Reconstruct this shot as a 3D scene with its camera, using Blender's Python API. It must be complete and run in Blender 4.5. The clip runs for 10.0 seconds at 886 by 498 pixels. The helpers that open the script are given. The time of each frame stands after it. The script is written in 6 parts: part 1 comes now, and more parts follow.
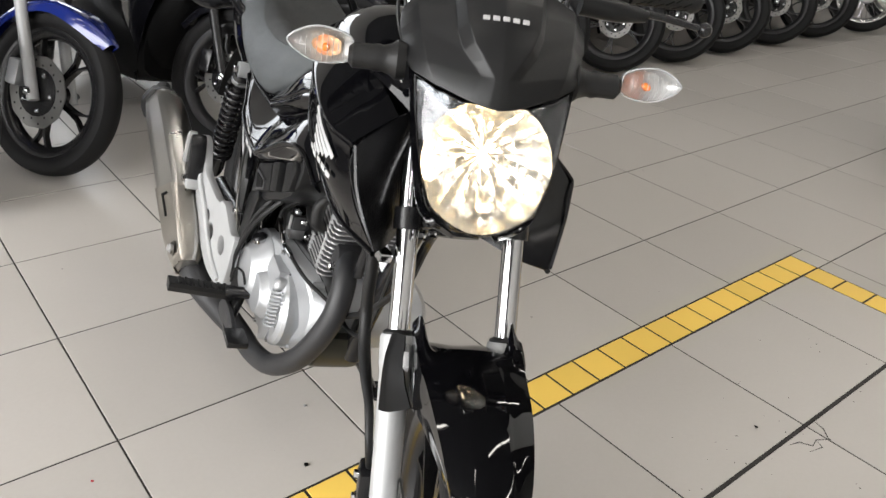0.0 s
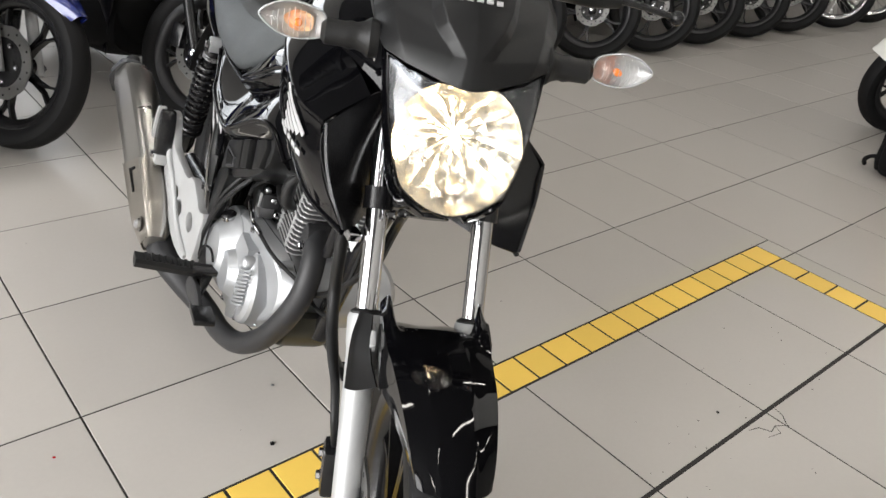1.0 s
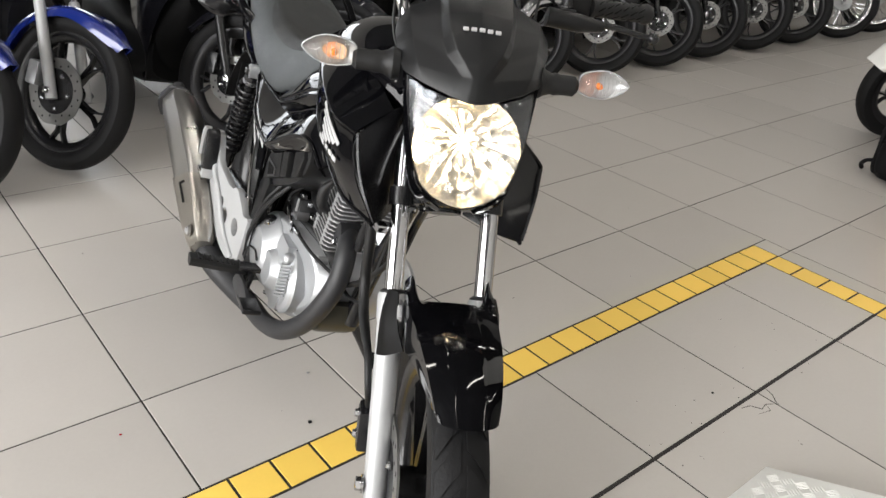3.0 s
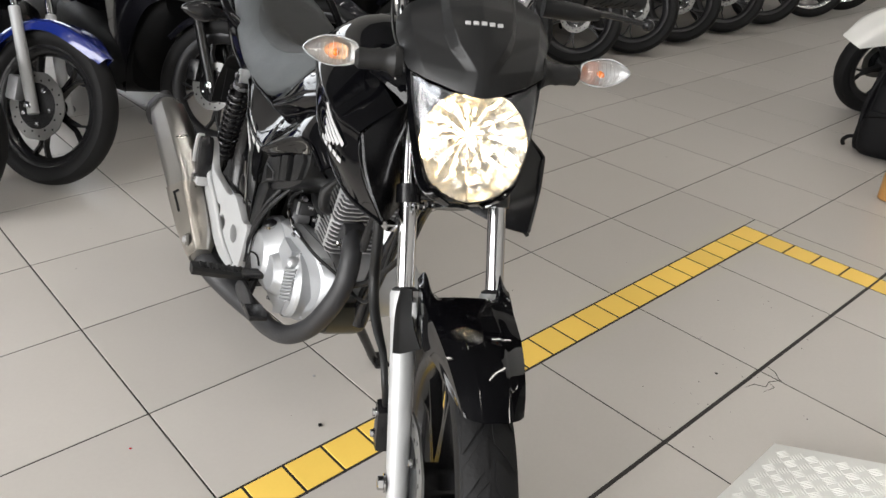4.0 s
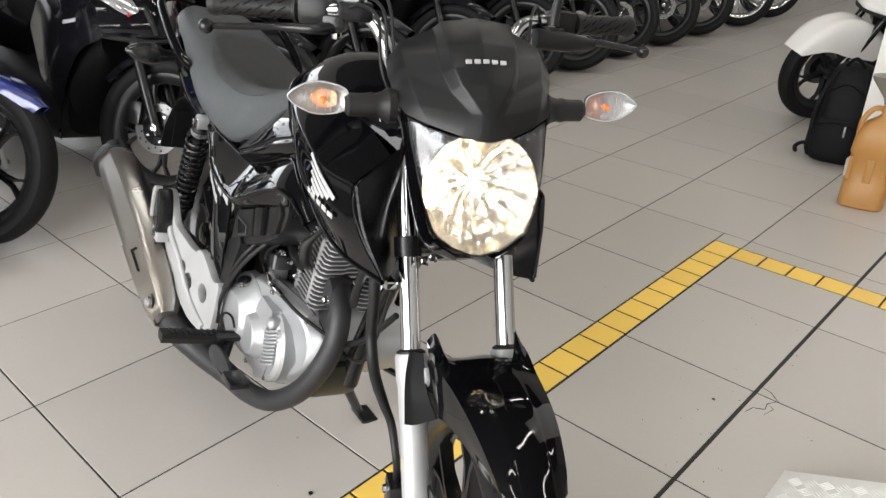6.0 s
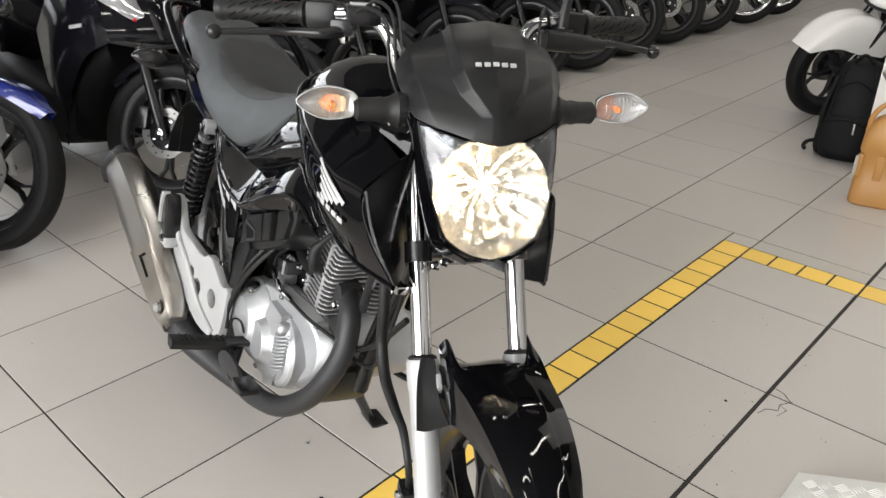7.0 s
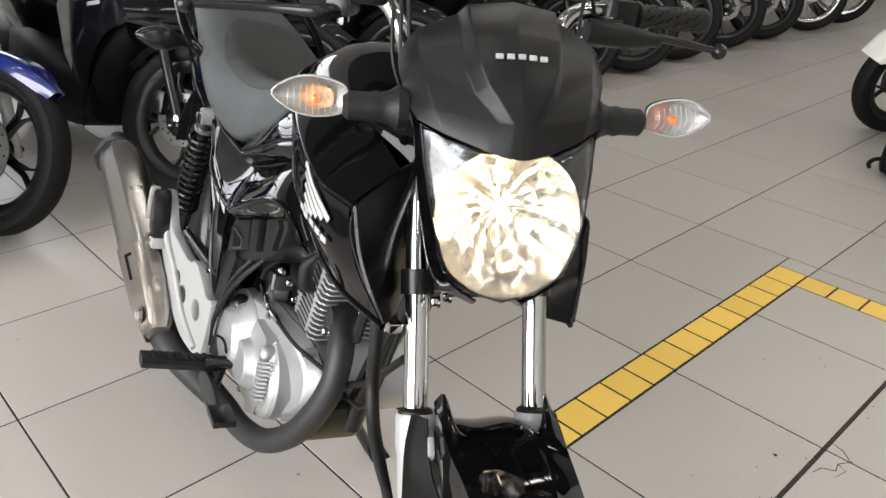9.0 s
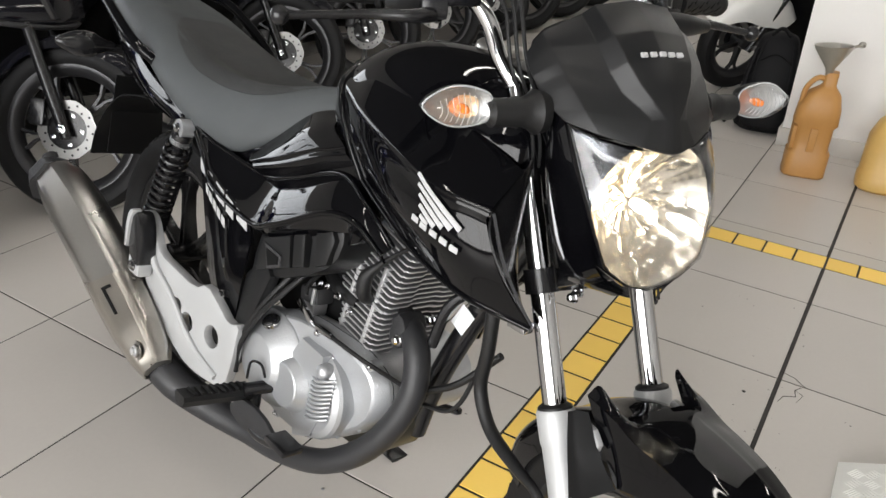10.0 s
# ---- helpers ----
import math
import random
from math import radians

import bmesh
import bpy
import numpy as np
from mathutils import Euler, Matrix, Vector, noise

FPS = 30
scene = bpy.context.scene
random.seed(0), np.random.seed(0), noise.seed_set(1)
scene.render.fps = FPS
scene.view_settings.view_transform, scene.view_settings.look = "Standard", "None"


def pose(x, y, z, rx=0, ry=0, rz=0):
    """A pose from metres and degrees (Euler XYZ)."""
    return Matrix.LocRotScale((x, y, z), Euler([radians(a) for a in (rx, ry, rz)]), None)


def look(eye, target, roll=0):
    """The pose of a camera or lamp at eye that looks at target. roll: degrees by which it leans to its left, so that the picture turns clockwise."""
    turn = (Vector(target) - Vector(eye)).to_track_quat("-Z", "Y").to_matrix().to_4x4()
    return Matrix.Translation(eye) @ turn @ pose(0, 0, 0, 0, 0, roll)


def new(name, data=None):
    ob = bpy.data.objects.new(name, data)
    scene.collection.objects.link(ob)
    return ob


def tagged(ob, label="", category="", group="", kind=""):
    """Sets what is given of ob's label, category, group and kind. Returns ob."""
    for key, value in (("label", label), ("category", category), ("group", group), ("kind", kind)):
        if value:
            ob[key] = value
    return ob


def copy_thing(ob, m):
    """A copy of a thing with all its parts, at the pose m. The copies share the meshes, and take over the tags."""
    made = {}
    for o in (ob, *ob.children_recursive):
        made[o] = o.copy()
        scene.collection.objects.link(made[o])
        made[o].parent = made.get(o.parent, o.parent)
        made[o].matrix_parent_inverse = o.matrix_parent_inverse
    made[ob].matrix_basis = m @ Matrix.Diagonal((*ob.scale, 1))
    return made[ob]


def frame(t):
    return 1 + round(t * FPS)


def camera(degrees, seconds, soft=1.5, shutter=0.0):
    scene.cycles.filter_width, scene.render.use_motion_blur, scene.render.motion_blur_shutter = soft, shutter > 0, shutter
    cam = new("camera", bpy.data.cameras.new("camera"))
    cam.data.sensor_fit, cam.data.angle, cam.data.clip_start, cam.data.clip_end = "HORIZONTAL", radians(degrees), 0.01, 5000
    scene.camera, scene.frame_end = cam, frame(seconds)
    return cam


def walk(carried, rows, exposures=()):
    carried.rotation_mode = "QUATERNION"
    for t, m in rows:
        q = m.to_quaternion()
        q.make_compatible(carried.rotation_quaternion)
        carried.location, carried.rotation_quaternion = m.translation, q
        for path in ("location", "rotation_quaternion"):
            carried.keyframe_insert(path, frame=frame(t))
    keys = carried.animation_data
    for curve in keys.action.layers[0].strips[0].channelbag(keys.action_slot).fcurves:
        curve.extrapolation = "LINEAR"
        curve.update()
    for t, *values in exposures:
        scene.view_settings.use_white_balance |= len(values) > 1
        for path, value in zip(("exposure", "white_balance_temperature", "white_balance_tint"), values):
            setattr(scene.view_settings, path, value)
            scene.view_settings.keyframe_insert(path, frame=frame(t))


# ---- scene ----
cam = camera(60.0, 10.0)
METRES, EYE, TILT, LEAN, TURN = 1.28, 1.2, -25.0, 0.0, -50.0
PATH = [
    (0, (-0.751, -0.918, 1.196), (0.398, 0.417, 0.247), 4.7),
    (0.5, (-0.742, -0.929, 1.192), (0.431, 0.371, 0.226), 6.0),
    (1, (-0.75, -0.925, 1.192), (0.444, 0.348, 0.216), 7.1),
    (1.5, (-0.775, -0.912, 1.175), (0.436, 0.338, 0.19), 7.6),
    (2, (-0.812, -0.961, 1.223), (0.397, 0.302, 0.252), 7.3),
    (2.5, (-0.851, -1.052, 1.248), (0.337, 0.25, 0.302), 6.3),
    (3.8, (-0.906, -1.092, 1.251), (0.268, 0.223, 0.307), 3.2),
    (4, (-0.914, -1.053, 1.246), (0.287, 0.238, 0.301), 2.9),
    (4.5, (-0.937, -0.937, 1.236), (0.344, 0.266, 0.281), 3.0),
    (5, (-0.961, -0.899, 1.242), (0.369, 0.259, 0.297), 2.7),
    (5.5, (-0.945, -0.904, 1.251), (0.389, 0.276, 0.341), 1.8),
    (5.7, (-0.911, -0.903, 1.247), (0.412, 0.295, 0.344), 1.6),
    (6.8, (-0.897, -0.892, 1.243), (0.427, 0.316, 0.356), 0.6),
    (7, (-0.899, -0.888, 1.246), (0.411, 0.329, 0.351), 0.5),
    (7.5, (-0.944, -0.866, 1.241), (0.36, 0.361, 0.35), 1.0),
    (8, (-0.893, -0.839, 1.246), (0.374, 0.429, 0.359), 1.3),
    (8.2, (-0.856, -0.827, 1.242), (0.397, 0.456, 0.357), 1.5),
    (8.5, (-0.788, -0.815, 1.218), (0.458, 0.475, 0.332), 1.7),
    (9, (-0.719, -0.772, 1.191), (0.521, 0.51, 0.285), 2.2),
    (9.5, (-0.815, -0.637, 1.187), (0.538, 0.51, 0.263), 2.8),
    (10, (-0.946, -0.472, 1.208), (0.563, 0.439, 0.263), 2.5),
]
# the clip's camera meters slightly up and down on the way
EXPOSURES = [(0, 0.04), (1, 0.0), (1.5, -0.12), (2, -0.15), (2.5, 0.03), (4, -0.06), (4.5, -0.08), (5, -0.18), (5.5, 0.02), (7, 0.03), (7.5, -0.02), (8.5, 0.12), (9, 0.05), (9.5, 0.02), (10, -0.18)]
walk(cam, [(t, look(eye, target, roll)) for t, eye, target, roll in PATH], EXPOSURES)

# ---- light ----
world = bpy.data.worlds.new("world")
scene.world = world
world.use_nodes = True
wn = world.node_tree.nodes
sky = wn.new("ShaderNodeTexSky")
sky.sky_type, sky.sun_disc = "NISHITA", False
sky.sun_elevation, sky.sun_rotation = radians(50), radians(200)
world.node_tree.links.new(sky.outputs[0], wn["Background"].inputs[0])
wn["Background"].inputs[1].default_value = 0.1


def area_lamp(name, m, w, h, watts, colour):
    data = bpy.data.lights.new(name, "AREA")
    data.shape, data.size, data.size_y, data.energy, data.color = "RECTANGLE", w, h, watts, colour
    ob = new(name, data)
    ob.matrix_world = m
    return ob


CEIL = 4.0
# rows past x = 1.4 stand closer, added to brighten the floor there
TUBE_ROWS = [(x, y) for x in (-3.2, -1.0, 1.4, 2.7, 4.2, 6.2) for y in (-2.7, -0.5, 1.4)]
for x, y in TUBE_ROWS:
    area_lamp("ceiling_lamp", pose(x, y, CEIL - 0.075, 0, 0, 0), 1.25, 0.07, 10, (1.0, 0.955, 0.885))
# daylight through the glazed shop front behind the camera
area_lamp("daylight", pose(-5.1, -0.1, 1.95, 0, -90, 0), 3.3, 5.4, 570, (1.0, 0.985, 0.965))
# and through the window behind the parked row
area_lamp("rear_daylight", pose(-0.2, 6.1, 1.8, -90, 0, 0), 4.7, 1.05, 75, (0.96, 0.98, 1.0))

# ---- materials ----


def mat(name, col, rough=0.5, metal=0.0, var=0.12, scale=12.0, fine=160.0, bump=0.0, coat=0.0, rvar=0.1, trans=0.0, ior=1.45, spec=0.5):
    m = bpy.data.materials.new(name)
    m.use_nodes = True
    t = m.node_tree
    n, ln = t.nodes, t.links
    p = n["Principled BSDF"]
    tc = n.new("ShaderNodeTexCoord")
    big, small = n.new("ShaderNodeTexNoise"), n.new("ShaderNodeTexNoise")
    big.inputs["Scale"].default_value, small.inputs["Scale"].default_value = scale, fine
    big.inputs["Detail"].default_value = 5.0
    for k in (big, small):
        ln.new(tc.outputs["Object"], k.inputs["Vector"])
    mix = n.new("ShaderNodeMix")
    mix.data_type = "RGBA"
    c = Vector(col)
    mix.inputs[6].default_value = (*(c * (1 - var)), 1)
    mix.inputs[7].default_value = (*(c * (1 + var)), 1)
    add = n.new("ShaderNodeMath")
    add.operation = "MULTIPLY_ADD"
    add.inputs[1].default_value = 0.35
    ln.new(small.outputs[0], add.inputs[0])
    half = n.new("ShaderNodeMath")
    half.operation = "MULTIPLY"
    half.inputs[1].default_value = 0.65
    ln.new(big.outputs[0], half.inputs[0])
    ln.new(half.outputs[0], add.inputs[2])
    ln.new(add.outputs[0], mix.inputs[0])
    ln.new(mix.outputs[2], p.inputs["Base Color"])
    rr = n.new("ShaderNodeMapRange")
    rr.inputs["To Min"].default_value = max(0.0, rough * (1 - rvar * 2))
    rr.inputs["To Max"].default_value = min(1.0, rough * (1 + rvar * 2))
    ln.new(big.outputs[0], rr.inputs["Value"])
    ln.new(rr.outputs[0], p.inputs["Roughness"])
    p.inputs["Metallic"].default_value = metal
    p.inputs["IOR"].default_value = ior
    p.inputs["Specular IOR Level"].default_value = spec
    p.inputs["Coat Weight"].default_value = coat
    p.inputs["Coat Roughness"].default_value = 0.03
    p.inputs["Transmission Weight"].default_value = trans
    if bump:
        b = n.new("ShaderNodeBump")
        b.inputs["Strength"].default_value = bump
        b.inputs["Distance"].default_value = 0.002
        ln.new(small.outputs[0], b.inputs["Height"])
        ln.new(b.outputs[0], p.inputs["Normal"])
    return m


def glow(name, col, power):
    m = bpy.data.materials.new(name)
    m.use_nodes = True
    p = m.node_tree.nodes["Principled BSDF"]
    p.inputs["Base Color"].default_value = (*col, 1)
    p.inputs["Emission Color"].default_value = (*col, 1)
    p.inputs["Emission Strength"].default_value = power
    return m


def thin_glass(name):
    """Clear thin plastic: see-through, with gloss that grows towards grazing."""
    m = bpy.data.materials.new(name)
    m.use_nodes = True
    t = m.node_tree
    t.nodes.clear()
    out, mix = t.nodes.new("ShaderNodeOutputMaterial"), t.nodes.new("ShaderNodeMixShader")
    clear, gloss, fr = t.nodes.new("ShaderNodeBsdfTransparent"), t.nodes.new("ShaderNodeBsdfGlossy"), t.nodes.new("ShaderNodeLayerWeight")
    steep, level = t.nodes.new("ShaderNodeMath"), t.nodes.new("ShaderNodeMath")
    steep.operation, level.operation = "POWER", "MULTIPLY_ADD"
    steep.inputs[1].default_value, level.inputs[1].default_value, level.inputs[2].default_value = 5.0, 0.6, 0.03
    clear.inputs[0].default_value = (0.96, 0.965, 0.97, 1)
    gloss.inputs["Roughness"].default_value = 0.03
    fr.inputs[0].default_value = 0.5
    t.links.new(fr.outputs["Facing"], steep.inputs[0])
    t.links.new(steep.outputs[0], level.inputs[0])
    t.links.new(level.outputs[0], mix.inputs[0])
    t.links.new(clear.outputs[0], mix.inputs[1])
    t.links.new(gloss.outputs[0], mix.inputs[2])
    t.links.new(mix.outputs[0], out.inputs[0])
    return m


def random_tint(m, lo, hi):
    """Vary a material from piece to piece by Object Info's Random."""
    t = m.node_tree
    p = t.nodes["Principled BSDF"]
    src = p.inputs["Base Color"].links[0].from_socket
    info = t.nodes.new("ShaderNodeObjectInfo")
    rng = t.nodes.new("ShaderNodeMapRange")
    rng.inputs["To Min"].default_value, rng.inputs["To Max"].default_value = lo, hi
    hsv = t.nodes.new("ShaderNodeHueSaturation")
    t.links.new(info.outputs["Random"], rng.inputs["Value"])
    t.links.new(rng.outputs[0], hsv.inputs["Value"])
    t.links.new(src, hsv.inputs["Color"])
    t.links.new(hsv.outputs[0], p.inputs["Base Color"])
    return m


M_TILE = random_tint(mat("beige_grey_porcelain", (0.480, 0.453, 0.423), 0.33, var=0.075, scale=3.0, fine=90, rvar=0.12, bump=0.02), 0.95, 1.04)
M_YELLOW = random_tint(mat("yellow_glazed_tile", (0.90, 0.61, 0.12), 0.38, var=0.06, scale=9.0, fine=120), 0.93, 1.06)
M_GROUT = mat("dark_grout", (0.020, 0.018, 0.016), 0.9, var=0.3, scale=6)
M_JOINT = mat("expansion_sealant", (0.028, 0.025, 0.023), 0.7, var=0.3, scale=30)
M_BLACK = mat("gloss_black_paint", (0.002, 0.002, 0.0026), 0.04, var=0.15, rvar=0.1, spec=0.34)
M_PLASTIC = mat("matt_black_plastic", (0.0075, 0.0077, 0.0082), 0.34, var=0.12, scale=25, fine=700, bump=0.10, spec=0.32)
M_DARK = mat("dark_inner_plastic", (0.004, 0.004, 0.0042), 0.5, var=0.2, scale=25, fine=500, bump=0.1, spec=0.12)
M_SHINY = mat("black_engine_enamel", (0.008, 0.008, 0.009), 0.25, var=0.2)
M_RUBBER = mat("tyre_rubber", (0.0095, 0.0095, 0.0100), 0.58, var=0.2, scale=18, fine=220, bump=0.25, spec=0.18)
M_SOFT = mat("soft_black_rubber", (0.007, 0.007, 0.0074), 0.5, var=0.2, scale=40, fine=300, bump=0.15, spec=0.4)
M_SEAT = mat("grey_black_vinyl", (0.054, 0.059, 0.062), 0.56, var=0.08, scale=20, fine=900, bump=0.35)
M_SEATTOP = mat("dark_textured_vinyl", (0.029, 0.030, 0.031), 0.55, var=0.1, scale=20, fine=700, bump=0.4)
M_CHROME = mat("chrome", (0.50, 0.50, 0.51), 0.08, 1.0, var=0.04)
M_STEEL = mat("brushed_stainless", (0.43, 0.42, 0.40), 0.30, 1.0, var=0.12, scale=7, fine=240, rvar=0.2)
M_ALU = mat("cast_aluminium", (0.42, 0.43, 0.445), 0.40, 0.65, var=0.1, scale=22, fine=320, bump=0.25)
M_FIN = mat("fin_aluminium", (0.62, 0.62, 0.63), 0.36, 0.7, var=0.12, scale=22, fine=320, bump=0.2)
M_SILVER = mat("silver_grey_paint", (0.40, 0.405, 0.41), 0.45, 0.3, var=0.05, scale=20, fine=400, bump=0.06)
M_HEAT = mat("heatproof_black_paint", (0.017, 0.0172, 0.019), 0.48, var=0.15, scale=20, fine=500, bump=0.2)
M_DISC = mat("disc_steel", (0.21, 0.208, 0.203), 0.36, 0.85, var=0.12, scale=30)
M_DECAL = mat("silver_white_decal", (0.40, 0.40, 0.405), 0.4, var=0.05)
M_BLUE = mat("metallic_blue_paint", (0.007, 0.018, 0.15), 0.2, 0.1, var=0.15, fine=900, coat=1.0)
M_DKGREY = mat("near_black_paint", (0.006, 0.006, 0.008), 0.07, 0.0, var=0.15)
M_WHITE = mat("white_paint", (0.74, 0.73, 0.70), 0.25, var=0.04, coat=0.5)
M_WALL = mat("white_wall_paint", (0.78, 0.77, 0.75), 0.6, var=0.03, scale=2.0, fine=90, bump=0.04)
M_SKIRT = mat("grey_skirting_tile", (0.55, 0.53, 0.50), 0.35, var=0.05)
M_CEIL = mat("dark_ceiling", (0.10, 0.10, 0.10), 0.8, var=0.03, scale=2)
M_CAN = mat("amber_hdpe", (0.50, 0.255, 0.075), 0.42, var=0.12, scale=8, fine=60, trans=0.15)
M_CAN2 = mat("pale_amber_hdpe", (0.70, 0.45, 0.14), 0.4, var=0.12, scale=6, fine=60, trans=0.2)
M_CAP = mat("navy_plastic", (0.012, 0.014, 0.06), 0.4)
M_TIN = mat("zinc_funnel", (0.42, 0.41, 0.37), 0.32, 0.9, var=0.2, scale=14)
M_NYLON = mat("black_nylon", (0.0055, 0.0055, 0.0065), 0.6, var=0.3, scale=40, fine=900, bump=0.5, spec=0.22)
M_PLATE = mat("white_checker_plate", (0.84, 0.84, 0.81), 0.42, 0.0, var=0.07, scale=9)
M_GLASS = thin_glass("clear_lens")
M_REFLECT = mat("lamp_reflector", (0.76, 0.71, 0.62), 0.21, 0.92, var=0.05, scale=60)
M_BULB = mat("orange_bulb", (0.85, 0.22, 0.03), 0.2, var=0.1)
M_RED = mat("red_lens", (0.5, 0.01, 0.02), 0.15, var=0.1)
M_LIT = glow("lit_halogen_bulb", (1.0, 0.82, 0.56), 40.0)
M_TUBE = glow("lit_tube", (1.0, 0.95, 0.88), 6.0)
M_RIM_SILVER = mat("polished_rim", (0.75, 0.75, 0.74), 0.18, 1.0)
M_PAPER = mat("white_label", (0.80, 0.82, 0.85), 0.6)
# the olive tinge stands in for the yellow tiles' reflection
M_SUMP = mat("dull_sump_metal", (0.06, 0.057, 0.045), 0.4, 0.6)
M_FARWALL = mat("grey_showroom_wall", (0.58, 0.57, 0.55), 0.7, var=0.04, scale=1.5)
M_SKYCARD = glow("street_daylight", (0.85, 0.92, 1.0), 0.8)

# ---- mesh tools ----


def mesh_of(bm, name, material, sharp=38):
    bmesh.ops.recalc_face_normals(bm, faces=bm.faces)
    for f in bm.faces:
        f.smooth = True
    for e in bm.edges:
        if len(e.link_faces) == 2 and e.calc_face_angle(0) > radians(sharp):
            e.smooth = False
    me = bpy.data.meshes.new(name)
    bm.to_mesh(me)
    bm.free()
    me.materials.append(material)
    return me


def part(name, bm, material, parent, label="", m=None, sharp=38):
    """One mesh object under a thing or a part."""
    ob = new(name, mesh_of(bm, name, material, sharp))
    ob.parent = parent
    if m is not None:
        ob.matrix_local = m
    if label:
        ob["label"] = label
    return ob


def share(name, me, parent, m):
    ob = new(name, me)
    ob.parent = parent
    ob.matrix_local = m
    return ob


def thing(name, m, label, category, group="", kind=""):
    ob = new(name)
    ob.empty_display_size = 0.1
    ob.matrix_world = m
    return tagged(ob, label, category, group, kind)


def solid(name, bm, material, label, category, group="", kind="", m=None, sharp=38):
    ob = new(name, mesh_of(bm, name, material, sharp))
    if m is not None:
        ob.matrix_world = m
    return tagged(ob, label, category, group, kind)


def spline(pts, n):
    """n points evenly along a smooth curve through pts."""
    p = np.array(pts, float)
    if len(p) == 2:
        return p[0] + np.linspace(0, 1, n)[:, None] * (p[1] - p[0])
    e = np.vstack([2 * p[0] - p[1], p, 2 * p[-1] - p[-2]])
    out = []
    for s in np.linspace(0, len(p) - 1, n):
        i = min(int(s), len(p) - 2)
        t = s - i
        a, b, c, d = e[i : i + 4]
        out.append(0.5 * (2 * b + (c - a) * t + (2 * a - 5 * b + 4 * c - d) * t * t + (3 * b - a - 3 * c + d) * t**3))
    return np.array(out)


def grid_faces(bm, rows, close=False):
    v = [[bm.verts.new(p) for p in r] for r in rows]
    m = len(v[0])
    for a, b in zip(v, v[1:]):
        for j in range(m if close else m - 1):
            k = (j + 1) % m
            bm.faces.new((a[j], a[k], b[k], b[j]))
    return v


def sheet(curves, nu=14, nv=8, thick=0.003, flip=False):
    """A smooth shell through a few curves, with thickness."""
    bm = bmesh.new()
    fine = np.array([spline(c, nu) for c in curves])
    rows = np.array([spline(fine[:, j], nv) for j in range(nu)]) if len(curves) > 1 else fine
    grid_faces(bm, rows.tolist())
    bmesh.ops.recalc_face_normals(bm, faces=bm.faces)
    if flip:
        bmesh.ops.reverse_faces(bm, faces=bm.faces)
    bmesh.ops.solidify(bm, geom=bm.faces[:], thickness=thick)
    return bm


def mirror_y(bm):
    bmesh.ops.transform(bm, matrix=Matrix.Diagonal((1, -1, 1, 1)), verts=bm.verts)
    return bm


def loft(rings, cap=True):
    bm = bmesh.new()
    v = grid_faces(bm, rings, close=True)
    if cap:
        bm.faces.new(v[0])
        bm.faces.new(v[-1])
    return bm


def fine_loft(rings, n, cap=True):
    r = np.array(rings, float)
    smooth = np.array([spline(r[:, j], n) for j in range(r.shape[1])]).transpose(1, 0, 2)
    return loft(smooth.tolist(), cap)


def ring_yz(x, yc, zb, zt, hw, n=20, p=2.6, top=1.0):
    """A rounded ring across the bike at x; top: how wide the upper half is."""
    out = []
    zc, hh = (zb + zt) / 2, (zt - zb) / 2
    for k in range(n):
        a = 2 * math.pi * k / n
        c, s = math.cos(a), math.sin(a)
        u = math.copysign(abs(c) ** (2 / p), c)
        w = math.copysign(abs(s) ** (2 / p), s)
        wide = hw * (1 + (top - 1) * max(0, w))
        out.append((x, yc + u * wide, zc + w * hh))
    return out


def tube(pts, r, n=40, k=10, cap=True, bm=None):
    """A round tube along a smooth path; r is one radius or one per point."""
    c = spline(pts, n)
    rad = np.interp(np.linspace(0, 1, n), np.linspace(0, 1, len(r)), r) if isinstance(r, (list, tuple)) else np.full(n, r)
    bm = bm or bmesh.new()
    up = Vector((0.13, 0.31, 0.94))
    rows = []
    for i in range(n):
        d = Vector(c[min(i + 1, n - 1)] - c[max(i - 1, 0)]).normalized()
        s = d.cross(up)
        if s.length < 0.05:
            s = d.cross(Vector((1, 0, 0)))
        s.normalize()
        up = s.cross(d).normalized()
        rows.append([Vector(c[i]) + float(rad[i]) * (math.cos(a) * s + math.sin(a) * up) for a in (2 * math.pi * j / k for j in range(k))])
    v = grid_faces(bm, rows, close=True)
    if cap:
        bm.faces.new(v[0])
        bm.faces.new(v[-1])
    return bm


def lathe(profile, n=32, m=None, bm=None, closed=False):
    """Turn (radius, height) pairs round z."""
    bm = bm or bmesh.new()
    rows = [[Vector((r * math.cos(a), r * math.sin(a), h)) for r, h in profile] for a in (2 * math.pi * j / n for j in range(n))]
    rows = [[(m @ p if m else p) for p in r] for r in rows]
    v = [[bm.verts.new(p) for p in r] for r in rows]
    q = len(profile)
    for j in range(n):
        a, b = v[j], v[(j + 1) % n]
        for i in range(q if closed else q - 1):
            k = (i + 1) % q
            bm.faces.new((a[i], a[k], b[k], b[i]))
    bmesh.ops.remove_doubles(bm, verts=bm.verts, dist=1e-5)
    bmesh.ops.dissolve_degenerate(bm, dist=1e-6, edges=bm.edges)
    return bm


def box(size, at=(0, 0, 0), bevel=0.0, m=None, bm=None, seg=2):
    out = bmesh.new()
    bmesh.ops.create_cube(out, size=1, matrix=Matrix.Diagonal((*size, 1)))
    if bevel:
        bmesh.ops.bevel(out, geom=out.edges[:], offset=bevel, segments=seg, profile=0.6, affect="EDGES")
    bmesh.ops.transform(out, matrix=(m or Matrix.Identity(4)) @ Matrix.Translation(at), verts=out.verts)
    return join(bm, out) if bm else out


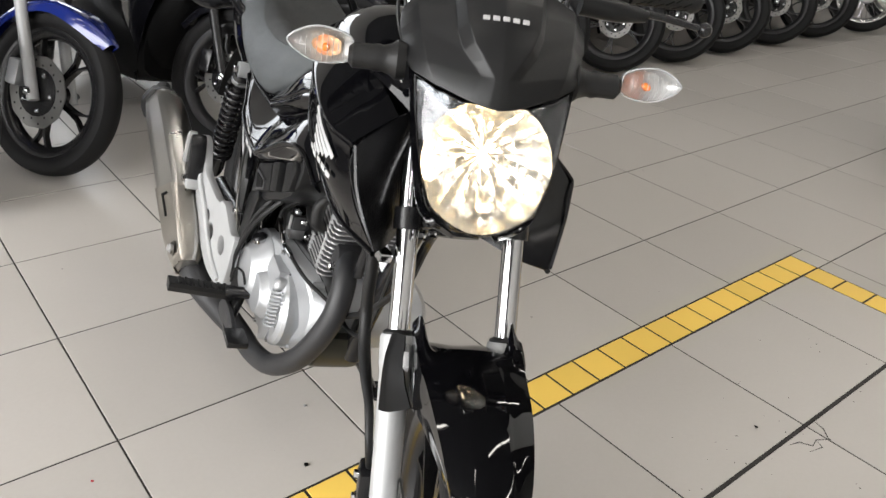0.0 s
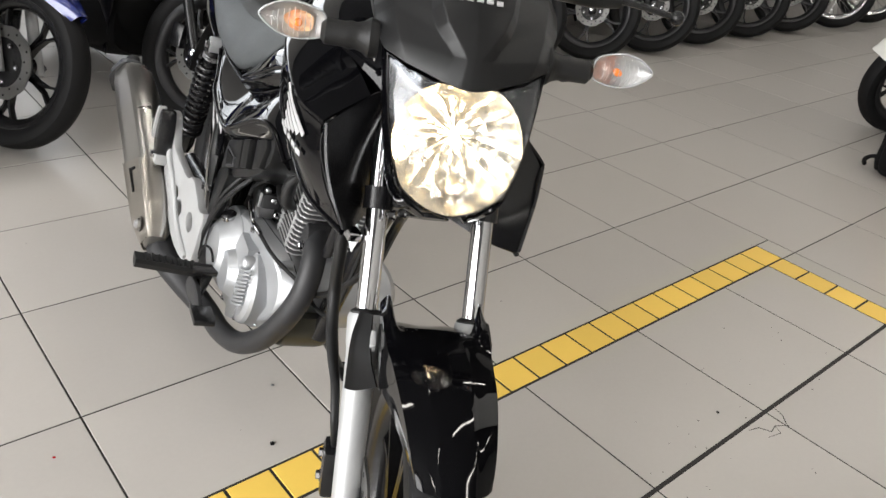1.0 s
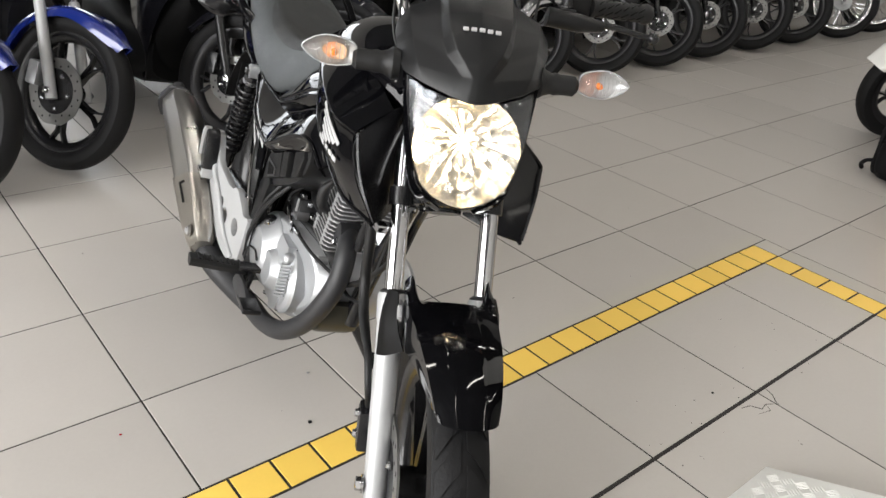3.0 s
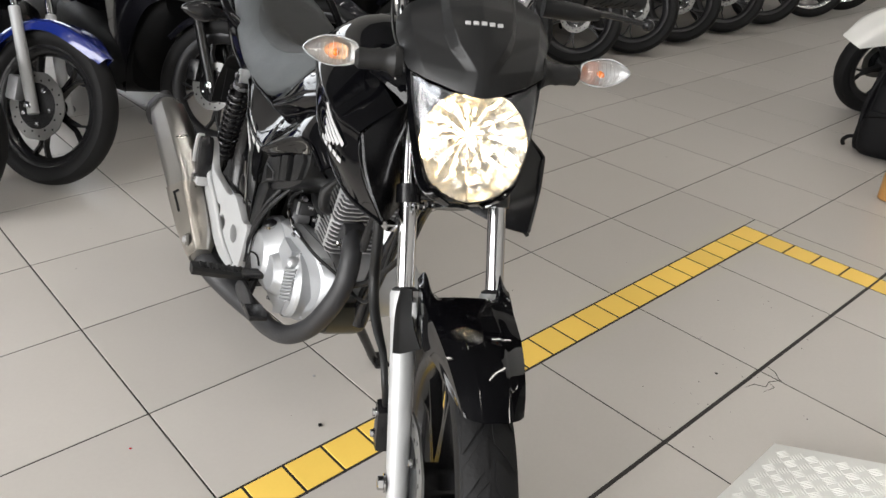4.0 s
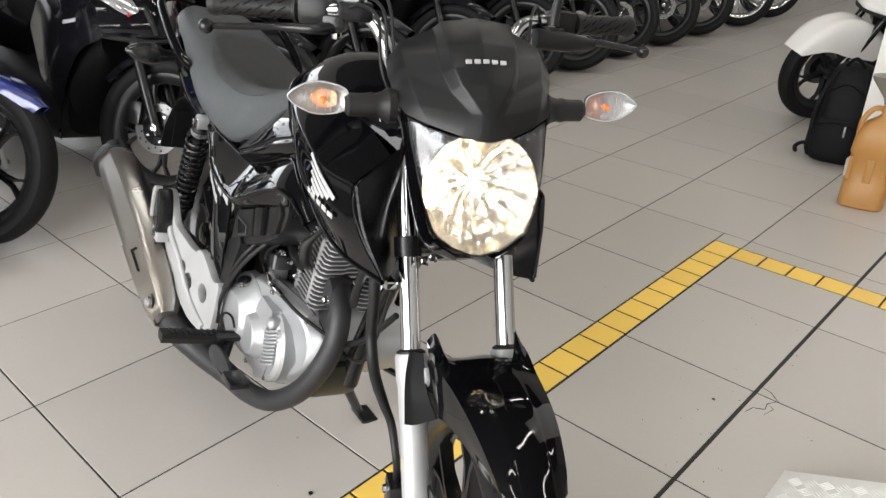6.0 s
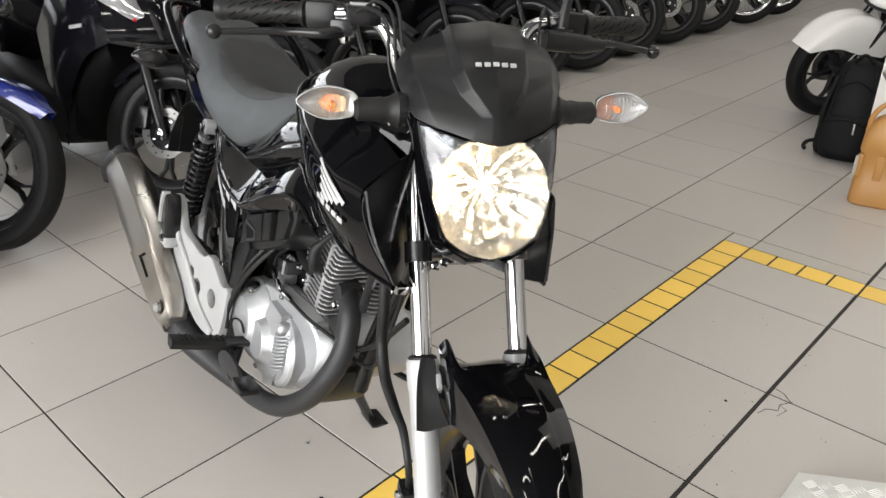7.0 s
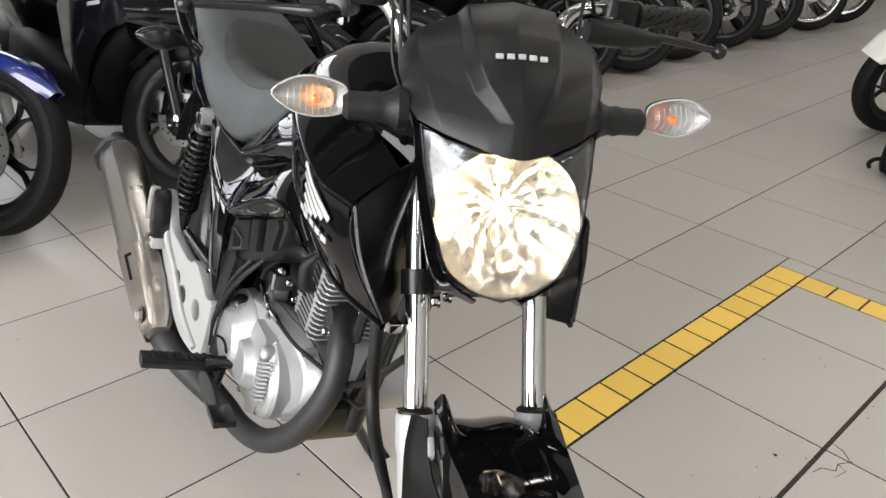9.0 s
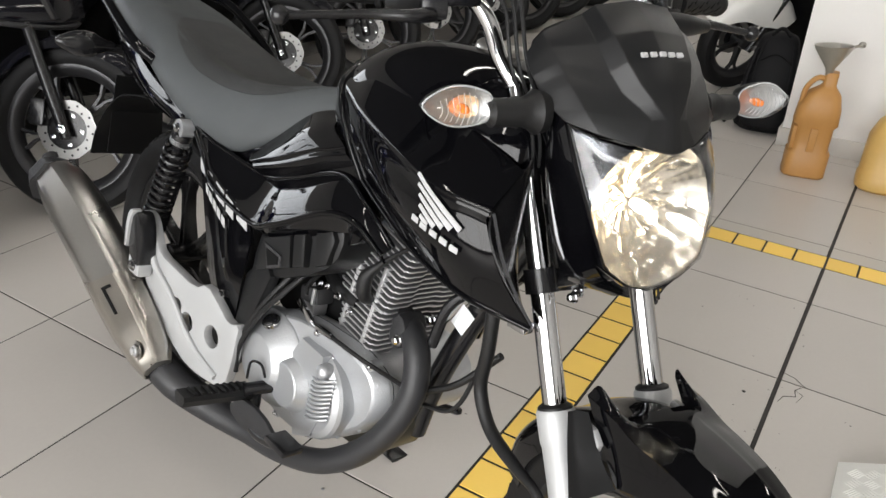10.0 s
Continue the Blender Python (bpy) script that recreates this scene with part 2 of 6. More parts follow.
def join(a, b):
    me = bpy.data.meshes.new("tmp")
    b.to_mesh(me)
    b.free()
    a.from_mesh(me)
    bpy.data.meshes.remove(me)
    return a


def slab(outline, y0, y1, bevel=0.004, holes=()):
    """A plate with an (x, z) outline between two lateral positions, with holes given as (x, z, radius)."""
    bm = bmesh.new()
    loops = [list(outline)] + [[(x + r * math.cos(2 * math.pi * k / 14), z + r * math.sin(2 * math.pi * k / 14)) for k in range(14)] for x, z, r in holes]
    edges = []
    for lp in loops:
        v = [bm.verts.new((x, y0, z)) for x, z in lp]
        edges += [bm.edges.new((v[i], v[(i + 1) % len(v)])) for i in range(len(v))]
    if holes:
        bmesh.ops.triangle_fill(bm, edges=edges, use_beauty=True)
    else:
        bmesh.ops.contextual_create(bm, geom=edges)
    got = bmesh.ops.extrude_face_region(bm, geom=bm.faces[:])
    bmesh.ops.translate(bm, vec=(0, y1 - y0, 0), verts=[g for g in got["geom"] if isinstance(g, bmesh.types.BMVert)])
    bmesh.ops.recalc_face_normals(bm, faces=bm.faces)
    if bevel:
        rim = [e for e in bm.edges if len(e.link_faces) == 2 and e.calc_face_angle(0) > 0.9 and abs(e.verts[0].co.y - e.verts[1].co.y) < 1e-6]
        bmesh.ops.bevel(bm, geom=rim, offset=bevel, segments=2, profile=0.6, affect="EDGES", clamp_overlap=True)
    return bm


def bolt(at, r=0.006, h=0.005, side=-1):
    """A hexagon bolt head with its washer, facing sideways."""
    m = Matrix.Translation(at) @ Matrix.Rotation(radians(90 if side < 0 else -90), 4, "X")
    bm = lathe([(0, 0), (r * 1.35, 0), (r * 1.35, h * 0.25), (r * 1.0, h * 0.3)], 12, m)
    return lathe([(r, h * 0.25), (r * 0.98, h), (r * 0.7, h * 1.15), (0, h * 1.15)], 6, m, bm)


def soften(pts, cuts=1):
    """Round a closed (x, z) outline."""
    for _ in range(cuts):
        out = []
        for a, b in zip(pts, list(pts[1:]) + [pts[0]]):
            out += [(0.75 * a[0] + 0.25 * b[0], 0.75 * a[1] + 0.25 * b[1]), (0.25 * a[0] + 0.75 * b[0], 0.25 * a[1] + 0.75 * b[1])]
        pts = out
    return pts

# ---- room ----
T = 0.45
X0, X1, Y0, Y1 = -5.2, 9.4, -4.6, 6.2

bm = box((X1 - X0 + 0.6, Y1 - Y0 + 0.6, 0.2), ((X0 + X1) / 2, (Y0 + Y1) / 2, -0.1014))
floor = solid("floor", bm, M_GROUT, "beige-grey porcelain tiled showroom floor with dark grout", "floor", kind="structure")


def ceiling():
    bm = box((X1 - X0 + 0.4, Y1 - Y0 + 0.4, 0.15), ((X0 + X1) / 2, (Y0 + Y1) / 2, CEIL + 0.075))
    return solid("ceiling", bm, M_CEIL, "dark painted ceiling over the showroom", "ceiling", kind="structure")


ceiling()


def wall(name, sx, sy, at, label):
    return solid(name, box((sx, sy, CEIL + 0.02), (*at, (CEIL + 0.02) / 2 - 0.01)), M_FARWALL, label, "wall", kind="structure")


wall("wall_east", 0.2, Y1 - Y0, (X1 + 0.1, (Y0 + Y1) / 2), "plain grey painted end wall of the showroom")
wall("wall_south", X1 - X0 + 0.4, 0.2, ((X0 + X1) / 2, Y0 - 0.1), "plain grey painted side wall of the showroom")

# wall behind the parked row with a wide window
NX0, NX1, NZ0, NZ1 = -2.6, 2.2, 1.25, 2.35
north = bmesh.new()
for sx, sz, x, z in ((NX0 - X0 + 0.2, CEIL, (NX0 + X0 - 0.2) / 2, CEIL / 2), (X1 + 0.2 - NX1, CEIL, (X1 + 0.2 + NX1) / 2, CEIL / 2), (NX1 - NX0, NZ0, (NX0 + NX1) / 2, NZ0 / 2), (NX1 - NX0, CEIL - NZ1, (NX0 + NX1) / 2, (CEIL + NZ1) / 2)):
    box((sx, 0.2, sz), (x, Y1 + 0.1, z), bm=north)
solid("wall_north", north, M_FARWALL, "plain light wall behind the motorcycles with a wide window", "wall", kind="structure")
win = thing("window_2", pose((NX0 + NX1) / 2, Y1 + 0.1, (NZ0 + NZ1) / 2), "wide aluminium-framed window behind the parked row", "window", kind="structure")
for k in range(5):
    part("mullion", box((0.06, 0.07, NZ1 - NZ0), ((k - 2) * 1.185, 0, 0), 0.006), M_SILVER, win)
for k in range(4):
    pane = part("pane", box((1.12, 0.008, NZ1 - NZ0 - 0.01), ((k - 1.5) * 1.185, 0, 0)), M_GLASS, win)
    pane.visible_shadow = False
solid("backdrop", box((14, 0.05, 6), (0, Y1 + 3.5, 2.4)), M_SKYCARD, "plain bright daylight outside the rear window", "backdrop", kind="structure")

# glazed front wall with one wide opening
west = bmesh.new()
for sy, sz, y, z in ((1.4, CEIL, Y0 + 0.7, CEIL / 2), (4.0, CEIL, Y1 - 2.0, CEIL / 2), (5.4, 0.3, -0.5, 0.15), (5.4, CEIL - 3.6, -0.5, 3.6 + (CEIL - 3.6) / 2)):
    box((0.2, sy, sz), (X0 - 0.1, y, z), bm=west)
solid("wall_west", west, M_FARWALL, "grey front wall with a wide shop window", "wall", kind="structure")
win = thing("window_1", pose(X0 - 0.1, -0.5, 1.95), "wide aluminium-framed shop window with daylight outside", "window", kind="structure")
for y in (-2.66, -0.9, 0.9, 2.66):
    part("mullion", box((0.07, 0.06, 3.3), (0, y, 0), 0.006), M_SILVER, win)
for y in (-1.8, 0.0, 1.8):
    pane = part("pane", box((0.008, 1.7, 3.28), (0, y, 0)), M_GLASS, win)
    pane.visible_shadow = False
solid("backdrop", box((0.05, 16, 7), (X0 - 4.0, -0.5, 2.5)), M_SKYCARD, "plain bright daylight over the street outside", "backdrop", kind="structure")

# ceiling luminaires
lamp = thing("ceiling_light", pose(*TUBE_ROWS[0], CEIL), "white ceiling luminaire with lit tubes", "ceiling light", "ceiling lights")
part("housing", box((1.3, 0.12, 0.06), (0, 0, -0.03), 0.008), M_WHITE, lamp)
for y in (-0.045, 0.045):
    part("tube", tube([(-0.6, y, -0.068), (0.6, y, -0.068)], 0.007, 2, 8), M_TUBE, lamp)
for x, y in TUBE_ROWS[1:]:
    copy_thing(lamp, pose(x, y, CEIL))

# pillar at the side with its skirting
PX, PY = 2.80, -0.02
pillar = solid("pillar", box((0.9, 1.1, CEIL - 0.002), (PX + 0.45, PY - 0.55, (CEIL - 0.002) / 2), 0.004), M_WALL, "white painted square pillar beside the parking bay", "pillar", kind="structure")
sk = bmesh.new()
box((0.012, 1.124, 0.085), (PX - 0.006, PY - 0.55, 0.0425), 0.002, bm=sk)
box((0.912, 0.012, 0.085), (PX + 0.456, PY + 0.006, 0.0425), 0.002, bm=sk)
solid("baseboard", sk, M_SKIRT, "grey tile skirting round the foot of the pillar", "baseboard", kind="structure")

# ---- the black motorcycle ----
BIKE = pose(0.0493, 0.9128, -0.0037, -14.3, 0, -105.77)
A0 = Vector((1.0918, 0.0011, 0.6515))
RAKE = radians(27.23)
AXIS = Vector((-math.sin(RAKE), 0, math.cos(RAKE)))
STEER = Matrix.Translation(A0) @ Matrix.Rotation(radians(-21), 4, AXIS) @ Matrix.Translation(-A0)
# the front wheel and its guard sit a little less turned than the bars
LOW = Matrix.Translation((0, 0.003, 0)) @ Matrix.Translation(A0) @ Matrix.Rotation(radians(-18.3), 4, AXIS) @ Matrix.Translation(-A0)
bike = thing("motorcycle", BIKE, "black commuter motorcycle with lit headlight leaning on its side stand", "motorcycle")


def on(name, bm, material, label="", parent=None, front=False, sharp=38, low=False):
    """A part of the motorcycle; front: it turns with the handlebar; low: with the wheel."""
    return part(name, bm, material, parent or bike, label, LOW if low else STEER if front and parent is None else None, sharp)


def lateral(at):
    """A pose whose z axis points along the bike's left."""
    return Matrix.Translation(at) @ Matrix.Rotation(radians(-90), 4, "X")


def wheel(parent, name, at, R, width, rim_r, spokes, rim_mat, steer=None, tread=True, disc_r=0.0, disc_side=-1, holes=14, wire=False):
    """A cast or wire-spoked wheel; at is its hub. Returns the wheel part."""
    hub = lathe([(0, -0.055), (0.022, -0.055), (0.034, -0.05), (0.034, 0.05), (0.022, 0.055), (0, 0.055)], 18, lateral((0, 0, 0)))
    w = part(name, hub, rim_mat if not wire else M_ALU, parent, "", (steer or Matrix.Identity(4)) @ Matrix.Translation(at))
    hw = width / 2
    sec = R - rim_r
    prof = [(rim_r + 0.004, -hw * 0.62), (rim_r + sec * 0.18, -hw * 0.86), (rim_r + sec * 0.5, -hw), (rim_r + sec * 0.75, -hw * 0.93), (R - sec * 0.1, -hw * 0.66), (R - sec * 0.012, -hw * 0.28), (R, 0)]
    prof += [(r, -h) for r, h in prof[-2::-1]]
    prof += [(rim_r - 0.006, hw * 0.5), (rim_r - 0.006, -hw * 0.5)]
    part("tyre", lathe(prof, 56, lateral((0, 0, 0)), closed=True), M_RUBBER, w, "black rubber tyre")
    b = hw * 0.66
    rp = [(rim_r + 0.008, -b), (rim_r + 0.001, -b * 1.02), (rim_r - 0.012, -b * 0.9), (rim_r - 0.03, -b * 0.45), (rim_r - 0.034, 0), (rim_r - 0.03, b * 0.45), (rim_r - 0.012, b * 0.9), (rim_r + 0.001, b * 1.02), (rim_r + 0.008, b), (rim_r - 0.008, b * 0.55), (rim_r - 0.008, -b * 0.55)]
    part("rim", lathe(rp, 56, lateral((0, 0, 0)), closed=True), rim_mat, w)
    if wire:
        for k in range(spokes):
            a = 2 * math.pi * k / spokes
            e = a + (0.45 if k % 2 else -0.45)
            y = 0.035 if k % 4 < 2 else -0.035
            sp = tube([(0.033 * math.cos(e), y, 0.033 * math.sin(e)), ((rim_r - 0.03) * math.cos(a), 0, (rim_r - 0.03) * math.sin(a))], 0.0018, 2, 6)
            part("spoke", sp, M_CHROME, w)
        part("brake_drum", lathe([(0, 0), (0.07, 0), (0.075, 0.012), (0.07, 0.03), (0, 0.03)], 28, lateral((0, -0.06, 0))), M_ALU, w, "cast aluminium drum hub")
    else:
        sm = None
        for k in range(spokes):
            a = 2 * math.pi * k / spokes + 0.3
            if sm is None:
                bmk = bmesh.new()
                for d in (-1, 1):
                    rows = []
                    for r, off, wd, dp in ((0.026, 0.002, 0.011, 0.02), (rim_r * 0.45, 0.004, 0.006, 0.014), (rim_r * 0.68, 0.012, 0.0045, 0.011), (rim_r - 0.028, 0.036, 0.0055, 0.012)):
                        rows.append([(r, -dp, d * off - wd), (r, -dp * 0.2, d * off - wd * 1.1), (r, dp, d * off - wd), (r, dp, d * off + wd), (r, -dp * 0.2, d * off + wd * 1.1), (r, -dp, d * off + wd)])
                    join(bmk, loft(rows))
                sm = mesh_of(bmk, "spoke", rim_mat)
            share("spoke", sm, w, Matrix.Rotation(a, 4, "Y"))
    if tread:
        me = None
        n = 30
        bmk = bmesh.new()
        rows = []
        for i, (u, sh) in enumerate(((0.10, 0.0), (0.38, 0.35), (0.68, 0.9), (0.86, 1.25))):
            rr = R + 0.0022 - sec * (0.0 if u < 0.2 else 0.014 if u < 0.5 else 0.085 if u < 0.75 else 0.20)
            y = -hw * u
            st = 2 * math.pi / n
            a0, a1 = sh * st * 0.55, sh * st * 0.55 + st * 0.68
            rows.append([(q * math.sin(a), y, q * math.cos(a)) for q, a in ((rr, a0), (rr, a1), (rr - 0.006, a1), (rr - 0.006, a0))])
        bmk = loft(rows)
        both = bmk.copy()
        mirror_y(both)
        bmesh.ops.rotate(both, cent=(0, 0, 0), matrix=Matrix.Rotation(math.pi / n, 3, "Y"), verts=both.verts)
        blocks = mesh_of(join(bmk, both), "tread_block", M_RUBBER)
        for k in range(n):
            share("tread_block", blocks, w, Matrix.Rotation(2 * math.pi * k / n, 4, "Y"))
    if disc_r:
        y = disc_side * 0.062
        dm = bmesh.new()
        steps = 40
        outer, inner = [], []
        for k in range(steps):
            a = 2 * math.pi * k / steps
            outer.append((disc_r * (1 + 0.018 * math.sin(a * 10)), a))
            inner.append((disc_r * 0.66, a))
        for sgn in (-0.002, 0.002):
            vo = [dm.verts.new((r * math.cos(a), y + sgn, r * math.sin(a))) for r, a in outer]
            vi = [dm.verts.new((r * math.cos(a), y + sgn, r * math.sin(a))) for r, a in inner]
            for k in range(steps):
                q = (k + 1) % steps
                dm.faces.new((vo[k], vo[q], vi[q], vi[k]))
            if sgn < 0:
                first = (vo, vi)
        for a_, b_ in ((first[0], vo), (first[1], vi)):
            for k in range(steps):
                q = (k + 1) % steps
                dm.faces.new((a_[k], a_[q], b_[q], b_[k]))
        disc = part("brake_disc", dm, M_DISC, w, "drilled steel brake disc")
        dots = bmesh.new()
        for k in range(holes * 2):
            a = 2 * math.pi * k / (holes * 2)
            r = disc_r * (0.75 if k % 2 else 0.88)
            lathe([(0, 0), (0.0042, 0), (0.0042, 0.0007), (0, 0.0007)], 8, Matrix.Translation((r * math.cos(a), y + disc_side * 0.0022, r * math.sin(a))) @ Matrix.Rotation(radians(-90 * disc_side * -1), 4, "X"), dots)
        tagged(part("drilled_holes", dots, M_DARK, disc), kind="stuff")
        part("disc_carrier", lathe([(0.02, -0.004), (disc_r * 0.68, -0.002), (disc_r * 0.68, 0.003), (0.02, 0.006)], 20, lateral((0, y, 0)), closed=True), M_SHINY, w)
        for k in range(5):
            a = 2 * math.pi * k / 5
            part("disc_bolt", bolt((disc_r * 0.52 * math.cos(a), y + disc_side * 0.005, disc_r * 0.52 * math.sin(a)), 0.006, 0.006, disc_side), M_CHROME, w)
    return w


FAX, FR = (1.317, 0, 0.300), 0.290
wheel(bike, "front_wheel", FAX, FR, 0.088, 0.222, 6, M_SHINY, LOW, True, 0.118, -1)
wheel(bike, "rear_wheel", (0, 0, 0.303), 0.303, 0.098, 0.226, 6, M_SHINY, None, True)

# fork
UP = Vector(AXIS)
for s in (-1, 1):
    low = Vector((FAX[0], s * 0.077, FAX[2]))
    seal = low + UP * 0.317
    top = low + UP * 0.735
    on("fork_tube", tube([seal - UP * 0.02, top], 0.0157, 2, 24), M_CHROME, "polished chrome fork tube", front=True)
    sl = lathe([(0, -0.03), (0.017, -0.03), (0.02, -0.01), (0.0205, 0.10), (0.0215, 0.22), (0.0225, 0.27), (0.0245, 0.278), (0.0255, 0.315), (0.0235, 0.32), (0.017, 0.318)], 24, Matrix.Translation(low) @ Matrix.Rotation(-RAKE, 4, "Y"))
    on("fork_slider", sl, M_SILVER, "silver-painted fork slider", front=True)
    on("dust_seal", lathe([(0.0165, 0.314), (0.0225, 0.317), (0.0225, 0.323), (0.0165, 0.327)], 24, Matrix.Translation(low) @ Matrix.Rotation(-RAKE, 4, "Y")), M_SOFT, "black rubber dust seal", front=True)
    on("axle_nut", bolt((low.x, s * 0.098, low.z), 0.012, 0.012, s), M_CHROME, front=True)
    lug = slab([(1.212, 0.580), (1.222, 0.602), (1.246, 0.604), (1.262, 0.592), (1.258, 0.580), (1.236, 0.585), (1.222, 0.566)], s * 0.066, s * 0.074, 0.002)
    on("fender_lug", lug, M_SILVER, "silver cast lug for the mudguard", front=True)
    for r0, r1 in ((0.468, 0.500), (0.688, 0.715)):
        on("clamp_collar", tube([low + UP * r0, low + UP * r1], 0.0215, 2, 20), M_SHINY, front=True)
for h, dp in ((0.484, 0.024), (0.70, 0.022)):
    c = Vector((FAX[0], 0, FAX[2])) + UP * h - Vector((math.cos(RAKE), 0, math.sin(RAKE))) * 0.018
    on("triple_clamp", box((0.055, 0.15, dp), (0, 0, 0), 0.008, Matrix.Translation(c) @ Matrix.Rotation(-RAKE, 4, "Y")), M_SHINY, "black fork clamp", front=True)
for y in (-0.040, -0.056):
    on("clamp_bolt", bolt((1.132 + 0.012 * (y < -0.05), y, 0.728), 0.0058, 0.009, -1), M_CHROME, front=True)

# caliper on the right slider
cal = on("brake_caliper", box((0.045, 0.05, 0.085), (1.222, -0.088, 0.345), 0.008), M_SHINY, "black brake caliper", front=True)
on("caliper_bolt", bolt((1.222, -0.113, 0.372), 0.007, 0.006), M_CHROME, parent=cal)
on("caliper_bolt", bolt((1.215, -0.113, 0.322), 0.007, 0.006), M_CHROME, parent=cal)


def fender_front():
    """Gloss guard that wraps the tyre: creased crown with two raised horns, deep flanks that taper to the tip."""
    cx, cz = FAX[0] + 0.018, FAX[2]

    def arc(ang, r, y):
        a = radians(ang)
        return (cx + r * math.cos(a), y, cz + r * math.sin(a))

    # across the crown: place, how much of the fall to the crease, rear angle, rear radius, tip angle
    across = ((0, 0, 103.0, 0.333, 57.4), (0.40, 0.13, 103.1, 0.332, 57.5), (0.52, 0.27, 103.4, 0.3315, 57.8), (0.70, 0.49, 104.6, 0.330, 58.3), (0.86, 0.75, 108.4, 0.364, 59.0), (1.0, 1.0, 110.7, 0.352, 60.0))
    # along it: angle round the hub, crown radius, crease radius, half width
    along = ((100, 0.332, 0.331, 0.0705), (96, 0.331, 0.322, 0.0680), (90, 0.3300, 0.3195, 0.0645), (82, 0.3300, 0.3185, 0.0605), (74, 0.3300, 0.3170, 0.0550), (66, 0.3290, 0.3140, 0.0485), (0, 0.3260, 0.3100, 0.0420))
    rows = {}
    for w, fall, a0, r0, a1 in across:
        pts = [(a0, r0, w * 0.0715)]
        for k, (ang, crown, crease, half) in enumerate(along):
            ang = (a0 + 96) / 2 if k == 0 else a1 if k == 6 else ang
            pts.append((ang, crown + fall * (crease - crown) + 0.006 * (k == 0) * (w > 0.8), w * half))
        rows[w] = pts
    curves = [[arc(a, r, s * y) for a, r, y in rows[w]] for s, w in [(-1, w) for w in (1.0, 0.86, 0.70, 0.52, 0.40)] + [(1, w) for w in (0, 0.40, 0.52, 0.70, 0.86, 1.0)]]
    shell = sheet(curves, 44, 41, 0.003)
    edge = ((101.5, 0.249, 0.066), (97, 0.256, 0.068), (92, 0.262, 0.065), (85, 0.266, 0.060), (77, 0.270, 0.053), (69, 0.278, 0.046), (64, 0.291, 0.042), (60.4, 0.306, 0.041))
    for s in (-1, 1):
        top = [arc(a, r - 0.001, s * y) for a, r, y in rows[1.0]]
        low = [arc(a, r, s * y) for a, r, y in edge]
        mid = [((p[0] + q[0]) / 2, (p[1] + q[1]) / 2 + s * 0.0015, (p[2] + q[2]) / 2) for p, q in zip(top, low)]
        join(shell, sheet([top, mid, low], 44, 8, 0.003))
    on("front_fender", shell, M_BLACK, "gloss black front mudguard", low=True, sharp=24)
    back = [[arc(a_, r - 0.046 * (abs(u) == 1), u * w) for a_, r, w in ((97, 0.315, 0.060), (108, 0.317, 0.061), (120, 0.318, 0.062), (134, 0.318, 0.062), (150, 0.316, 0.058), (164, 0.312, 0.050))] for u in (-1, -0.88, 0, 0.88, 1)]
    on("fender_tail", sheet(back, 24, 16, 0.003), M_BLACK, "gloss black rear half of the mudguard", low=True, sharp=50)
    for s in (-1, 1):
        side = [[(x, s * y, z) for x, y, z in q] for q in ([(1.214, 0.090, 0.612), (1.222, 0.084, 0.618), (1.232, 0.074, 0.620)], [(1.234, 0.098, 0.580), (1.252, 0.092, 0.575), (1.268, 0.072, 0.578)], [(1.256, 0.099, 0.516), (1.272, 0.086, 0.525), (1.290, 0.060, 0.546)])]
        on("fender_side", sheet(side, 16, 6, 0.003), M_DARK, "matt black fork cover flap", front=True)


fender_front()

# headlight ------------------------------------------------------------
# half outline of the lens: (half width, height, how far the rim stands back)
LENS = [(0.0, 0.926, 1.190), (0.043, 0.927, 1.182), (0.076, 0.934, 1.162), (0.100, 0.943, 1.138), (0.0955, 0.905, 1.162), (0.0885, 0.865, 1.182), (0.079, 0.826, 1.196), (0.067, 0.795, 1.204), (0.035, 0.770, 1.205), (0.0, 0.759, 1.204)]

LAMP_Y = 0.005


def lens_ring(k, back, dz=0.0, cz=0.856):
    """The lens outline scaled by k about its centre, moved back."""
    right = [(x - back, LAMP_Y - w * k, cz + (z - cz) * k + dz) for w, z, x in LENS]
    left = [(x - back, LAMP_Y + w * k, cz + (z - cz) * k + dz) for w, z, x in LENS[-2:0:-1]]
    return right + left


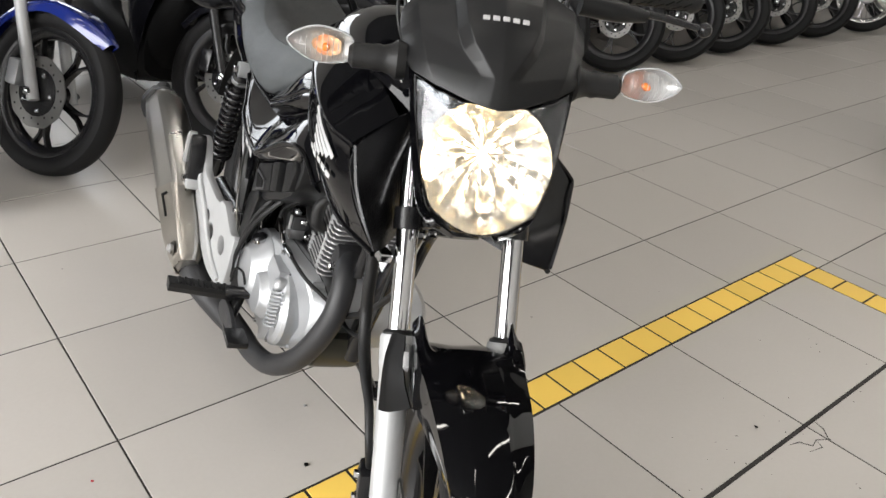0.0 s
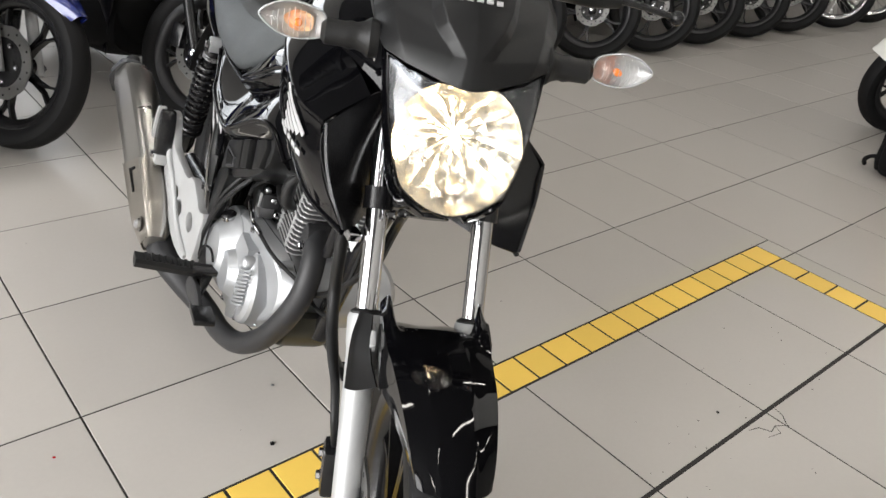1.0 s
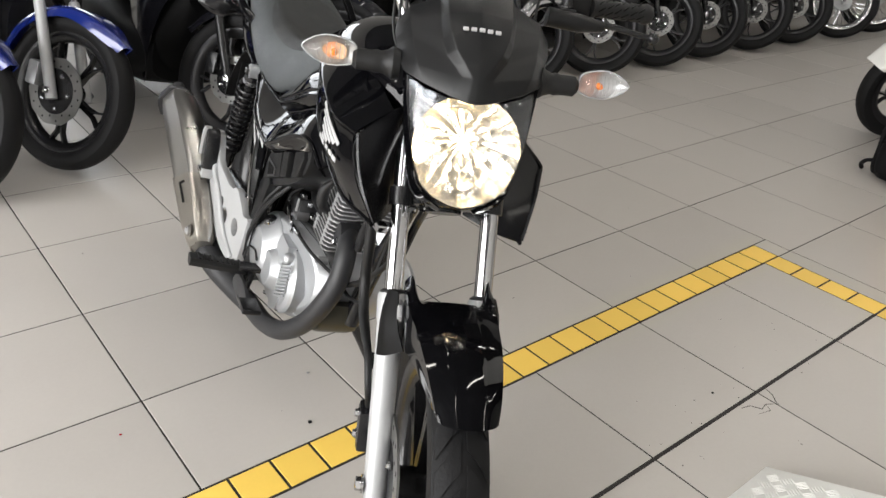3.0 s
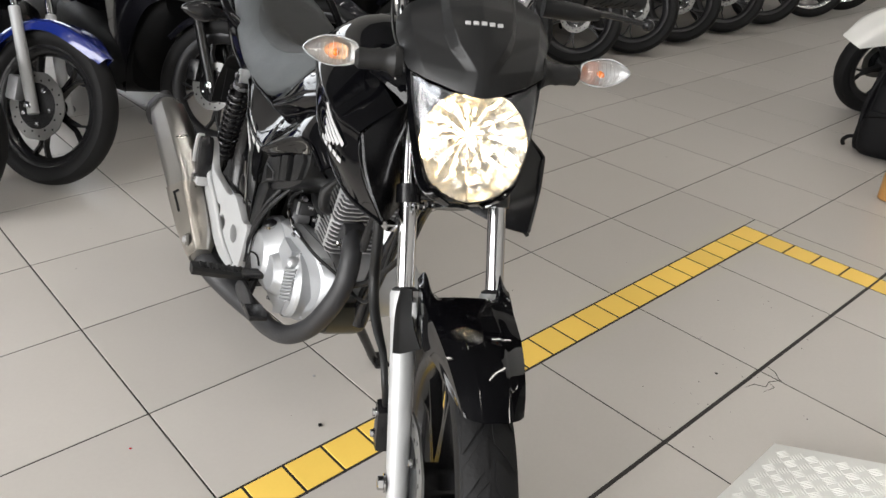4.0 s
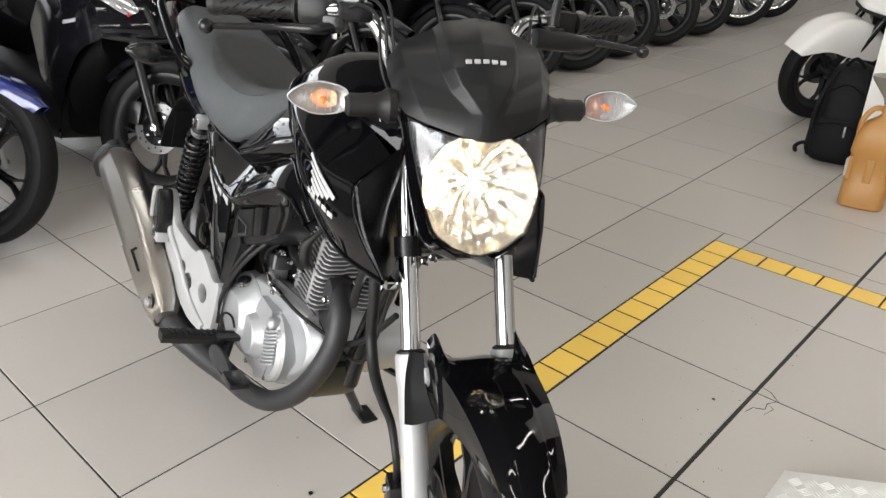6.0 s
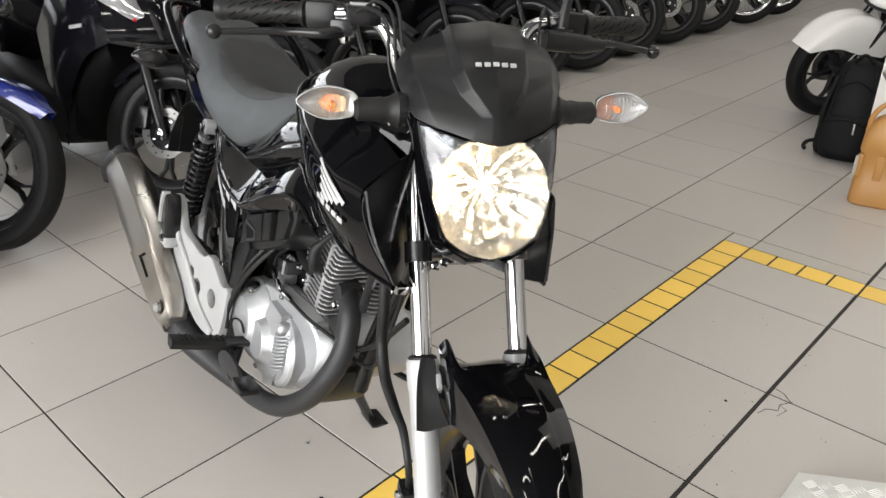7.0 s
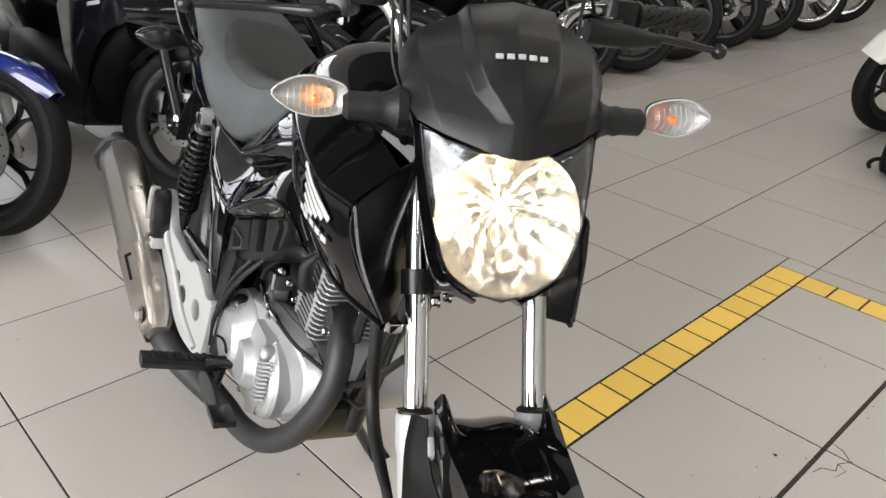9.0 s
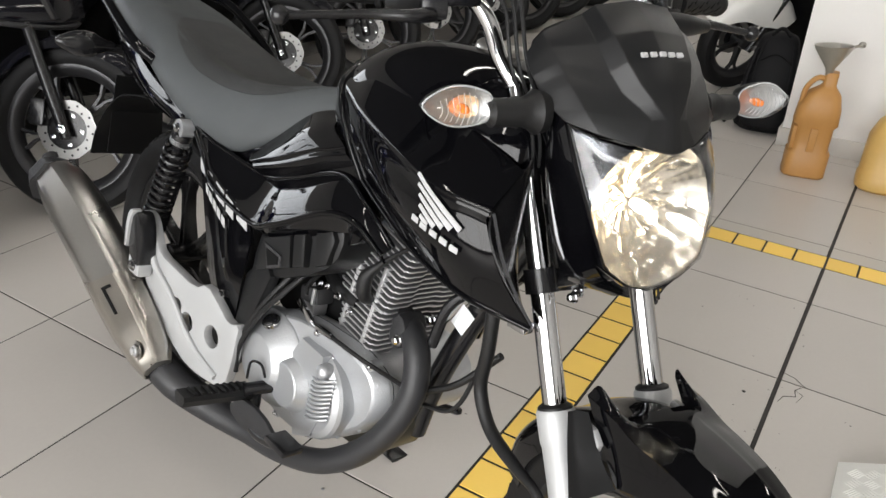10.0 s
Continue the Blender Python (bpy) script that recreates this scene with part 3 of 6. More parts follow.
def headlight():
    # clear cover: nested outlines that bulge forward
    rows = []
    for k, f in ((1.0, 0.0), (0.93, -0.008), (0.75, -0.018), (0.5, -0.025), (0.25, -0.028)):
        rows.append([(x * k + (1 - k) * 1.195 - f, y, z) for x, y, z in lens_ring(k, 0.0)])
    bm = bmesh.new()
    v = grid_faces(bm, rows, close=True)
    bm.faces.new(v[-1])
    bmesh.ops.recalc_face_normals(bm, faces=bm.faces)
    bmesh.ops.solidify(bm, geom=bm.faces[:], thickness=0.0025)
    lamp = on("headlight", fine_loft([lens_ring(1.0, 0.004), lens_ring(1.022, 0.003), lens_ring(1.045, 0.016), lens_ring(1.03, 0.05), lens_ring(0.86, 0.10), lens_ring(0.5, 0.135)], 16, False), M_BLACK, "lit headlight in a gloss black shell", front=True)
    cover = on("lens", bm, M_GLASS, "clear polycarbonate lens", parent=lamp)
    cover.visible_shadow = False
    # fluted reflector bowl round the bulb, cut to the lens outline
    cy, cz, cx = LAMP_Y, 0.850, 1.205
    edge = [(math.hypot(y - cy, z - cz), math.atan2(z - cz, y - cy), x) for x, y, z in lens_ring(0.985, 0.0)]
    edge.sort(key=lambda e: e[1])
    ang = np.array([e[1] for e in edge])
    sectors, bands = 15, 4
    n, rings = sectors * 8, bands * 6
    rnd = random.Random(5)
    tilt = [[(rnd.uniform(-1, 1), rnd.uniform(-1, 1), rnd.uniform(0.6, 1.3)) for _ in range(sectors)] for _ in range(bands)]
    th = [-math.pi + 2 * math.pi * j / n for j in range(n)]
    out_r = np.interp(th, ang, [e[0] for e in edge], period=2 * math.pi)
    out_x = np.interp(th, ang, [e[2] for e in edge], period=2 * math.pi)
    # a round bowl above, filling the outline below the middle
    full = np.clip((-0.05 - np.sin(th)) / 0.30, 0, 1)
    bowl_r = np.minimum(0.085, out_r) * (1 - full) + out_r * full
    rim_x = 1.212 + (out_x - 1.212) * (bowl_r / out_r) ** 2 - 0.007
    rows = []
    for i in range(rings + 1):
        q = 0.04 + 0.96 * i / rings
        ring = []
        for j, a in enumerate(th):
            r = float(bowl_r[j]) * q
            # each facet bulges and leans a little on its own
            ci, fr = min(int(i / 6), bands - 1), (i % 6) / 6
            cj, fa = (j // 8 + ci) % sectors, (j % 8) / 8
            ta, tr, size = tilt[ci][cj]
            flute = (0.0030 * size * math.sin(math.pi * fa) * (0.35 + 0.65 * math.sin(math.pi * fr)) + 0.0040 * ta * (fa - 0.5) + 0.0032 * tr * (fr - 0.5)) * min(1, q * 2.5) * (1 - q**12)
            depth = 0.064 * (1 - q**2) + flute
            x = 1.196 + (float(rim_x[j]) - 1.196) * q**2
            ring.append((x - depth, cy + r * math.cos(a), cz + r * math.sin(a)))
        rows.append(ring)
    ref = bmesh.new()
    v = grid_faces(ref, rows, close=True)
    ref.faces.new(v[0])
    on("reflector", ref, M_REFLECT, "fluted bright reflector", parent=lamp, sharp=28)
    # silvered corners between bowl and outline
    bz = bmesh.new()
    outer = [(float(x) - 0.004, cy + float(r) * math.cos(a), cz + float(r) * math.sin(a)) for x, r, a in zip(out_x, out_r, th)]
    mid = [((p[0] + q[0]) / 2 - 0.003 * float(r > b + 0.002), (p[1] + q[1]) / 2, (p[2] + q[2]) / 2) for p, q, r, b in zip(outer, rows[-1], out_r, bowl_r)]
    grid_faces(bz, [outer, mid, rows[-1]], close=True)
    on("bezel", bz, M_REFLECT2, "silvered inner bezel", parent=lamp)
    on("bulb", lathe([(0, -0.016), (0.006, -0.014), (0.0075, 0), (0.006, 0.014), (0, 0.016)], 14, Matrix.Translation((cx - 0.046, cy, cz)) @ Matrix.Rotation(radians(90), 4, "Y")), M_LIT, "lit halogen bulb", parent=lamp)
    for s in (-1, 1):
        on("position_lamp", lathe([(0, 0.004), (0.008, 0.002), (0.011, -0.008)], 12, Matrix.Translation((1.148, cy + s * 0.068, 0.918)) @ Matrix.Rotation(radians(90), 4, "Y")), M_REFLECT, "small side lamp in the corner", parent=lamp)
    return lamp


def lamp_cheek(s):
    rows = [[(1.130, s * 0.106, 0.949), (1.150, s * 0.100, 0.905), (1.172, s * 0.090, 0.85), (1.192, s * 0.073, 0.788), (1.196, s * 0.030, 0.755)],
            [(1.104, s * 0.110, 0.962), (1.116, s * 0.102, 0.90), (1.132, s * 0.092, 0.83), (1.162, s * 0.074, 0.765), (1.176, s * 0.030, 0.742)],
            [(1.078, s * 0.098, 0.985), (1.074, s * 0.090, 0.91), (1.086, s * 0.083, 0.83), (1.122, s * 0.070, 0.752), (1.145, s * 0.030, 0.735)]]
    return sheet([[(x, y + LAMP_Y, z) for x, y, z in q] for q in rows], 16, 8, 0.003)


for s in (-1, 1):
    on("lamp_cheek", lamp_cheek(s), M_BLACK, "gloss black headlight side panel", front=True)
# strong tone noise paints the light and dark of the bezel's facets
M_REFLECT2 = mat("silvered_bezel", (0.13, 0.133, 0.14), 0.26, 0.85, var=0.4, scale=45)
headlight()
src = bpy.data.lights.new("headlight_filament", "POINT")
src.energy, src.color, src.shadow_soft_size = 0.036, (1.0, 0.76, 0.44), 0.012
new("headlight_filament", src).matrix_world = BIKE @ STEER @ Matrix.Translation((1.172, LAMP_Y, 0.848))


# visor over the headlight ----------------------------------------------
def visor():
    """Matt cowl: raised middle panel, folded flanks, lower lip that follows the lens."""

    def row(half):
        return [(x, LAMP_Y + k * y * 1.035, z) for k, (x, y, z) in [(-1, q) for q in half[::-1]] + [(1, q) for q in half[1:]]]

    # half sections from the top edge down; the middle panel stands proud between two bevels
    top = [(1.077, 0, 1.077), (1.075, 0.050, 1.070), (1.063, 0.058, 1.058), (1.056, 0.102, 1.036), (1.056, 0.120, 1.010)]
    a = [(1.122, 0, 1.049), (1.119, 0.048, 1.043), (1.104, 0.057, 1.030), (1.079, 0.101, 1.022), (1.068, 0.121, 0.998)]
    b = [(1.149, 0, 1.023), (1.146, 0.043, 1.018), (1.129, 0.053, 1.004), (1.096, 0.098, 1.008), (1.079, 0.120, 0.988)]
    b1 = [(1.166, 0, 1.000), (1.163, 0.034, 0.997), (1.147, 0.045, 0.985), (1.106, 0.096, 0.998), (1.086, 0.117, 0.979)]
    b2 = [(1.177, 0, 0.982), (1.175, 0.022, 0.981), (1.162, 0.034, 0.973), (1.119, 0.094, 0.988), (1.094, 0.115, 0.972)]
    c = [(1.186, 0, 0.962), (1.185, 0.008, 0.962), (1.178, 0.024, 0.960), (1.143, 0.086, 0.963), (1.115, 0.110, 0.959)]
    d = [(1.198, 0, 0.926), (1.196, 0.012, 0.927), (1.187, 0.036, 0.932), (1.160, 0.076, 0.941), (1.134, 0.104, 0.950)]
    facets = sheet([row(q) for q in (top, a, b, b1, b2, c, d)], 9, 7, 0.004)
    bmesh.ops.bevel(facets, geom=[e for e in facets.edges if len(e.link_faces) == 2 and e.calc_face_angle(0) > 0.06], offset=0.0022, segments=2, profile=0.5, affect="EDGES", clamp_overlap=True)
    v = on("visor", facets, M_PLASTIC, "matt black plastic headlight cowl", front=True, sharp=30)
    # raised maker's mark as plain bars
    for i in range(5):
        y = -0.0235 + i * 0.0124
        bm = box((0.003, 0.0084, 0.0058), (0, 0, 0), 0.0008, Matrix.Translation((1.1462 - abs(y) * 0.03, y + 0.004, 1.0272 - abs(y) * 0.05)) @ Matrix.Rotation(radians(-43), 4, "Y"))
        on("mark_bar", bm, M_DECAL, parent=v)
    return v


visor()
# instrument housing behind the cowl
on("instrument_housing", fine_loft([ring_yz(x, 0, zb, zt, hw, 18, 3) for x, zb, zt, hw in ((1.065, 0.96, 1.045, 0.085), (1.03, 0.955, 1.05, 0.088), (0.99, 0.965, 1.03, 0.075), (0.975, 0.98, 1.01, 0.05))], 10), M_DARK, "dark instrument housing", front=True)


def signal(s):
    """A turn signal on a rubber stalk: clear lens, silvered back, orange bulb."""
    stalk = lathe([(0.024, 0), (0.026, 0.012), (0.020, 0.020), (0.017, 0.030), (0.0185, 0.036), (0.0165, 0.045), (0.0165, 0.068), (0.010, 0.074)], 20, Matrix.Translation((1.094, s * 0.108, 0.951)) @ Matrix.Rotation(radians(-90 * s), 4, "X"))
    st = on("turn_signal", stalk, M_SOFT, "clear-lens turn signal with orange bulb on a black stalk", front=True)
    half = [(0.171, 0.010), (0.176, 0.0155), (0.187, 0.0195), (0.202, 0.0222), (0.217, 0.0222), (0.233, 0.0175), (0.248, 0.0085)]
    top = spline([(y, h + 0.0035 * (y - 0.167) / 0.1, 0) for y, h in half], 16)
    low = spline([(y, -h + 0.004 * (y - 0.167) / 0.1, 0) for y, h in half], 16)
    outline = [(y, z) for y, z, _ in top] + [(0.2545, 0.0035)] + [(y, z) for y, z, _ in low[::-1]]

    out = 0.214 if s < 0 else 0.221

    def ring(k, x):
        return [(1.094 + x, s * (out + (y - 0.208) * k), 0.958 + z * k) for y, z in outline]

    def bowl(rings):
        bm = loft(rings, False)
        bm.verts.ensure_lookup_table()
        bm.faces.new(bm.verts[-len(rings[0]):])
        return bm

    shell = loft([ring(1.0, -0.001), ring(1.0, 0.004), ring(0.93, 0.012), ring(0.72, 0.019), ring(0.4, 0.0225), ring(0.1, 0.0235)], False)
    ln = on("lens", shell, M_GLASS, "clear ribbed lens", parent=st)
    ln.visible_shadow = False
    on("back_shell", loft([ring(1.03, 0.001), ring(1.03, -0.004), ring(0.9, -0.014), ring(0.6, -0.021), ring(0.2, -0.023)], False), M_PLASTIC, "black back shell", parent=st)
    on("rim", tube([Vector(p) for p in ring(1.0, 0.002)] + [Vector(ring(1.0, 0.002)[0])], 0.0013, 70, 6), M_CLEAREDGE, "frosted clear rim", parent=st)
    on("reflector", bowl([ring(0.97, 0.002), ring(0.86, -0.003), ring(0.55, -0.008), ring(0.2, -0.010)]), M_SIGREF, "silvered reflector", parent=st)
    # the bulb's amber reflection, put in as a coloured inner bowl
    if s < 0:
        on("amber_reflection", bowl([[(x, s * (out - 0.005) + (y - s * out) * 0.8, z) for x, y, z in ring(k, d)] for k, d in ((0.58, 0.0), (0.44, -0.0045), (0.2, -0.006))]), M_AMBERREF, "amber patch standing in for the bulb's reflection", parent=st)
    on("bulb", lathe([(0, 0.012), (0.004, 0.010), (0.0055, 0.004), (0.005, -0.003), (0.003, -0.009)], 16, Matrix.Translation((1.094, s * (out - 0.003), 0.957)) @ Matrix.Rotation(radians(90), 4, "Y")), M_BULB, "orange bulb", parent=st)
    for i in range(9):
        y = out - 0.026 + i * 0.0068
        h = 0.0188 - abs(y - out + 0.001) * 0.30
        on("lens_rib", tube([(1.102, s * y, 0.958 - h), (1.111, s * y, 0.958), (1.102, s * y, 0.958 + h)], 0.0004, 6, 5), M_CLEAREDGE, parent=st)


M_SIGREF = mat("signal_reflector", (0.55, 0.55, 0.55), 0.42, 0.9, var=0.2, scale=150)
M_CLEAREDGE = mat("frosted_clear_edge", (0.72, 0.73, 0.74), 0.2, var=0.05, trans=0.5)
# colour of the painted bulb reflection
M_AMBERREF = mat("amber_bulb_reflection", (0.94, 0.72, 0.48), 0.3, 0.6, var=0.25, scale=160)
for s in (-1, 1):
    signal(s)


# handlebar ---------------------------------------------------------------
def bar(s):
    pts = [(0.985, s * 0.055, 0.930), (0.967, s * 0.074, 0.950), (0.946, s * 0.092, 0.985), (0.938, s * 0.107, 1.025), (0.926, s * 0.128, 1.052), (0.912, s * 0.165, 1.060), (0.88, s * 0.225, 1.054), (0.825, s * 0.365, 1.050)]
    h = on("handlebar", tube(pts, 0.0112, 50, 16), M_CHROME, "chromed tubular handlebar", front=True)
    g0, g1 = Vector((0.876, s * 0.236, 1.054)), Vector((0.822, s * 0.372, 1.050))
    d = (g1 - g0).normalized()
    q = d.to_track_quat("Z", "Y").to_matrix().to_4x4()
    prof = [(0.0, -0.002), (0.021, -0.002), (0.021, 0.004), (0.0165, 0.006)]
    prof += [(0.0167, 0.008), (0.0167, 0.128)]
    prof += [(0.0185, 0.132), (0.0195, 0.138), (0.0175, 0.145), (0, 0.146)]
    gm = Matrix.Translation(g0) @ q
    grip = on("grip", lathe(prof, 24, gm), M_SOFT, "black rubber grip with slanted slots", front=True)
    slot = mesh_of(box((0.0016, 0.0028, 0.016), (0, 0, 0), 0.0006), "grip_slot", M_DARK)
    for i in range(6):
        for k in range(8):
            share("grip_slot", slot, grip, gm @ Matrix.Rotation(2 * math.pi * (k + 0.5 * (i % 2)) / 8, 4, "Z") @ Matrix.Translation((0.0164, 0, 0.020 + 0.019 * i)) @ Matrix.Rotation(radians(32), 4, "X"))
    on("switch_box", box((0.036, 0.042, 0.05), (0, 0, 0), 0.009, Matrix.Translation(g0 - d * 0.03) @ q), M_PLASTIC, "black switch box", front=True)
    piv = Vector((0.928, s * 0.178, 1.035))
    ball = Vector((0.924 if s < 0 else 0.927, s * (0.374 if s < 0 else 0.352), 1.027 if s < 0 else 1.020))
    on("lever_perch", box((0.05, 0.035, 0.026), (0, 0, 0), 0.007, Matrix.Translation(piv - Vector((0.012, s * 0.0, -0.006))) @ Matrix.Rotation(s * 0.3, 4, "Z")), M_SHINY, "black lever perch", front=True)
    lv = tube([piv, piv + Vector((0.014, s * 0.035, -0.002)), (0.925, s * 0.27, 1.031), ball], [0.0105, 0.009, 0.0060, 0.0048], 30, 12)
    lev = on("lever", lv, M_SHINY, "black brake lever" if s < 0 else "black clutch lever", front=True)
    on("ball_end", lathe([(0.0115 * math.sin(math.pi * k / 10), -0.0115 * math.cos(math.pi * k / 10)) for k in range(11)], 20, Matrix.Translation(ball)), M_SHINY, parent=lev)
    on("pivot_bolt", lathe([(0, 0.014), (0.007, 0.014), (0.008, 0.012), (0.008, -0.02), (0.006, -0.024), (0, -0.024)], 8, Matrix.Translation(piv + Vector((0, 0, 0.006)))), M_CHROME, parent=lev)
    if s > 0:
        boot = tube([piv + Vector((0.01, -s * 0.03, 0)), piv + Vector((0.012, s * 0.03, -0.004)), piv + Vector((0.006, s * 0.075, -0.006))], [0.017, 0.016, 0.009], 14, 14)
        on("lever_boot", boot, M_PLASTIC, "black rubber boot over the clutch lever", front=True)


for s in (-1, 1):
    bar(s)
M_GREYLAB = mat("grey_label", (0.45, 0.46, 0.48), 0.4)
# master cylinder and cables
res = on("brake_reservoir", box((0.040, 0.055, 0.030), (0.922, -0.150, 1.060), 0.006), M_SHINY, "black brake fluid reservoir", front=True)
on("reservoir_label", box((0.024, 0.036, 0.002), (0.922, -0.150, 1.0765), 0.0), M_GREYLAB, "grey label", parent=res)
for k, (y, e, lift) in enumerate(((-0.150, -0.060, 0.030), (-0.160, -0.075, 0.018), (-0.172, -0.085, 0.008), (0.16, 0.06, 0.02))):
    pts = [(0.925, y, 1.055), (0.958, y * 0.86, 1.066 + lift), (1.000, y * 0.72, 1.05 + lift), (1.03, (y * 0.45 + e * 0.5), 0.99), (1.045, e, 0.90), (1.03, e * 0.9, 0.80)]
    on("control_cable", tube(pts, 0.0026, 36, 8), M_SOFT, "black control cable", front=True)

on("mirror_stem", tube([(0.915, 0.185, 1.045), (0.918, 0.187, 1.085), (0.935, 0.195, 1.16), (0.96, 0.21, 1.26)], [0.011, 0.008, 0.0065, 0.006], 20, 12), M_SHINY, "black mirror stem", front=True)

# brake hose down to the caliper
on("brake_hose", tube([(1.045, -0.085, 0.80), (1.058, -0.116, 0.70), (1.058, -0.120, 0.61), (1.050, -0.120, 0.545), (1.085, -0.118, 0.500), (1.150, -0.113, 0.486), (1.205, -0.108, 0.480), (1.238, -0.104, 0.440), (1.224, -0.098, 0.39)], [0.0075, 0.0100, 0.0100, 0.0100, 0.0095, 0.0070, 0.0060, 0.0060], 60, 10), M_SOFT, "black brake hose", front=True)
on("hose_clip", box((0.03, 0.02, 0.014), (1.075, -0.112, 0.660), 0.003), M_CHROME, "bright hose clip")
on("wire_loop", tube([(1.00, -0.03, 0.56), (0.95, -0.045, 0.49), (0.90, -0.05, 0.45), (0.87, -0.06, 0.43), (0.85, -0.07, 0.40)], 0.006, 30, 8), M_SOFT, "black wiring sleeve")

# tank, shrouds, seat -----------------------------------------------------
TANK = ((0.575, 0.785, 0.862, 0.060), (0.605, 0.765, 0.900, 0.104), (0.66, 0.752, 0.936, 0.138), (0.74, 0.745, 0.964, 0.156), (0.84, 0.745, 0.970, 0.158), (0.93, 0.75, 0.954, 0.144), (0.995, 0.76, 0.928, 0.114), (1.02, 0.78, 0.90, 0.085))
tank = on("fuel_tank", fine_loft([ring_yz(x, 0, zb, zt, hw, 32, 2.7, 0.93) for x, zb, zt, hw in TANK], 36), M_BLACK, "gloss black fuel tank")
on("filler_cap", lathe([(0, 0.014), (0.03, 0.013), (0.036, 0.008), (0.038, 0), (0.038, -0.01)], 28, Matrix.Translation((0.83, 0, 0.970))), M_STEEL, "round fuel filler cap", parent=tank)


def tuple_lift(row, s, dz):
    """A neighbouring line just above or below a crease."""
    return [(x, y - s * (0.0065 if dz > 0 else 0.0012), z + dz) for x, y, z in row]


def shroud(s):
    t = [(0.640, s * 0.100, 0.900), (0.73, s * 0.138, 0.905), (0.85, s * 0.146, 0.895), (0.96, s * 0.134, 0.872), (1.030, s * 0.128, 0.850)]
    m1 = [(0.662, s * 0.142, 0.866), (0.755, s * 0.178, 0.852), (0.86, s * 0.200, 0.830), (0.965, s * 0.206, 0.806), (1.042, s * 0.188, 0.800)]
    m2 = [(0.700, s * 0.146, 0.805), (0.785, s * 0.174, 0.785), (0.88, s * 0.198, 0.762), (0.985, s * 0.198, 0.742), (1.072, s * 0.178, 0.735)]
    b = [(0.745, s * 0.138, 0.745), (0.815, s * 0.152, 0.725), (0.905, s * 0.165, 0.700), (1.01, s * 0.165, 0.680), (1.115, s * 0.147, 0.678)]
    sh = on("tank_shroud", sheet([t, tuple_lift(m1, s, 0.012), m1, tuple_lift(m1, s, -0.014), m2, b], 34, 26, 0.004), M_BLACK, "gloss black side shroud", sharp=60)
    for line, r in ((b, 0.0042), ([t[0], m1[0], m2[0], b[0]], 0.0065)):
        on("rolled_edge", tube(line, r, 40, 12), M_BLACK, parent=sh)
    # dark inner face towards the fork
    inner = [[(1.030, s * 0.126, 0.850), (1.044, s * 0.184, 0.795), (1.074, s * 0.174, 0.735), (1.115, s * 0.144, 0.680)], [(1.020, s * 0.105, 0.86), (1.045, s * 0.13, 0.78), (1.055, s * 0.12, 0.72), (1.075, s * 0.110, 0.675)], [(1.00, s * 0.075, 0.88), (1.005, s * 0.075, 0.79), (1.010, s * 0.07, 0.72), (1.02, s * 0.07, 0.68)]]
    on("inner_panel", sheet(inner, 16, 10, 0.003), M_SHINY, "dark inner panel", parent=sh)
    edge = [[(1.046, s * 0.187, 0.803), (1.070, s * 0.180, 0.755), (1.094, s * 0.166, 0.715), (1.118, s * 0.150, 0.684)], [(1.048, s * 0.184, 0.804), (1.072, s * 0.177, 0.756), (1.096, s * 0.163, 0.716), (1.119, s * 0.148, 0.684)]]
    on("edge_strip", sheet(edge, 16, 4, 0.004), M_GREYTRIM, "satin grey edge strip", parent=sh)
    for k in range(3):
        z = 0.785 - k * 0.03
        x = 1.045 + k * 0.012
        on("vent_rib", tube([(x - 0.005, s * 0.165, z), (x - 0.02, s * 0.13, z - 0.006)], 0.003, 4, 6), M_PLASTIC, parent=sh)

    # wing mark: five swept plain bars, and a row of small bars below
    fine = [spline(q, 61) for q in (t, tuple_lift(m1, s, 0.012), m1, tuple_lift(m1, s, -0.014), m2, b)]
    grid = np.array([spline([r[k] for r in fine], 61) for k in range(61)]).reshape(-1, 3)

    def skin(x, z, lift=0.0045):
        p = grid[np.argmin((grid[:, 0] - x) ** 2 + (grid[:, 2] - z) ** 2)]
        return Vector((x, p[1] + s * lift, z))

    def bar_on(parent, x0, z0, x1, z1, w0, w1, n=4):
        """A plain raised bar between two places on the shroud, tapered from w0 to w1."""
        d = Vector((x1 - x0, 0, z1 - z0)).normalized()
        nrm = Vector((-d.z, 0, d.x))
        rows = []
        for k in range(n + 1):
            f_ = k / n
            w = (w0 + (w1 - w0) * f_) / 2
            x, z = x0 + (x1 - x0) * f_, z0 + (z1 - z0) * f_
            rows.append([skin(x + nrm.x * w, z + nrm.z * w), skin(x, z), skin(x - nrm.x * w, z - nrm.z * w)])
        return sheet([list(q) for q in zip(*rows)], 6, 3, 0.0012)

    for k in range(5):
        on("wing_bar", bar_on(sh, 0.934 + 0.004 * k, 0.817 - 0.0125 * k, 1.014 - 0.0125 * k, 0.770 - 0.003 * k, 0.0052, 0.0078), M_DECAL, parent=sh)
    for k in range(5):
        x = 0.936 + 0.0172 * k
        on("mark_bar", bar_on(sh, x, 0.7600 - 0.0036 * k, x + 0.0120, 0.7575 - 0.0036 * k, 0.0080, 0.0080), M_DECAL, parent=sh)


M_GREYTRIM = mat("satin_dark_trim", (0.03, 0.03, 0.032), 0.28, var=0.08)
for s in (-1, 1):
    shroud(s)

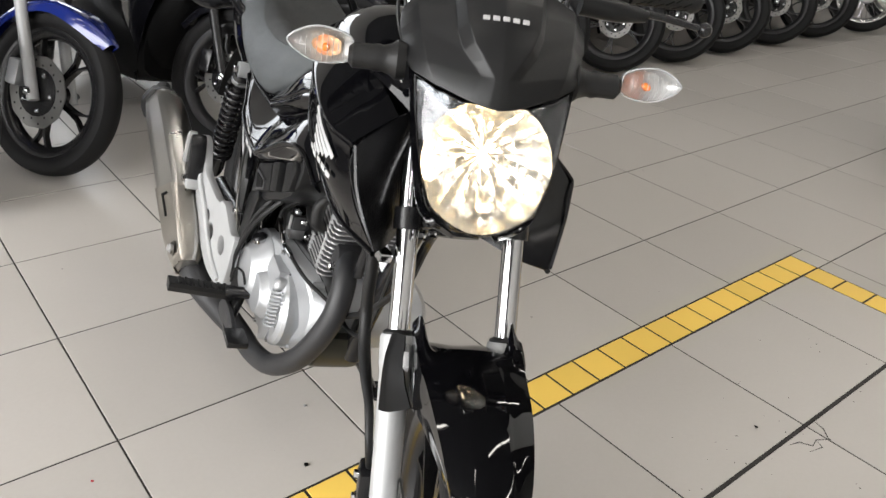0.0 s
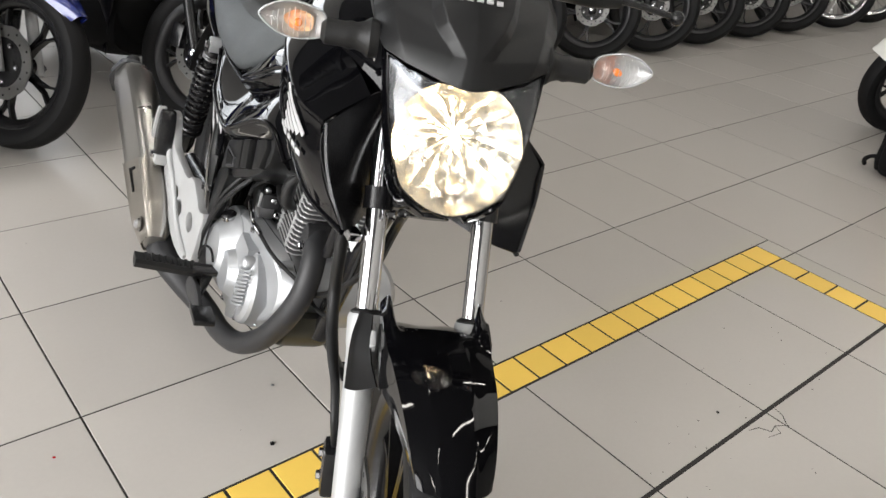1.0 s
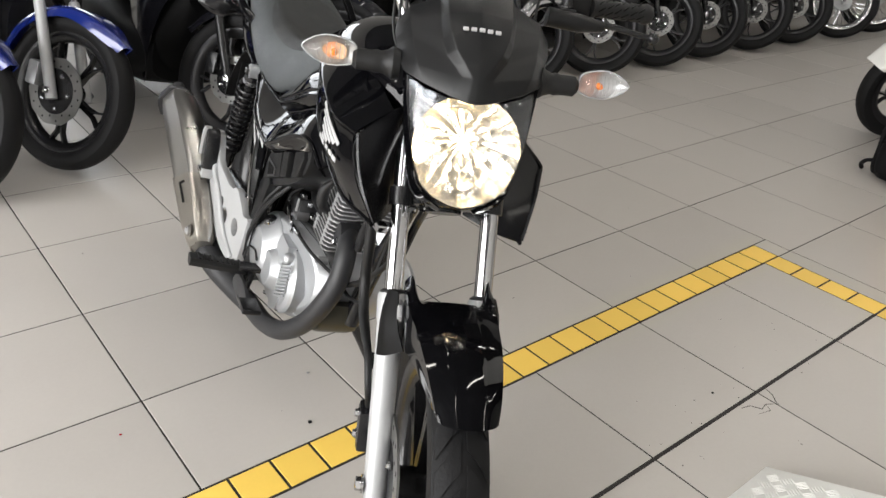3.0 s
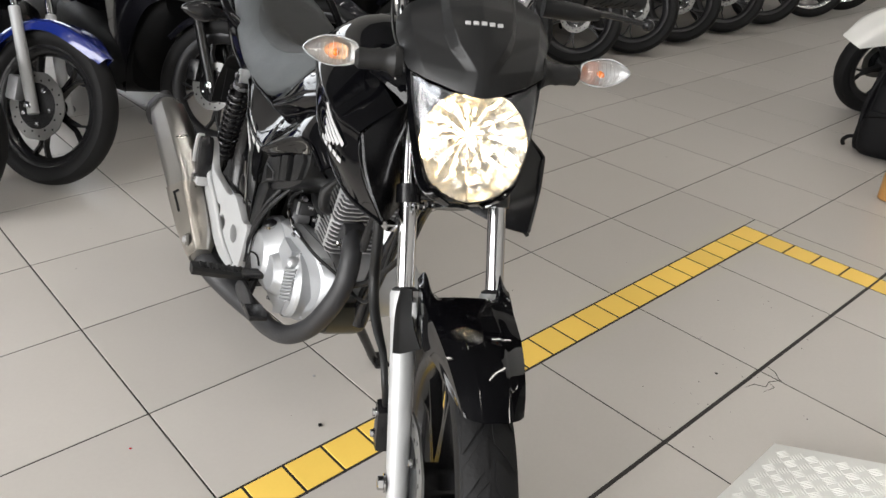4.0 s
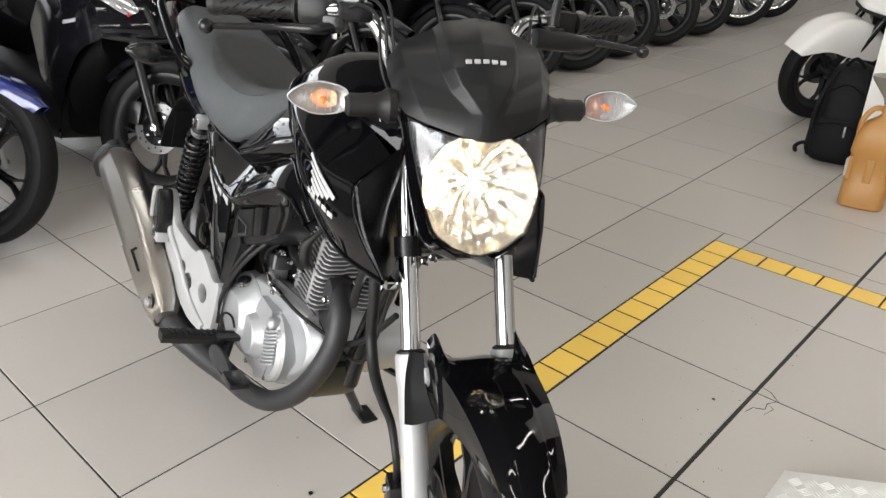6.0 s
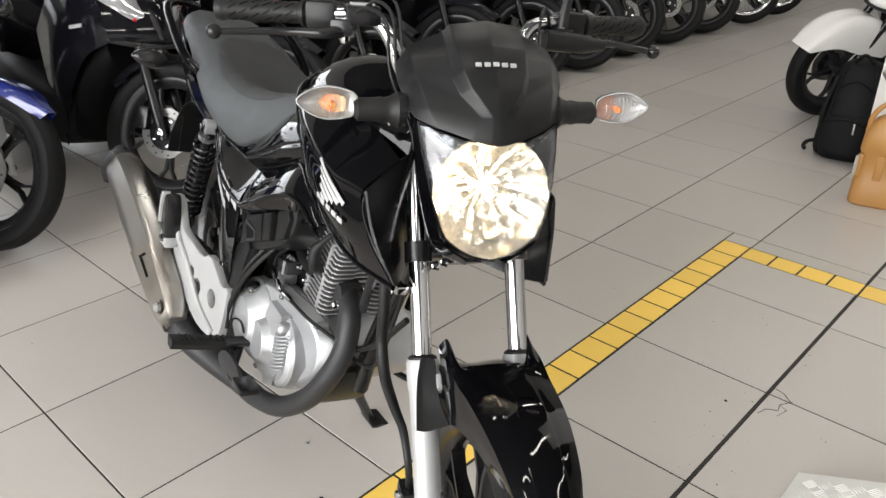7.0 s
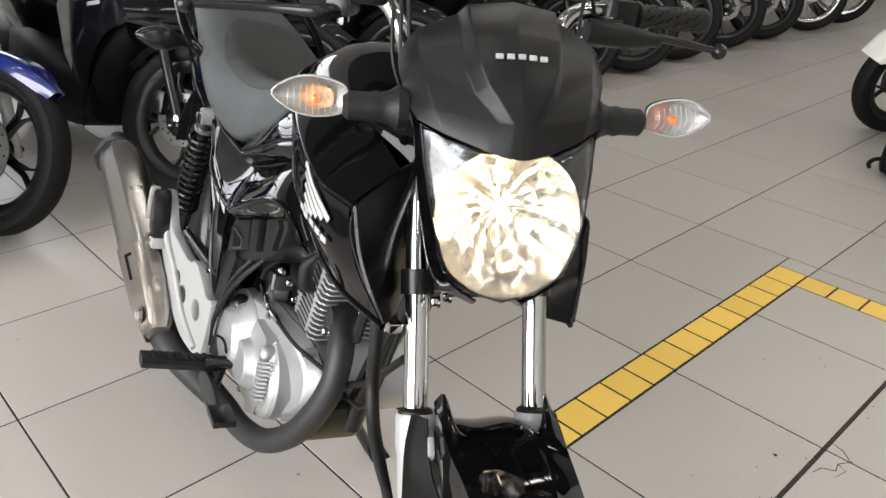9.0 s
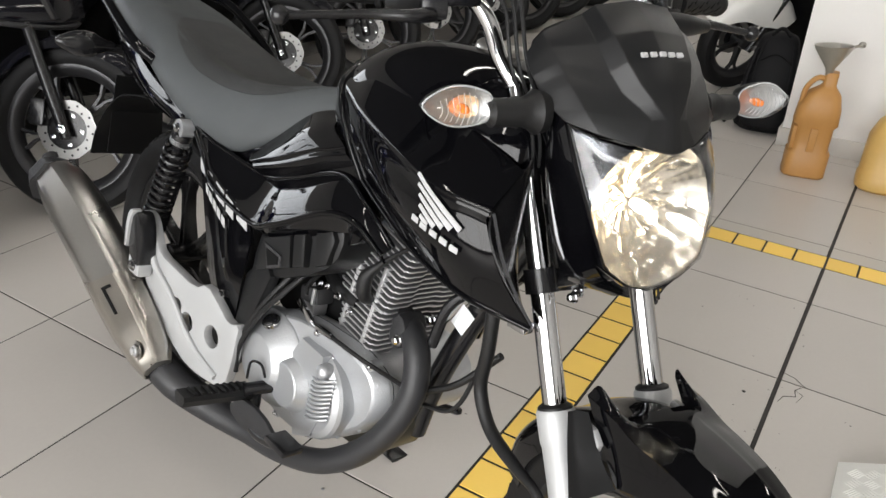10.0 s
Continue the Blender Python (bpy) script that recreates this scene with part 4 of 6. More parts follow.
SEAT = ((0.618, 0.806, 0.848, 0.058), (0.575, 0.788, 0.850, 0.088), (0.50, 0.742, 0.834, 0.117), (0.43, 0.700, 0.816, 0.139), (0.37, 0.676, 0.806, 0.149), (0.28, 0.676, 0.799, 0.156), (0.16, 0.696, 0.802, 0.156), (0.02, 0.744, 0.830, 0.148), (-0.12, 0.790, 0.864, 0.131), (-0.28, 0.830, 0.886, 0.112), (-0.36, 0.846, 0.878, 0.085))


def seat_ring(x, zb, zt, hw):
    """Saddle section: hollowed top, sloping shoulders, tucked lower edge."""
    h = zt - zb
    dip = 0.026 * math.exp(-(((x - 0.30) / 0.17) ** 2))
    half = [(0.0, zt - dip), (0.28, zt - dip * 0.8), (0.50, zt - dip * 0.15), (0.62, zt - 0.02 * h), (0.80, zt - 0.20 * h), (0.94, zt - 0.48 * h), (1.0, zt - 0.76 * h), (0.99, zb + 0.08 * h), (0.93, zb), (0.5, zb), (0.0, zb)]
    return [(x, -u * hw, z) for u, z in half] + [(x, u * hw, z) for u, z in half[-2:0:-1]]


seat = on("seat", fine_loft([seat_ring(*q) for q in SEAT], 48), M_SEAT, "dark grey vinyl dual seat", sharp=60)
xs = [-q[0] for q in SEAT]
panel = []
for i in range(17):
    x = 0.59 - 0.66 * i / 16
    ring = seat_ring(x, *(float(np.interp(-x, xs, [q[k] for q in SEAT])) for k in (1, 2, 3)))
    # a rounded outline: narrow by the tank, widest over the hollow
    reach = 0.80 * (1 - (abs(i - 8.0) / 8.6) ** 3.0) ** 0.5
    hw = float(np.interp(-x, xs, [q[3] for q in SEAT]))
    across = sorted((y / hw, z) for _, y, z in ring[:5] + ring[-4:])
    panel.append([(x, hw * u, float(np.interp(u, [p for p, _ in across], [z for _, z in across])) + 0.0012) for u in np.linspace(-reach, reach, 11)])
on("seat_panel", sheet(panel, 24, 40, 0.0016), M_SEATTOP, "darker textured vinyl panel", parent=seat)
for s in (-1, 1):
    on("inner_cover", slab(soften([(0.62, 0.79), (0.77, 0.755), (0.80, 0.72), (0.74, 0.62), (0.60, 0.60), (0.42, 0.60), (0.34, 0.665), (0.44, 0.705), (0.54, 0.73)]), s * 0.132, s * 0.112, 0.004), M_BLACK, "gloss black inner cover")
    grab = [(0.02, s * 0.140, 0.765), (-0.04, s * 0.168, 0.795), (-0.16, s * 0.172, 0.845), (-0.28, s * 0.160, 0.885), (-0.36, s * 0.105, 0.895), (-0.37, s * 0.05, 0.885)]
    on("grab_rail", tube(grab, 0.012, 30, 12), M_BLACK, "gloss black grab rail")


def side_covers(s):
    """Gloss panels below the seat: a folded cover, its rear leg, and the tank's lower trim."""

    def row(pts):
        return [(x, s * y, z) for x, y, z in pts]

    top = row([(0.240, 0.150, 0.692), (0.300, 0.153, 0.683), (0.367, 0.145, 0.673), (0.488, 0.135, 0.667), (0.570, 0.133, 0.692), (0.690, 0.134, 0.736), (0.776, 0.146, 0.716), (0.842, 0.138, 0.674)])
    mid = row([(0.250, 0.155, 0.687), (0.314, 0.161, 0.664), (0.380, 0.163, 0.645), (0.514, 0.163, 0.633), (0.590, 0.165, 0.660), (0.702, 0.158, 0.710), (0.776, 0.156, 0.704), (0.840, 0.146, 0.668)])
    fold = row([(0.262, 0.158, 0.680), (0.328, 0.168, 0.645), (0.391, 0.180, 0.616), (0.536, 0.184, 0.600), (0.608, 0.188, 0.626), (0.713, 0.175, 0.682), (0.775, 0.163, 0.690), (0.836, 0.152, 0.660)])
    tuck = row([(0.264, 0.156, 0.677), (0.330, 0.164, 0.640), (0.392, 0.175, 0.609), (0.538, 0.179, 0.591), (0.611, 0.183, 0.616), (0.717, 0.169, 0.672), (0.775, 0.158, 0.681), (0.834, 0.148, 0.653)])
    under = row([(0.266, 0.146, 0.672), (0.333, 0.150, 0.630), (0.394, 0.152, 0.596), (0.541, 0.152, 0.573), (0.616, 0.156, 0.598), (0.724, 0.150, 0.652), (0.775, 0.146, 0.664), (0.830, 0.138, 0.643)])
    c = on("side_cover", sheet([top, mid, fold, tuck, under], 44, 22, 0.004), M_BLACK, "gloss black folded side cover", sharp=60)
    for line in (top, fold):
        on("rolled_edge", tube(line, 0.0045, 50, 12), M_BLACK, parent=c)
    rear = [row(q) for q in ([(0.262, 0.150, 0.690), (0.270, 0.154, 0.686), (0.280, 0.157, 0.680)], [(0.285, 0.156, 0.645), (0.335, 0.166, 0.640), (0.408, 0.174, 0.622)], [(0.308, 0.160, 0.612), (0.410, 0.174, 0.602), (0.530, 0.181, 0.594)], [(0.355, 0.162, 0.513), (0.440, 0.176, 0.515), (0.532, 0.180, 0.520)], [(0.380, 0.160, 0.445), (0.450, 0.172, 0.445), (0.522, 0.176, 0.455)], [(0.398, 0.156, 0.410), (0.455, 0.166, 0.398), (0.508, 0.168, 0.398)])]
    d = on("side_cover", sheet(rear, 16, 26, 0.004), M_BLACK, "gloss black rear side cover with white decal", sharp=60)
    fine = [spline(q, 41) for q in rear]
    skin_pts = np.array([spline([r[k] for r in fine], 41) for k in range(41)]).reshape(-1, 3)

    def skin(x, z):
        p = skin_pts[np.argmin((skin_pts[:, 0] - x) ** 2 + (skin_pts[:, 2] - z) ** 2)]
        return (x, p[1] + s * 0.0042, z)

    def stroke(quad):
        (x0, z0), (x1, z1), (x2, z2), (x3, z3) = quad
        rows = []
        for v in (0, 0.5, 1):
            rows.append([skin((x0 * (1 - u) + x1 * u) * (1 - v) + (x3 * (1 - u) + x2 * u) * v, (z0 * (1 - u) + z1 * u) * (1 - v) + (z3 * (1 - u) + z2 * u) * v) for u in (0, 0.5, 1)])
        return sheet(rows, 5, 5, 0.0012)

    # the model name is left as slanted plain strokes along the fold
    e, f_ = Vector((0.23, -0.046)).normalized(), Vector((0.30, -0.95)).normalized()
    for k in range(5):
        p = Vector((0.304, 0.644)) + e * (0.046 * k)
        w = (0.034, 0.026, 0.036, 0.030, 0.040)[k]
        h = (0.022, 0.028, 0.028, 0.030, 0.020)[k]
        on("decal_bar", stroke([tuple(p), tuple(p + e * w), tuple(p + e * w + f_ * h), tuple(p + f_ * h)]), M_DECAL, parent=d)
    for k in range(5):
        p = Vector((0.345, 0.606)) + Vector((0.11, -0.036)).normalized() * (0.023 * k)
        q = Vector((0.11, -0.036)).normalized() * 0.016
        on("decal_bar", stroke([tuple(p), tuple(p + q), tuple(p + q + f_ * 0.016), tuple(p + f_ * 0.016)]), M_DECAL, parent=d)
    on("cover_bolt", bolt((0.468, s * 0.176, 0.434), 0.007, 0.006, s), M_CHROME, parent=d)
    trim = [row(q) for q in ([(0.420, 0.128, 0.690), (0.484, 0.120, 0.740), (0.555, 0.108, 0.798), (0.625, 0.098, 0.822)], [(0.440, 0.142, 0.686), (0.516, 0.144, 0.726), (0.592, 0.142, 0.776), (0.650, 0.134, 0.800)], [(0.455, 0.152, 0.684), (0.548, 0.154, 0.721), (0.629, 0.151, 0.759), (0.690, 0.142, 0.783)], [(0.462, 0.150, 0.681), (0.554, 0.152, 0.716), (0.635, 0.149, 0.754), (0.695, 0.141, 0.777)], [(0.472, 0.154, 0.676), (0.567, 0.155, 0.711), (0.647, 0.152, 0.748), (0.705, 0.143, 0.770)], [(0.482, 0.138, 0.664), (0.580, 0.140, 0.698), (0.660, 0.138, 0.735), (0.715, 0.132, 0.757)])]
    on("tank_trim", sheet(trim, 22, 26, 0.004), M_BLACK, "gloss black trim between seat and tank", sharp=60)


for s in (-1, 1):
    side_covers(s)

M_SMOKE = mat("smoked_lens", (0.012, 0.012, 0.013), 0.07, 0.0, var=0.15)
# tail, rear guard and rear signals
on("tail_cowl", fine_loft([ring_yz(x, 0, zb, zt, hw, 20, 3) for x, zb, zt, hw in ((0.20, 0.66, 0.74, 0.12), (0.02, 0.69, 0.775, 0.128), (-0.18, 0.74, 0.83, 0.118), (-0.36, 0.79, 0.855, 0.095), (-0.46, 0.815, 0.85, 0.06))], 24), M_BLACK, "gloss black tail cowl")
on("rear_fender", sheet([[(x, y, z) for x, z in ((0.12, 0.60), (-0.05, 0.655), (-0.22, 0.64), (-0.34, 0.60), (-0.44, 0.50), (-0.47, 0.42))] for y in (-0.07, -0.062, 0, 0.062, 0.07)], 20, 10, 0.004), M_DARK, "black plastic rear mudguard")
on("tail_lamp", fine_loft([ring_yz(x, 0, zb, zt, hw, 16, 3) for x, zb, zt, hw in ((-0.43, 0.80, 0.845, 0.07), (-0.48, 0.80, 0.84, 0.065), (-0.50, 0.81, 0.83, 0.05))], 8), M_RED, "red tail lamp")
for s in (-1, 1):
    sig = on("rear_turn_signal", tube([(-0.26, s * 0.06, 0.735), (-0.26, s * 0.15, 0.738)], 0.011, 6, 12), M_SOFT, "dark rear turn signal")
    shp = [[(-0.26 + dx * math.cos(a), s * y, 0.74 + h * math.sin(a)) for a in (2 * math.pi * k / 16 for k in range(16))] for y, h, dx in ((0.115, 0.010, 0.012), (0.14, 0.016, 0.016), (0.165, 0.028, 0.024), (0.19, 0.030, 0.026), (0.215, 0.024, 0.021), (0.238, 0.012, 0.012), (0.246, 0.004, 0.005))]
    on("lens", fine_loft(shp, 14), M_SMOKE, "smoked signal body", parent=sig)

on("mud_flap", slab([(-0.052, 0.65), (0.075, 0.65), (0.088, 0.445), (-0.058, 0.445)], 0.0, 0.006, 0.0015), M_DARK, "flat black rubber mud flap").matrix_local = Matrix.Translation((-0.385, 0, 0)) @ Matrix.Rotation(radians(90), 4, "Z")
for s in (-1, 1):
    tp = [[(0.215, s * 0.155, 0.700), (0.04, s * 0.150, 0.735), (-0.13, s * 0.136, 0.785), (-0.28, s * 0.115, 0.835)], [(0.17, s * 0.158, 0.680), (0.02, s * 0.156, 0.708), (-0.13, s * 0.142, 0.752), (-0.27, s * 0.120, 0.800)], [(0.11, s * 0.140, 0.668), (0.0, s * 0.144, 0.684), (-0.13, s * 0.134, 0.722), (-0.24, s * 0.112, 0.765)]]
    on("tail_panel", sheet(tp, 20, 10, 0.004), M_BLACK, "gloss black tail side panel", sharp=50)

# frame, swing arm, shocks -------------------------------------------------
on("down_tube", tube([(1.005, 0, 0.80), (0.955, 0, 0.68), (0.905, 0, 0.56), (0.86, 0, 0.42), (0.845, 0, 0.33)], 0.019, 20, 14), M_SHINY, "black frame down tube")
on("head_tube", tube([A0 + AXIS * 0.05, A0 + AXIS * 0.30], 0.032, 2, 18), M_SHINY, "black steering head")
on("backbone", tube([(0.99, 0, 0.83), (0.80, 0, 0.76), (0.60, 0, 0.72), (0.35, 0, 0.66)], 0.024, 16, 14), M_SHINY)
for s in (-1, 1):
    on("frame_rail", tube([(0.70, s * 0.05, 0.73), (0.58, s * 0.10, 0.62), (0.52, s * 0.11, 0.48), (0.50, s * 0.11, 0.36)], 0.014, 18, 10), M_SHINY)
    on("sub_frame", tube([(0.58, s * 0.11, 0.70), (0.30, s * 0.12, 0.66), (0.0, s * 0.11, 0.70), (-0.25, s * 0.10, 0.77)], 0.012, 20, 10), M_SHINY)
    on("swing_arm", tube([(0.50, s * 0.09, 0.36), (0.25, s * 0.10, 0.325), (-0.02, s * 0.105, 0.30)], 0.02, 12, 12), M_SHINY, "black swing arm")
    on("engine_mount", tube([(0.955, s * 0.03, 0.66), (0.90, s * 0.05, 0.60), (0.88, s * 0.05, 0.52)], 0.009, 10, 8), M_SHINY)
    top, low = Vector((0.230, s * 0.164, 0.678)), Vector((0.085, s * 0.150, 0.365))
    ax = (low - top).normalized()
    q = ax.to_track_quat("Z", "Y").to_matrix().to_4x4()
    L = (low - top).length
    sk_ = on("shock_absorber", lathe([(0, 0), (0.019, 0.01), (0.021, 0.018), (0.021, 0.035), (0.012, 0.04), (0.012, L * 0.70), (0.018, L * 0.71), (0.018, L * 0.92), (0.012, L)], 18, Matrix.Translation(top) @ q), M_SHINY, "black coil-over rear shock")
    turns = 13
    coil = [Matrix.Translation(top) @ q @ Vector((0.0245 * math.cos(a), 0.0245 * math.sin(a), 0.042 + (L * 0.80 - 0.042) * a / (2 * math.pi * turns))) for a in np.linspace(0, 2 * math.pi * turns, turns * 8)]
    on("spring", tube(coil, 0.0044, turns * 14, 7), M_SHINY, "black coil spring", parent=sk_)
    on("shock_eye", lathe([(0.006, -0.013), (0.018, -0.013), (0.018, 0.013), (0.006, 0.013)], 18, lateral(top), closed=True), M_ALU, "bare alloy top eye", parent=sk_)
    on("collar", lathe([(0, 0.010), (0.014, 0.012), (0.021, 0.022), (0.021, 0.034), (0.014, 0.036)], 18, Matrix.Translation(top) @ q), M_ALU, "bare alloy collar", parent=sk_)
    on("shock_bolt", bolt(top + Vector((0, s * 0.014, 0)), 0.008, 0.008, s), M_CHROME, parent=sk_)
# chain side cover
on("chain_case", slab(soften([(0.52, 0.40), (0.30, 0.375), (-0.05, 0.345), (-0.08, 0.30), (-0.04, 0.255), (0.30, 0.285), (0.52, 0.31)]), 0.125, 0.15), M_DARK, "black chain case")

# engine -------------------------------------------------------------------
CASE = [(0.468, 0.335), (0.500, 0.395), (0.565, 0.445), (0.665, 0.474), (0.735, 0.470), (0.790, 0.457), (0.826, 0.430), (0.838, 0.390), (0.830, 0.345), (0.785, 0.304), (0.715, 0.256), (0.595, 0.250), (0.490, 0.284)]
CASE_MID = (0.668, 0.372)


def case_ring(k, y):
    """The case outline grown by k about its middle, at one lateral place."""
    ring = [(CASE_MID[0] + (x - CASE_MID[0]) * k, CASE_MID[1] + (z - CASE_MID[1]) * k) for x, z in soften(CASE)]
    return [(x, y + 0.30 * max(0.0, x - 0.70), z) for x, z in ring]


on("crankcase", loft([case_ring(1.0, -0.100), case_ring(1.0, -0.090), case_ring(0.95, -0.086), case_ring(0.94, -0.05), case_ring(0.94, 0.10), case_ring(0.84, 0.12)]), M_ALU, "cast aluminium crankcase", sharp=25)
cover = on("clutch_cover", loft([case_ring(1.005, -0.1005), case_ring(1.0, -0.106), case_ring(0.93, -0.124), case_ring(0.90, -0.127)]), M_ALU, "silver clutch cover", sharp=20)
on("gasket", loft([case_ring(1.003, -0.0985), case_ring(1.008, -0.0992), case_ring(1.008, -0.1002), case_ring(1.003, -0.1008)]), M_DARK, parent=cover)
YR = Matrix.Rotation(radians(90), 4, "X")
on("clutch_bulge", lathe([(0.084, -0.035), (0.084, 0.004), (0.080, 0.010), (0.070, 0.016), (0, 0.017)], 44, Matrix.Translation((0.706, -0.117, 0.356)) @ YR), M_ALU, parent=cover, sharp=25)
on("clutch_cap", lathe([(0.055, 0), (0.053, 0.012), (0.050, 0.017), (0.041, 0.029), (0.0395, 0.032), (0.037, 0.0335), (0, 0.0340)], 44, Matrix.Translation((0.660, -0.120, 0.348)) @ YR), M_ALU, "round clutch cap", parent=cover, sharp=22)
on("rear_bulge", lathe([(0.092, 0), (0.090, 0.016), (0.086, 0.022), (0.053, 0.047), (0.050, 0.050), (0.046, 0.0515), (0, 0.052)], 44, Matrix.Translation((0.586, -0.112, 0.358)) @ YR), M_ALU, parent=cover, sharp=22)
# flat webs between the bulges
on("cover_web", loft([[(x, y, z) for x, z in ((0.640, 0.380), (0.672, 0.442), (0.735, 0.438), (0.742, 0.400), (0.700, 0.378))] for y in (-0.118, -0.138)]), M_ALU, parent=cover)
on("cover_web", loft([[(x, y, z) for x, z in ((0.690, 0.262), (0.735, 0.286), (0.750, 0.330), (0.715, 0.322), (0.680, 0.290))] for y in (-0.110, -0.136)]), M_ALU, parent=cover)
for k in range(10):
    f = k / 9
    p = Vector((0.747 - 0.002 * f, -0.140, 0.402 - 0.074 * f))
    rib = tube([p + Vector((-0.030, 0.004, -0.010 - 0.004 * f)), p + Vector((-0.010, -0.003, -0.006)), p + Vector((0.010, -0.003, 0.003)), p + Vector((0.028, 0.004, 0.013))], [0.0024, 0.0030, 0.0030, 0.0022], 14, 8)
    on("cooling_rib", rib, M_ALU, parent=cover)
on("sight_boss", lathe([(0.0145, 0), (0.0145, 0.018), (0.0125, 0.024), (0.007, 0.028), (0, 0.029)], 20, Matrix.Translation((0.741, -0.118, 0.414)) @ YR), M_ALU, parent=cover)
cap = on("oil_cap", lathe([(0.015, 0), (0.015, 0.005), (0.0135, 0.007), (0.0115, 0.007), (0.011, 0.0085), (0, 0.0085)], 24, Matrix.Translation((0.590, -0.146, 0.434)) @ Matrix.Rotation(radians(28), 4, "X")), M_SHINY, "black oil filler cap")
on("cap_ring", lathe([(0.0150, -0.004), (0.0165, -0.003), (0.0165, 0.003), (0.0150, 0.004)], 24, Matrix.Translation((0.590, -0.146, 0.434)) @ Matrix.Rotation(radians(28), 4, "X")), M_CHROME, parent=cap)
for x, z in ((0.773, 0.367), (0.769, 0.315), (0.734, 0.432), (0.801, 0.448), (0.713, 0.274), (0.693, 0.460), (0.62, 0.262), (0.50, 0.30)):
    y = -0.1035 + 0.30 * max(0.0, x - 0.70)
    on("bolt_boss", lathe([(0.0100, 0), (0.0088, 0.020), (0, 0.020)], 14, Matrix.Translation((x, y, z)) @ YR), M_ALU, parent=cover)
    on("cover_bolt", bolt((x, y - 0.020, z), 0.0050, 0.006), M_CHROME, parent=cover)
on("case_rib", tube([(0.743, -0.110, 0.420), (0.754, -0.106, 0.408), (0.764, -0.102, 0.394)], 0.0045, 8, 8), M_ALU, parent=cover)
for x0, z0, x1, z1 in ((0.775, 0.345, 0.800, 0.322), (0.790, 0.395, 0.822, 0.380), (0.750, 0.300, 0.762, 0.290)):
    on("case_rib", tube([(x0, -0.122 + 0.30 * (x0 - 0.70), z0), (x1, -0.112 + 0.30 * (x1 - 0.70), z1)], 0.0045, 4, 8), M_ALU, parent=cover)
on("sump", slab(soften([(0.66, 0.300), (0.69, 0.276), (0.77, 0.268), (0.835, 0.290), (0.860, 0.34), (0.85, 0.38), (0.70, 0.32)]), -0.070, 0.02, 0.01), M_SUMP, "dull metal sump under the engine")

# darker metal for the fin faces; their edges take the brighter M_FIN
M_FINFACE = mat("darker_fin_face", (0.17, 0.17, 0.175), 0.5, 0.5, var=0.2)
M_CORE = mat("dull_cast_core", (0.035, 0.035, 0.037), 0.6, 0.4, var=0.2)
# cylinder with separate fins, leaning forward
CYL = Vector((0.722, 0, 0.462))
CA = radians(9)
CD = Vector((math.sin(CA), 0, math.cos(CA)))
CM = Matrix.Translation(CYL) @ Matrix.Rotation(CA, 4, "Y")
cyl = on("cylinder", box((0.070, 0.130, 0.29), (0, 0, 0.075), 0.012, CM), M_CORE, "finned aluminium cylinder")


def fin_outline(w, back, d, c=0.010):
    """Clipped rectangle from back to w along the bike, with a shallow hollow in front."""
    return [(-back, -d + c), (-back + c, -d), (w - c, -d), (w, -d + c), (w, -d * 0.45), (w - 0.004, -d * 0.3), (w - 0.004, d * 0.3), (w, d * 0.45), (w, d - c), (w - c, d), (-back + c, d), (-back, d - c)]


def fin(w, back, d, z, lean):
    o = fin_outline(w, back, d)
    rows = [[CM @ Vector((x * k, y * k, z + h + lean * x)) for x, y in o] for k, h in ((0.80, -0.0018), (0.985, -0.0013), (1, -0.0006), (1, 0.0006), (0.985, 0.0013), (0.80, 0.0018))]
    return loft(rows)


for k in range(-5, 21):
    z = -0.002 + k * 0.0103
    w, d = (0.056, 0.080) if k < 9 else (0.060 + 0.001 * (k - 9), 0.083 - 0.001 * (k - 9))
    lean = 0.0 if k < 9 else -0.10
    back = 0.044 + 0.0044 * min(10, max(0, k - 3))
    on("fin", fin(w, back, d, z, lean), M_FINFACE, parent=cyl)
    rim = [CM @ Vector((x, y, z + lean * x)) for x, y in fin_outline(w, back, d)]
    on("fin_edge", tube([p for a, b in zip(rim, rim[1:] + rim[:1]) for p in (a, a.lerp(b, 0.5))] + [rim[0]], 0.0014, 49, 6), M_FIN, parent=cyl)
for x, y in ((0.030, -0.074), (-0.030, -0.074)):
    on("stud_rib", box((0.009, 0.013, 0.200), (x, y, 0.055), 0.003, CM), M_FIN, parent=cyl)
on("head_cover", fine_loft([[CM @ Vector((x * q, y * q, z)) for x, y in soften([(-0.058, -0.070), (0.058, -0.070), (0.058, 0.070), (-0.058, 0.070)], 2)] for q, z in ((1.15, 0.212), (1.13, 0.228), (1.0, 0.242), (0.5, 0.248))], 8), M_ALU, "cast cylinder head cover", parent=cyl)
on("plug_cap", tube([(0.752, -0.070, 0.540), (0.757, -0.098, 0.556), (0.760, -0.104, 0.588), (0.776, -0.100, 0.612), (0.802, -0.095, 0.640), (0.825, -0.09, 0.662)], [0.010, 0.0125, 0.0125, 0.007, 0.004, 0.0035], 30, 12), M_SOFT, "black spark plug cap and lead")

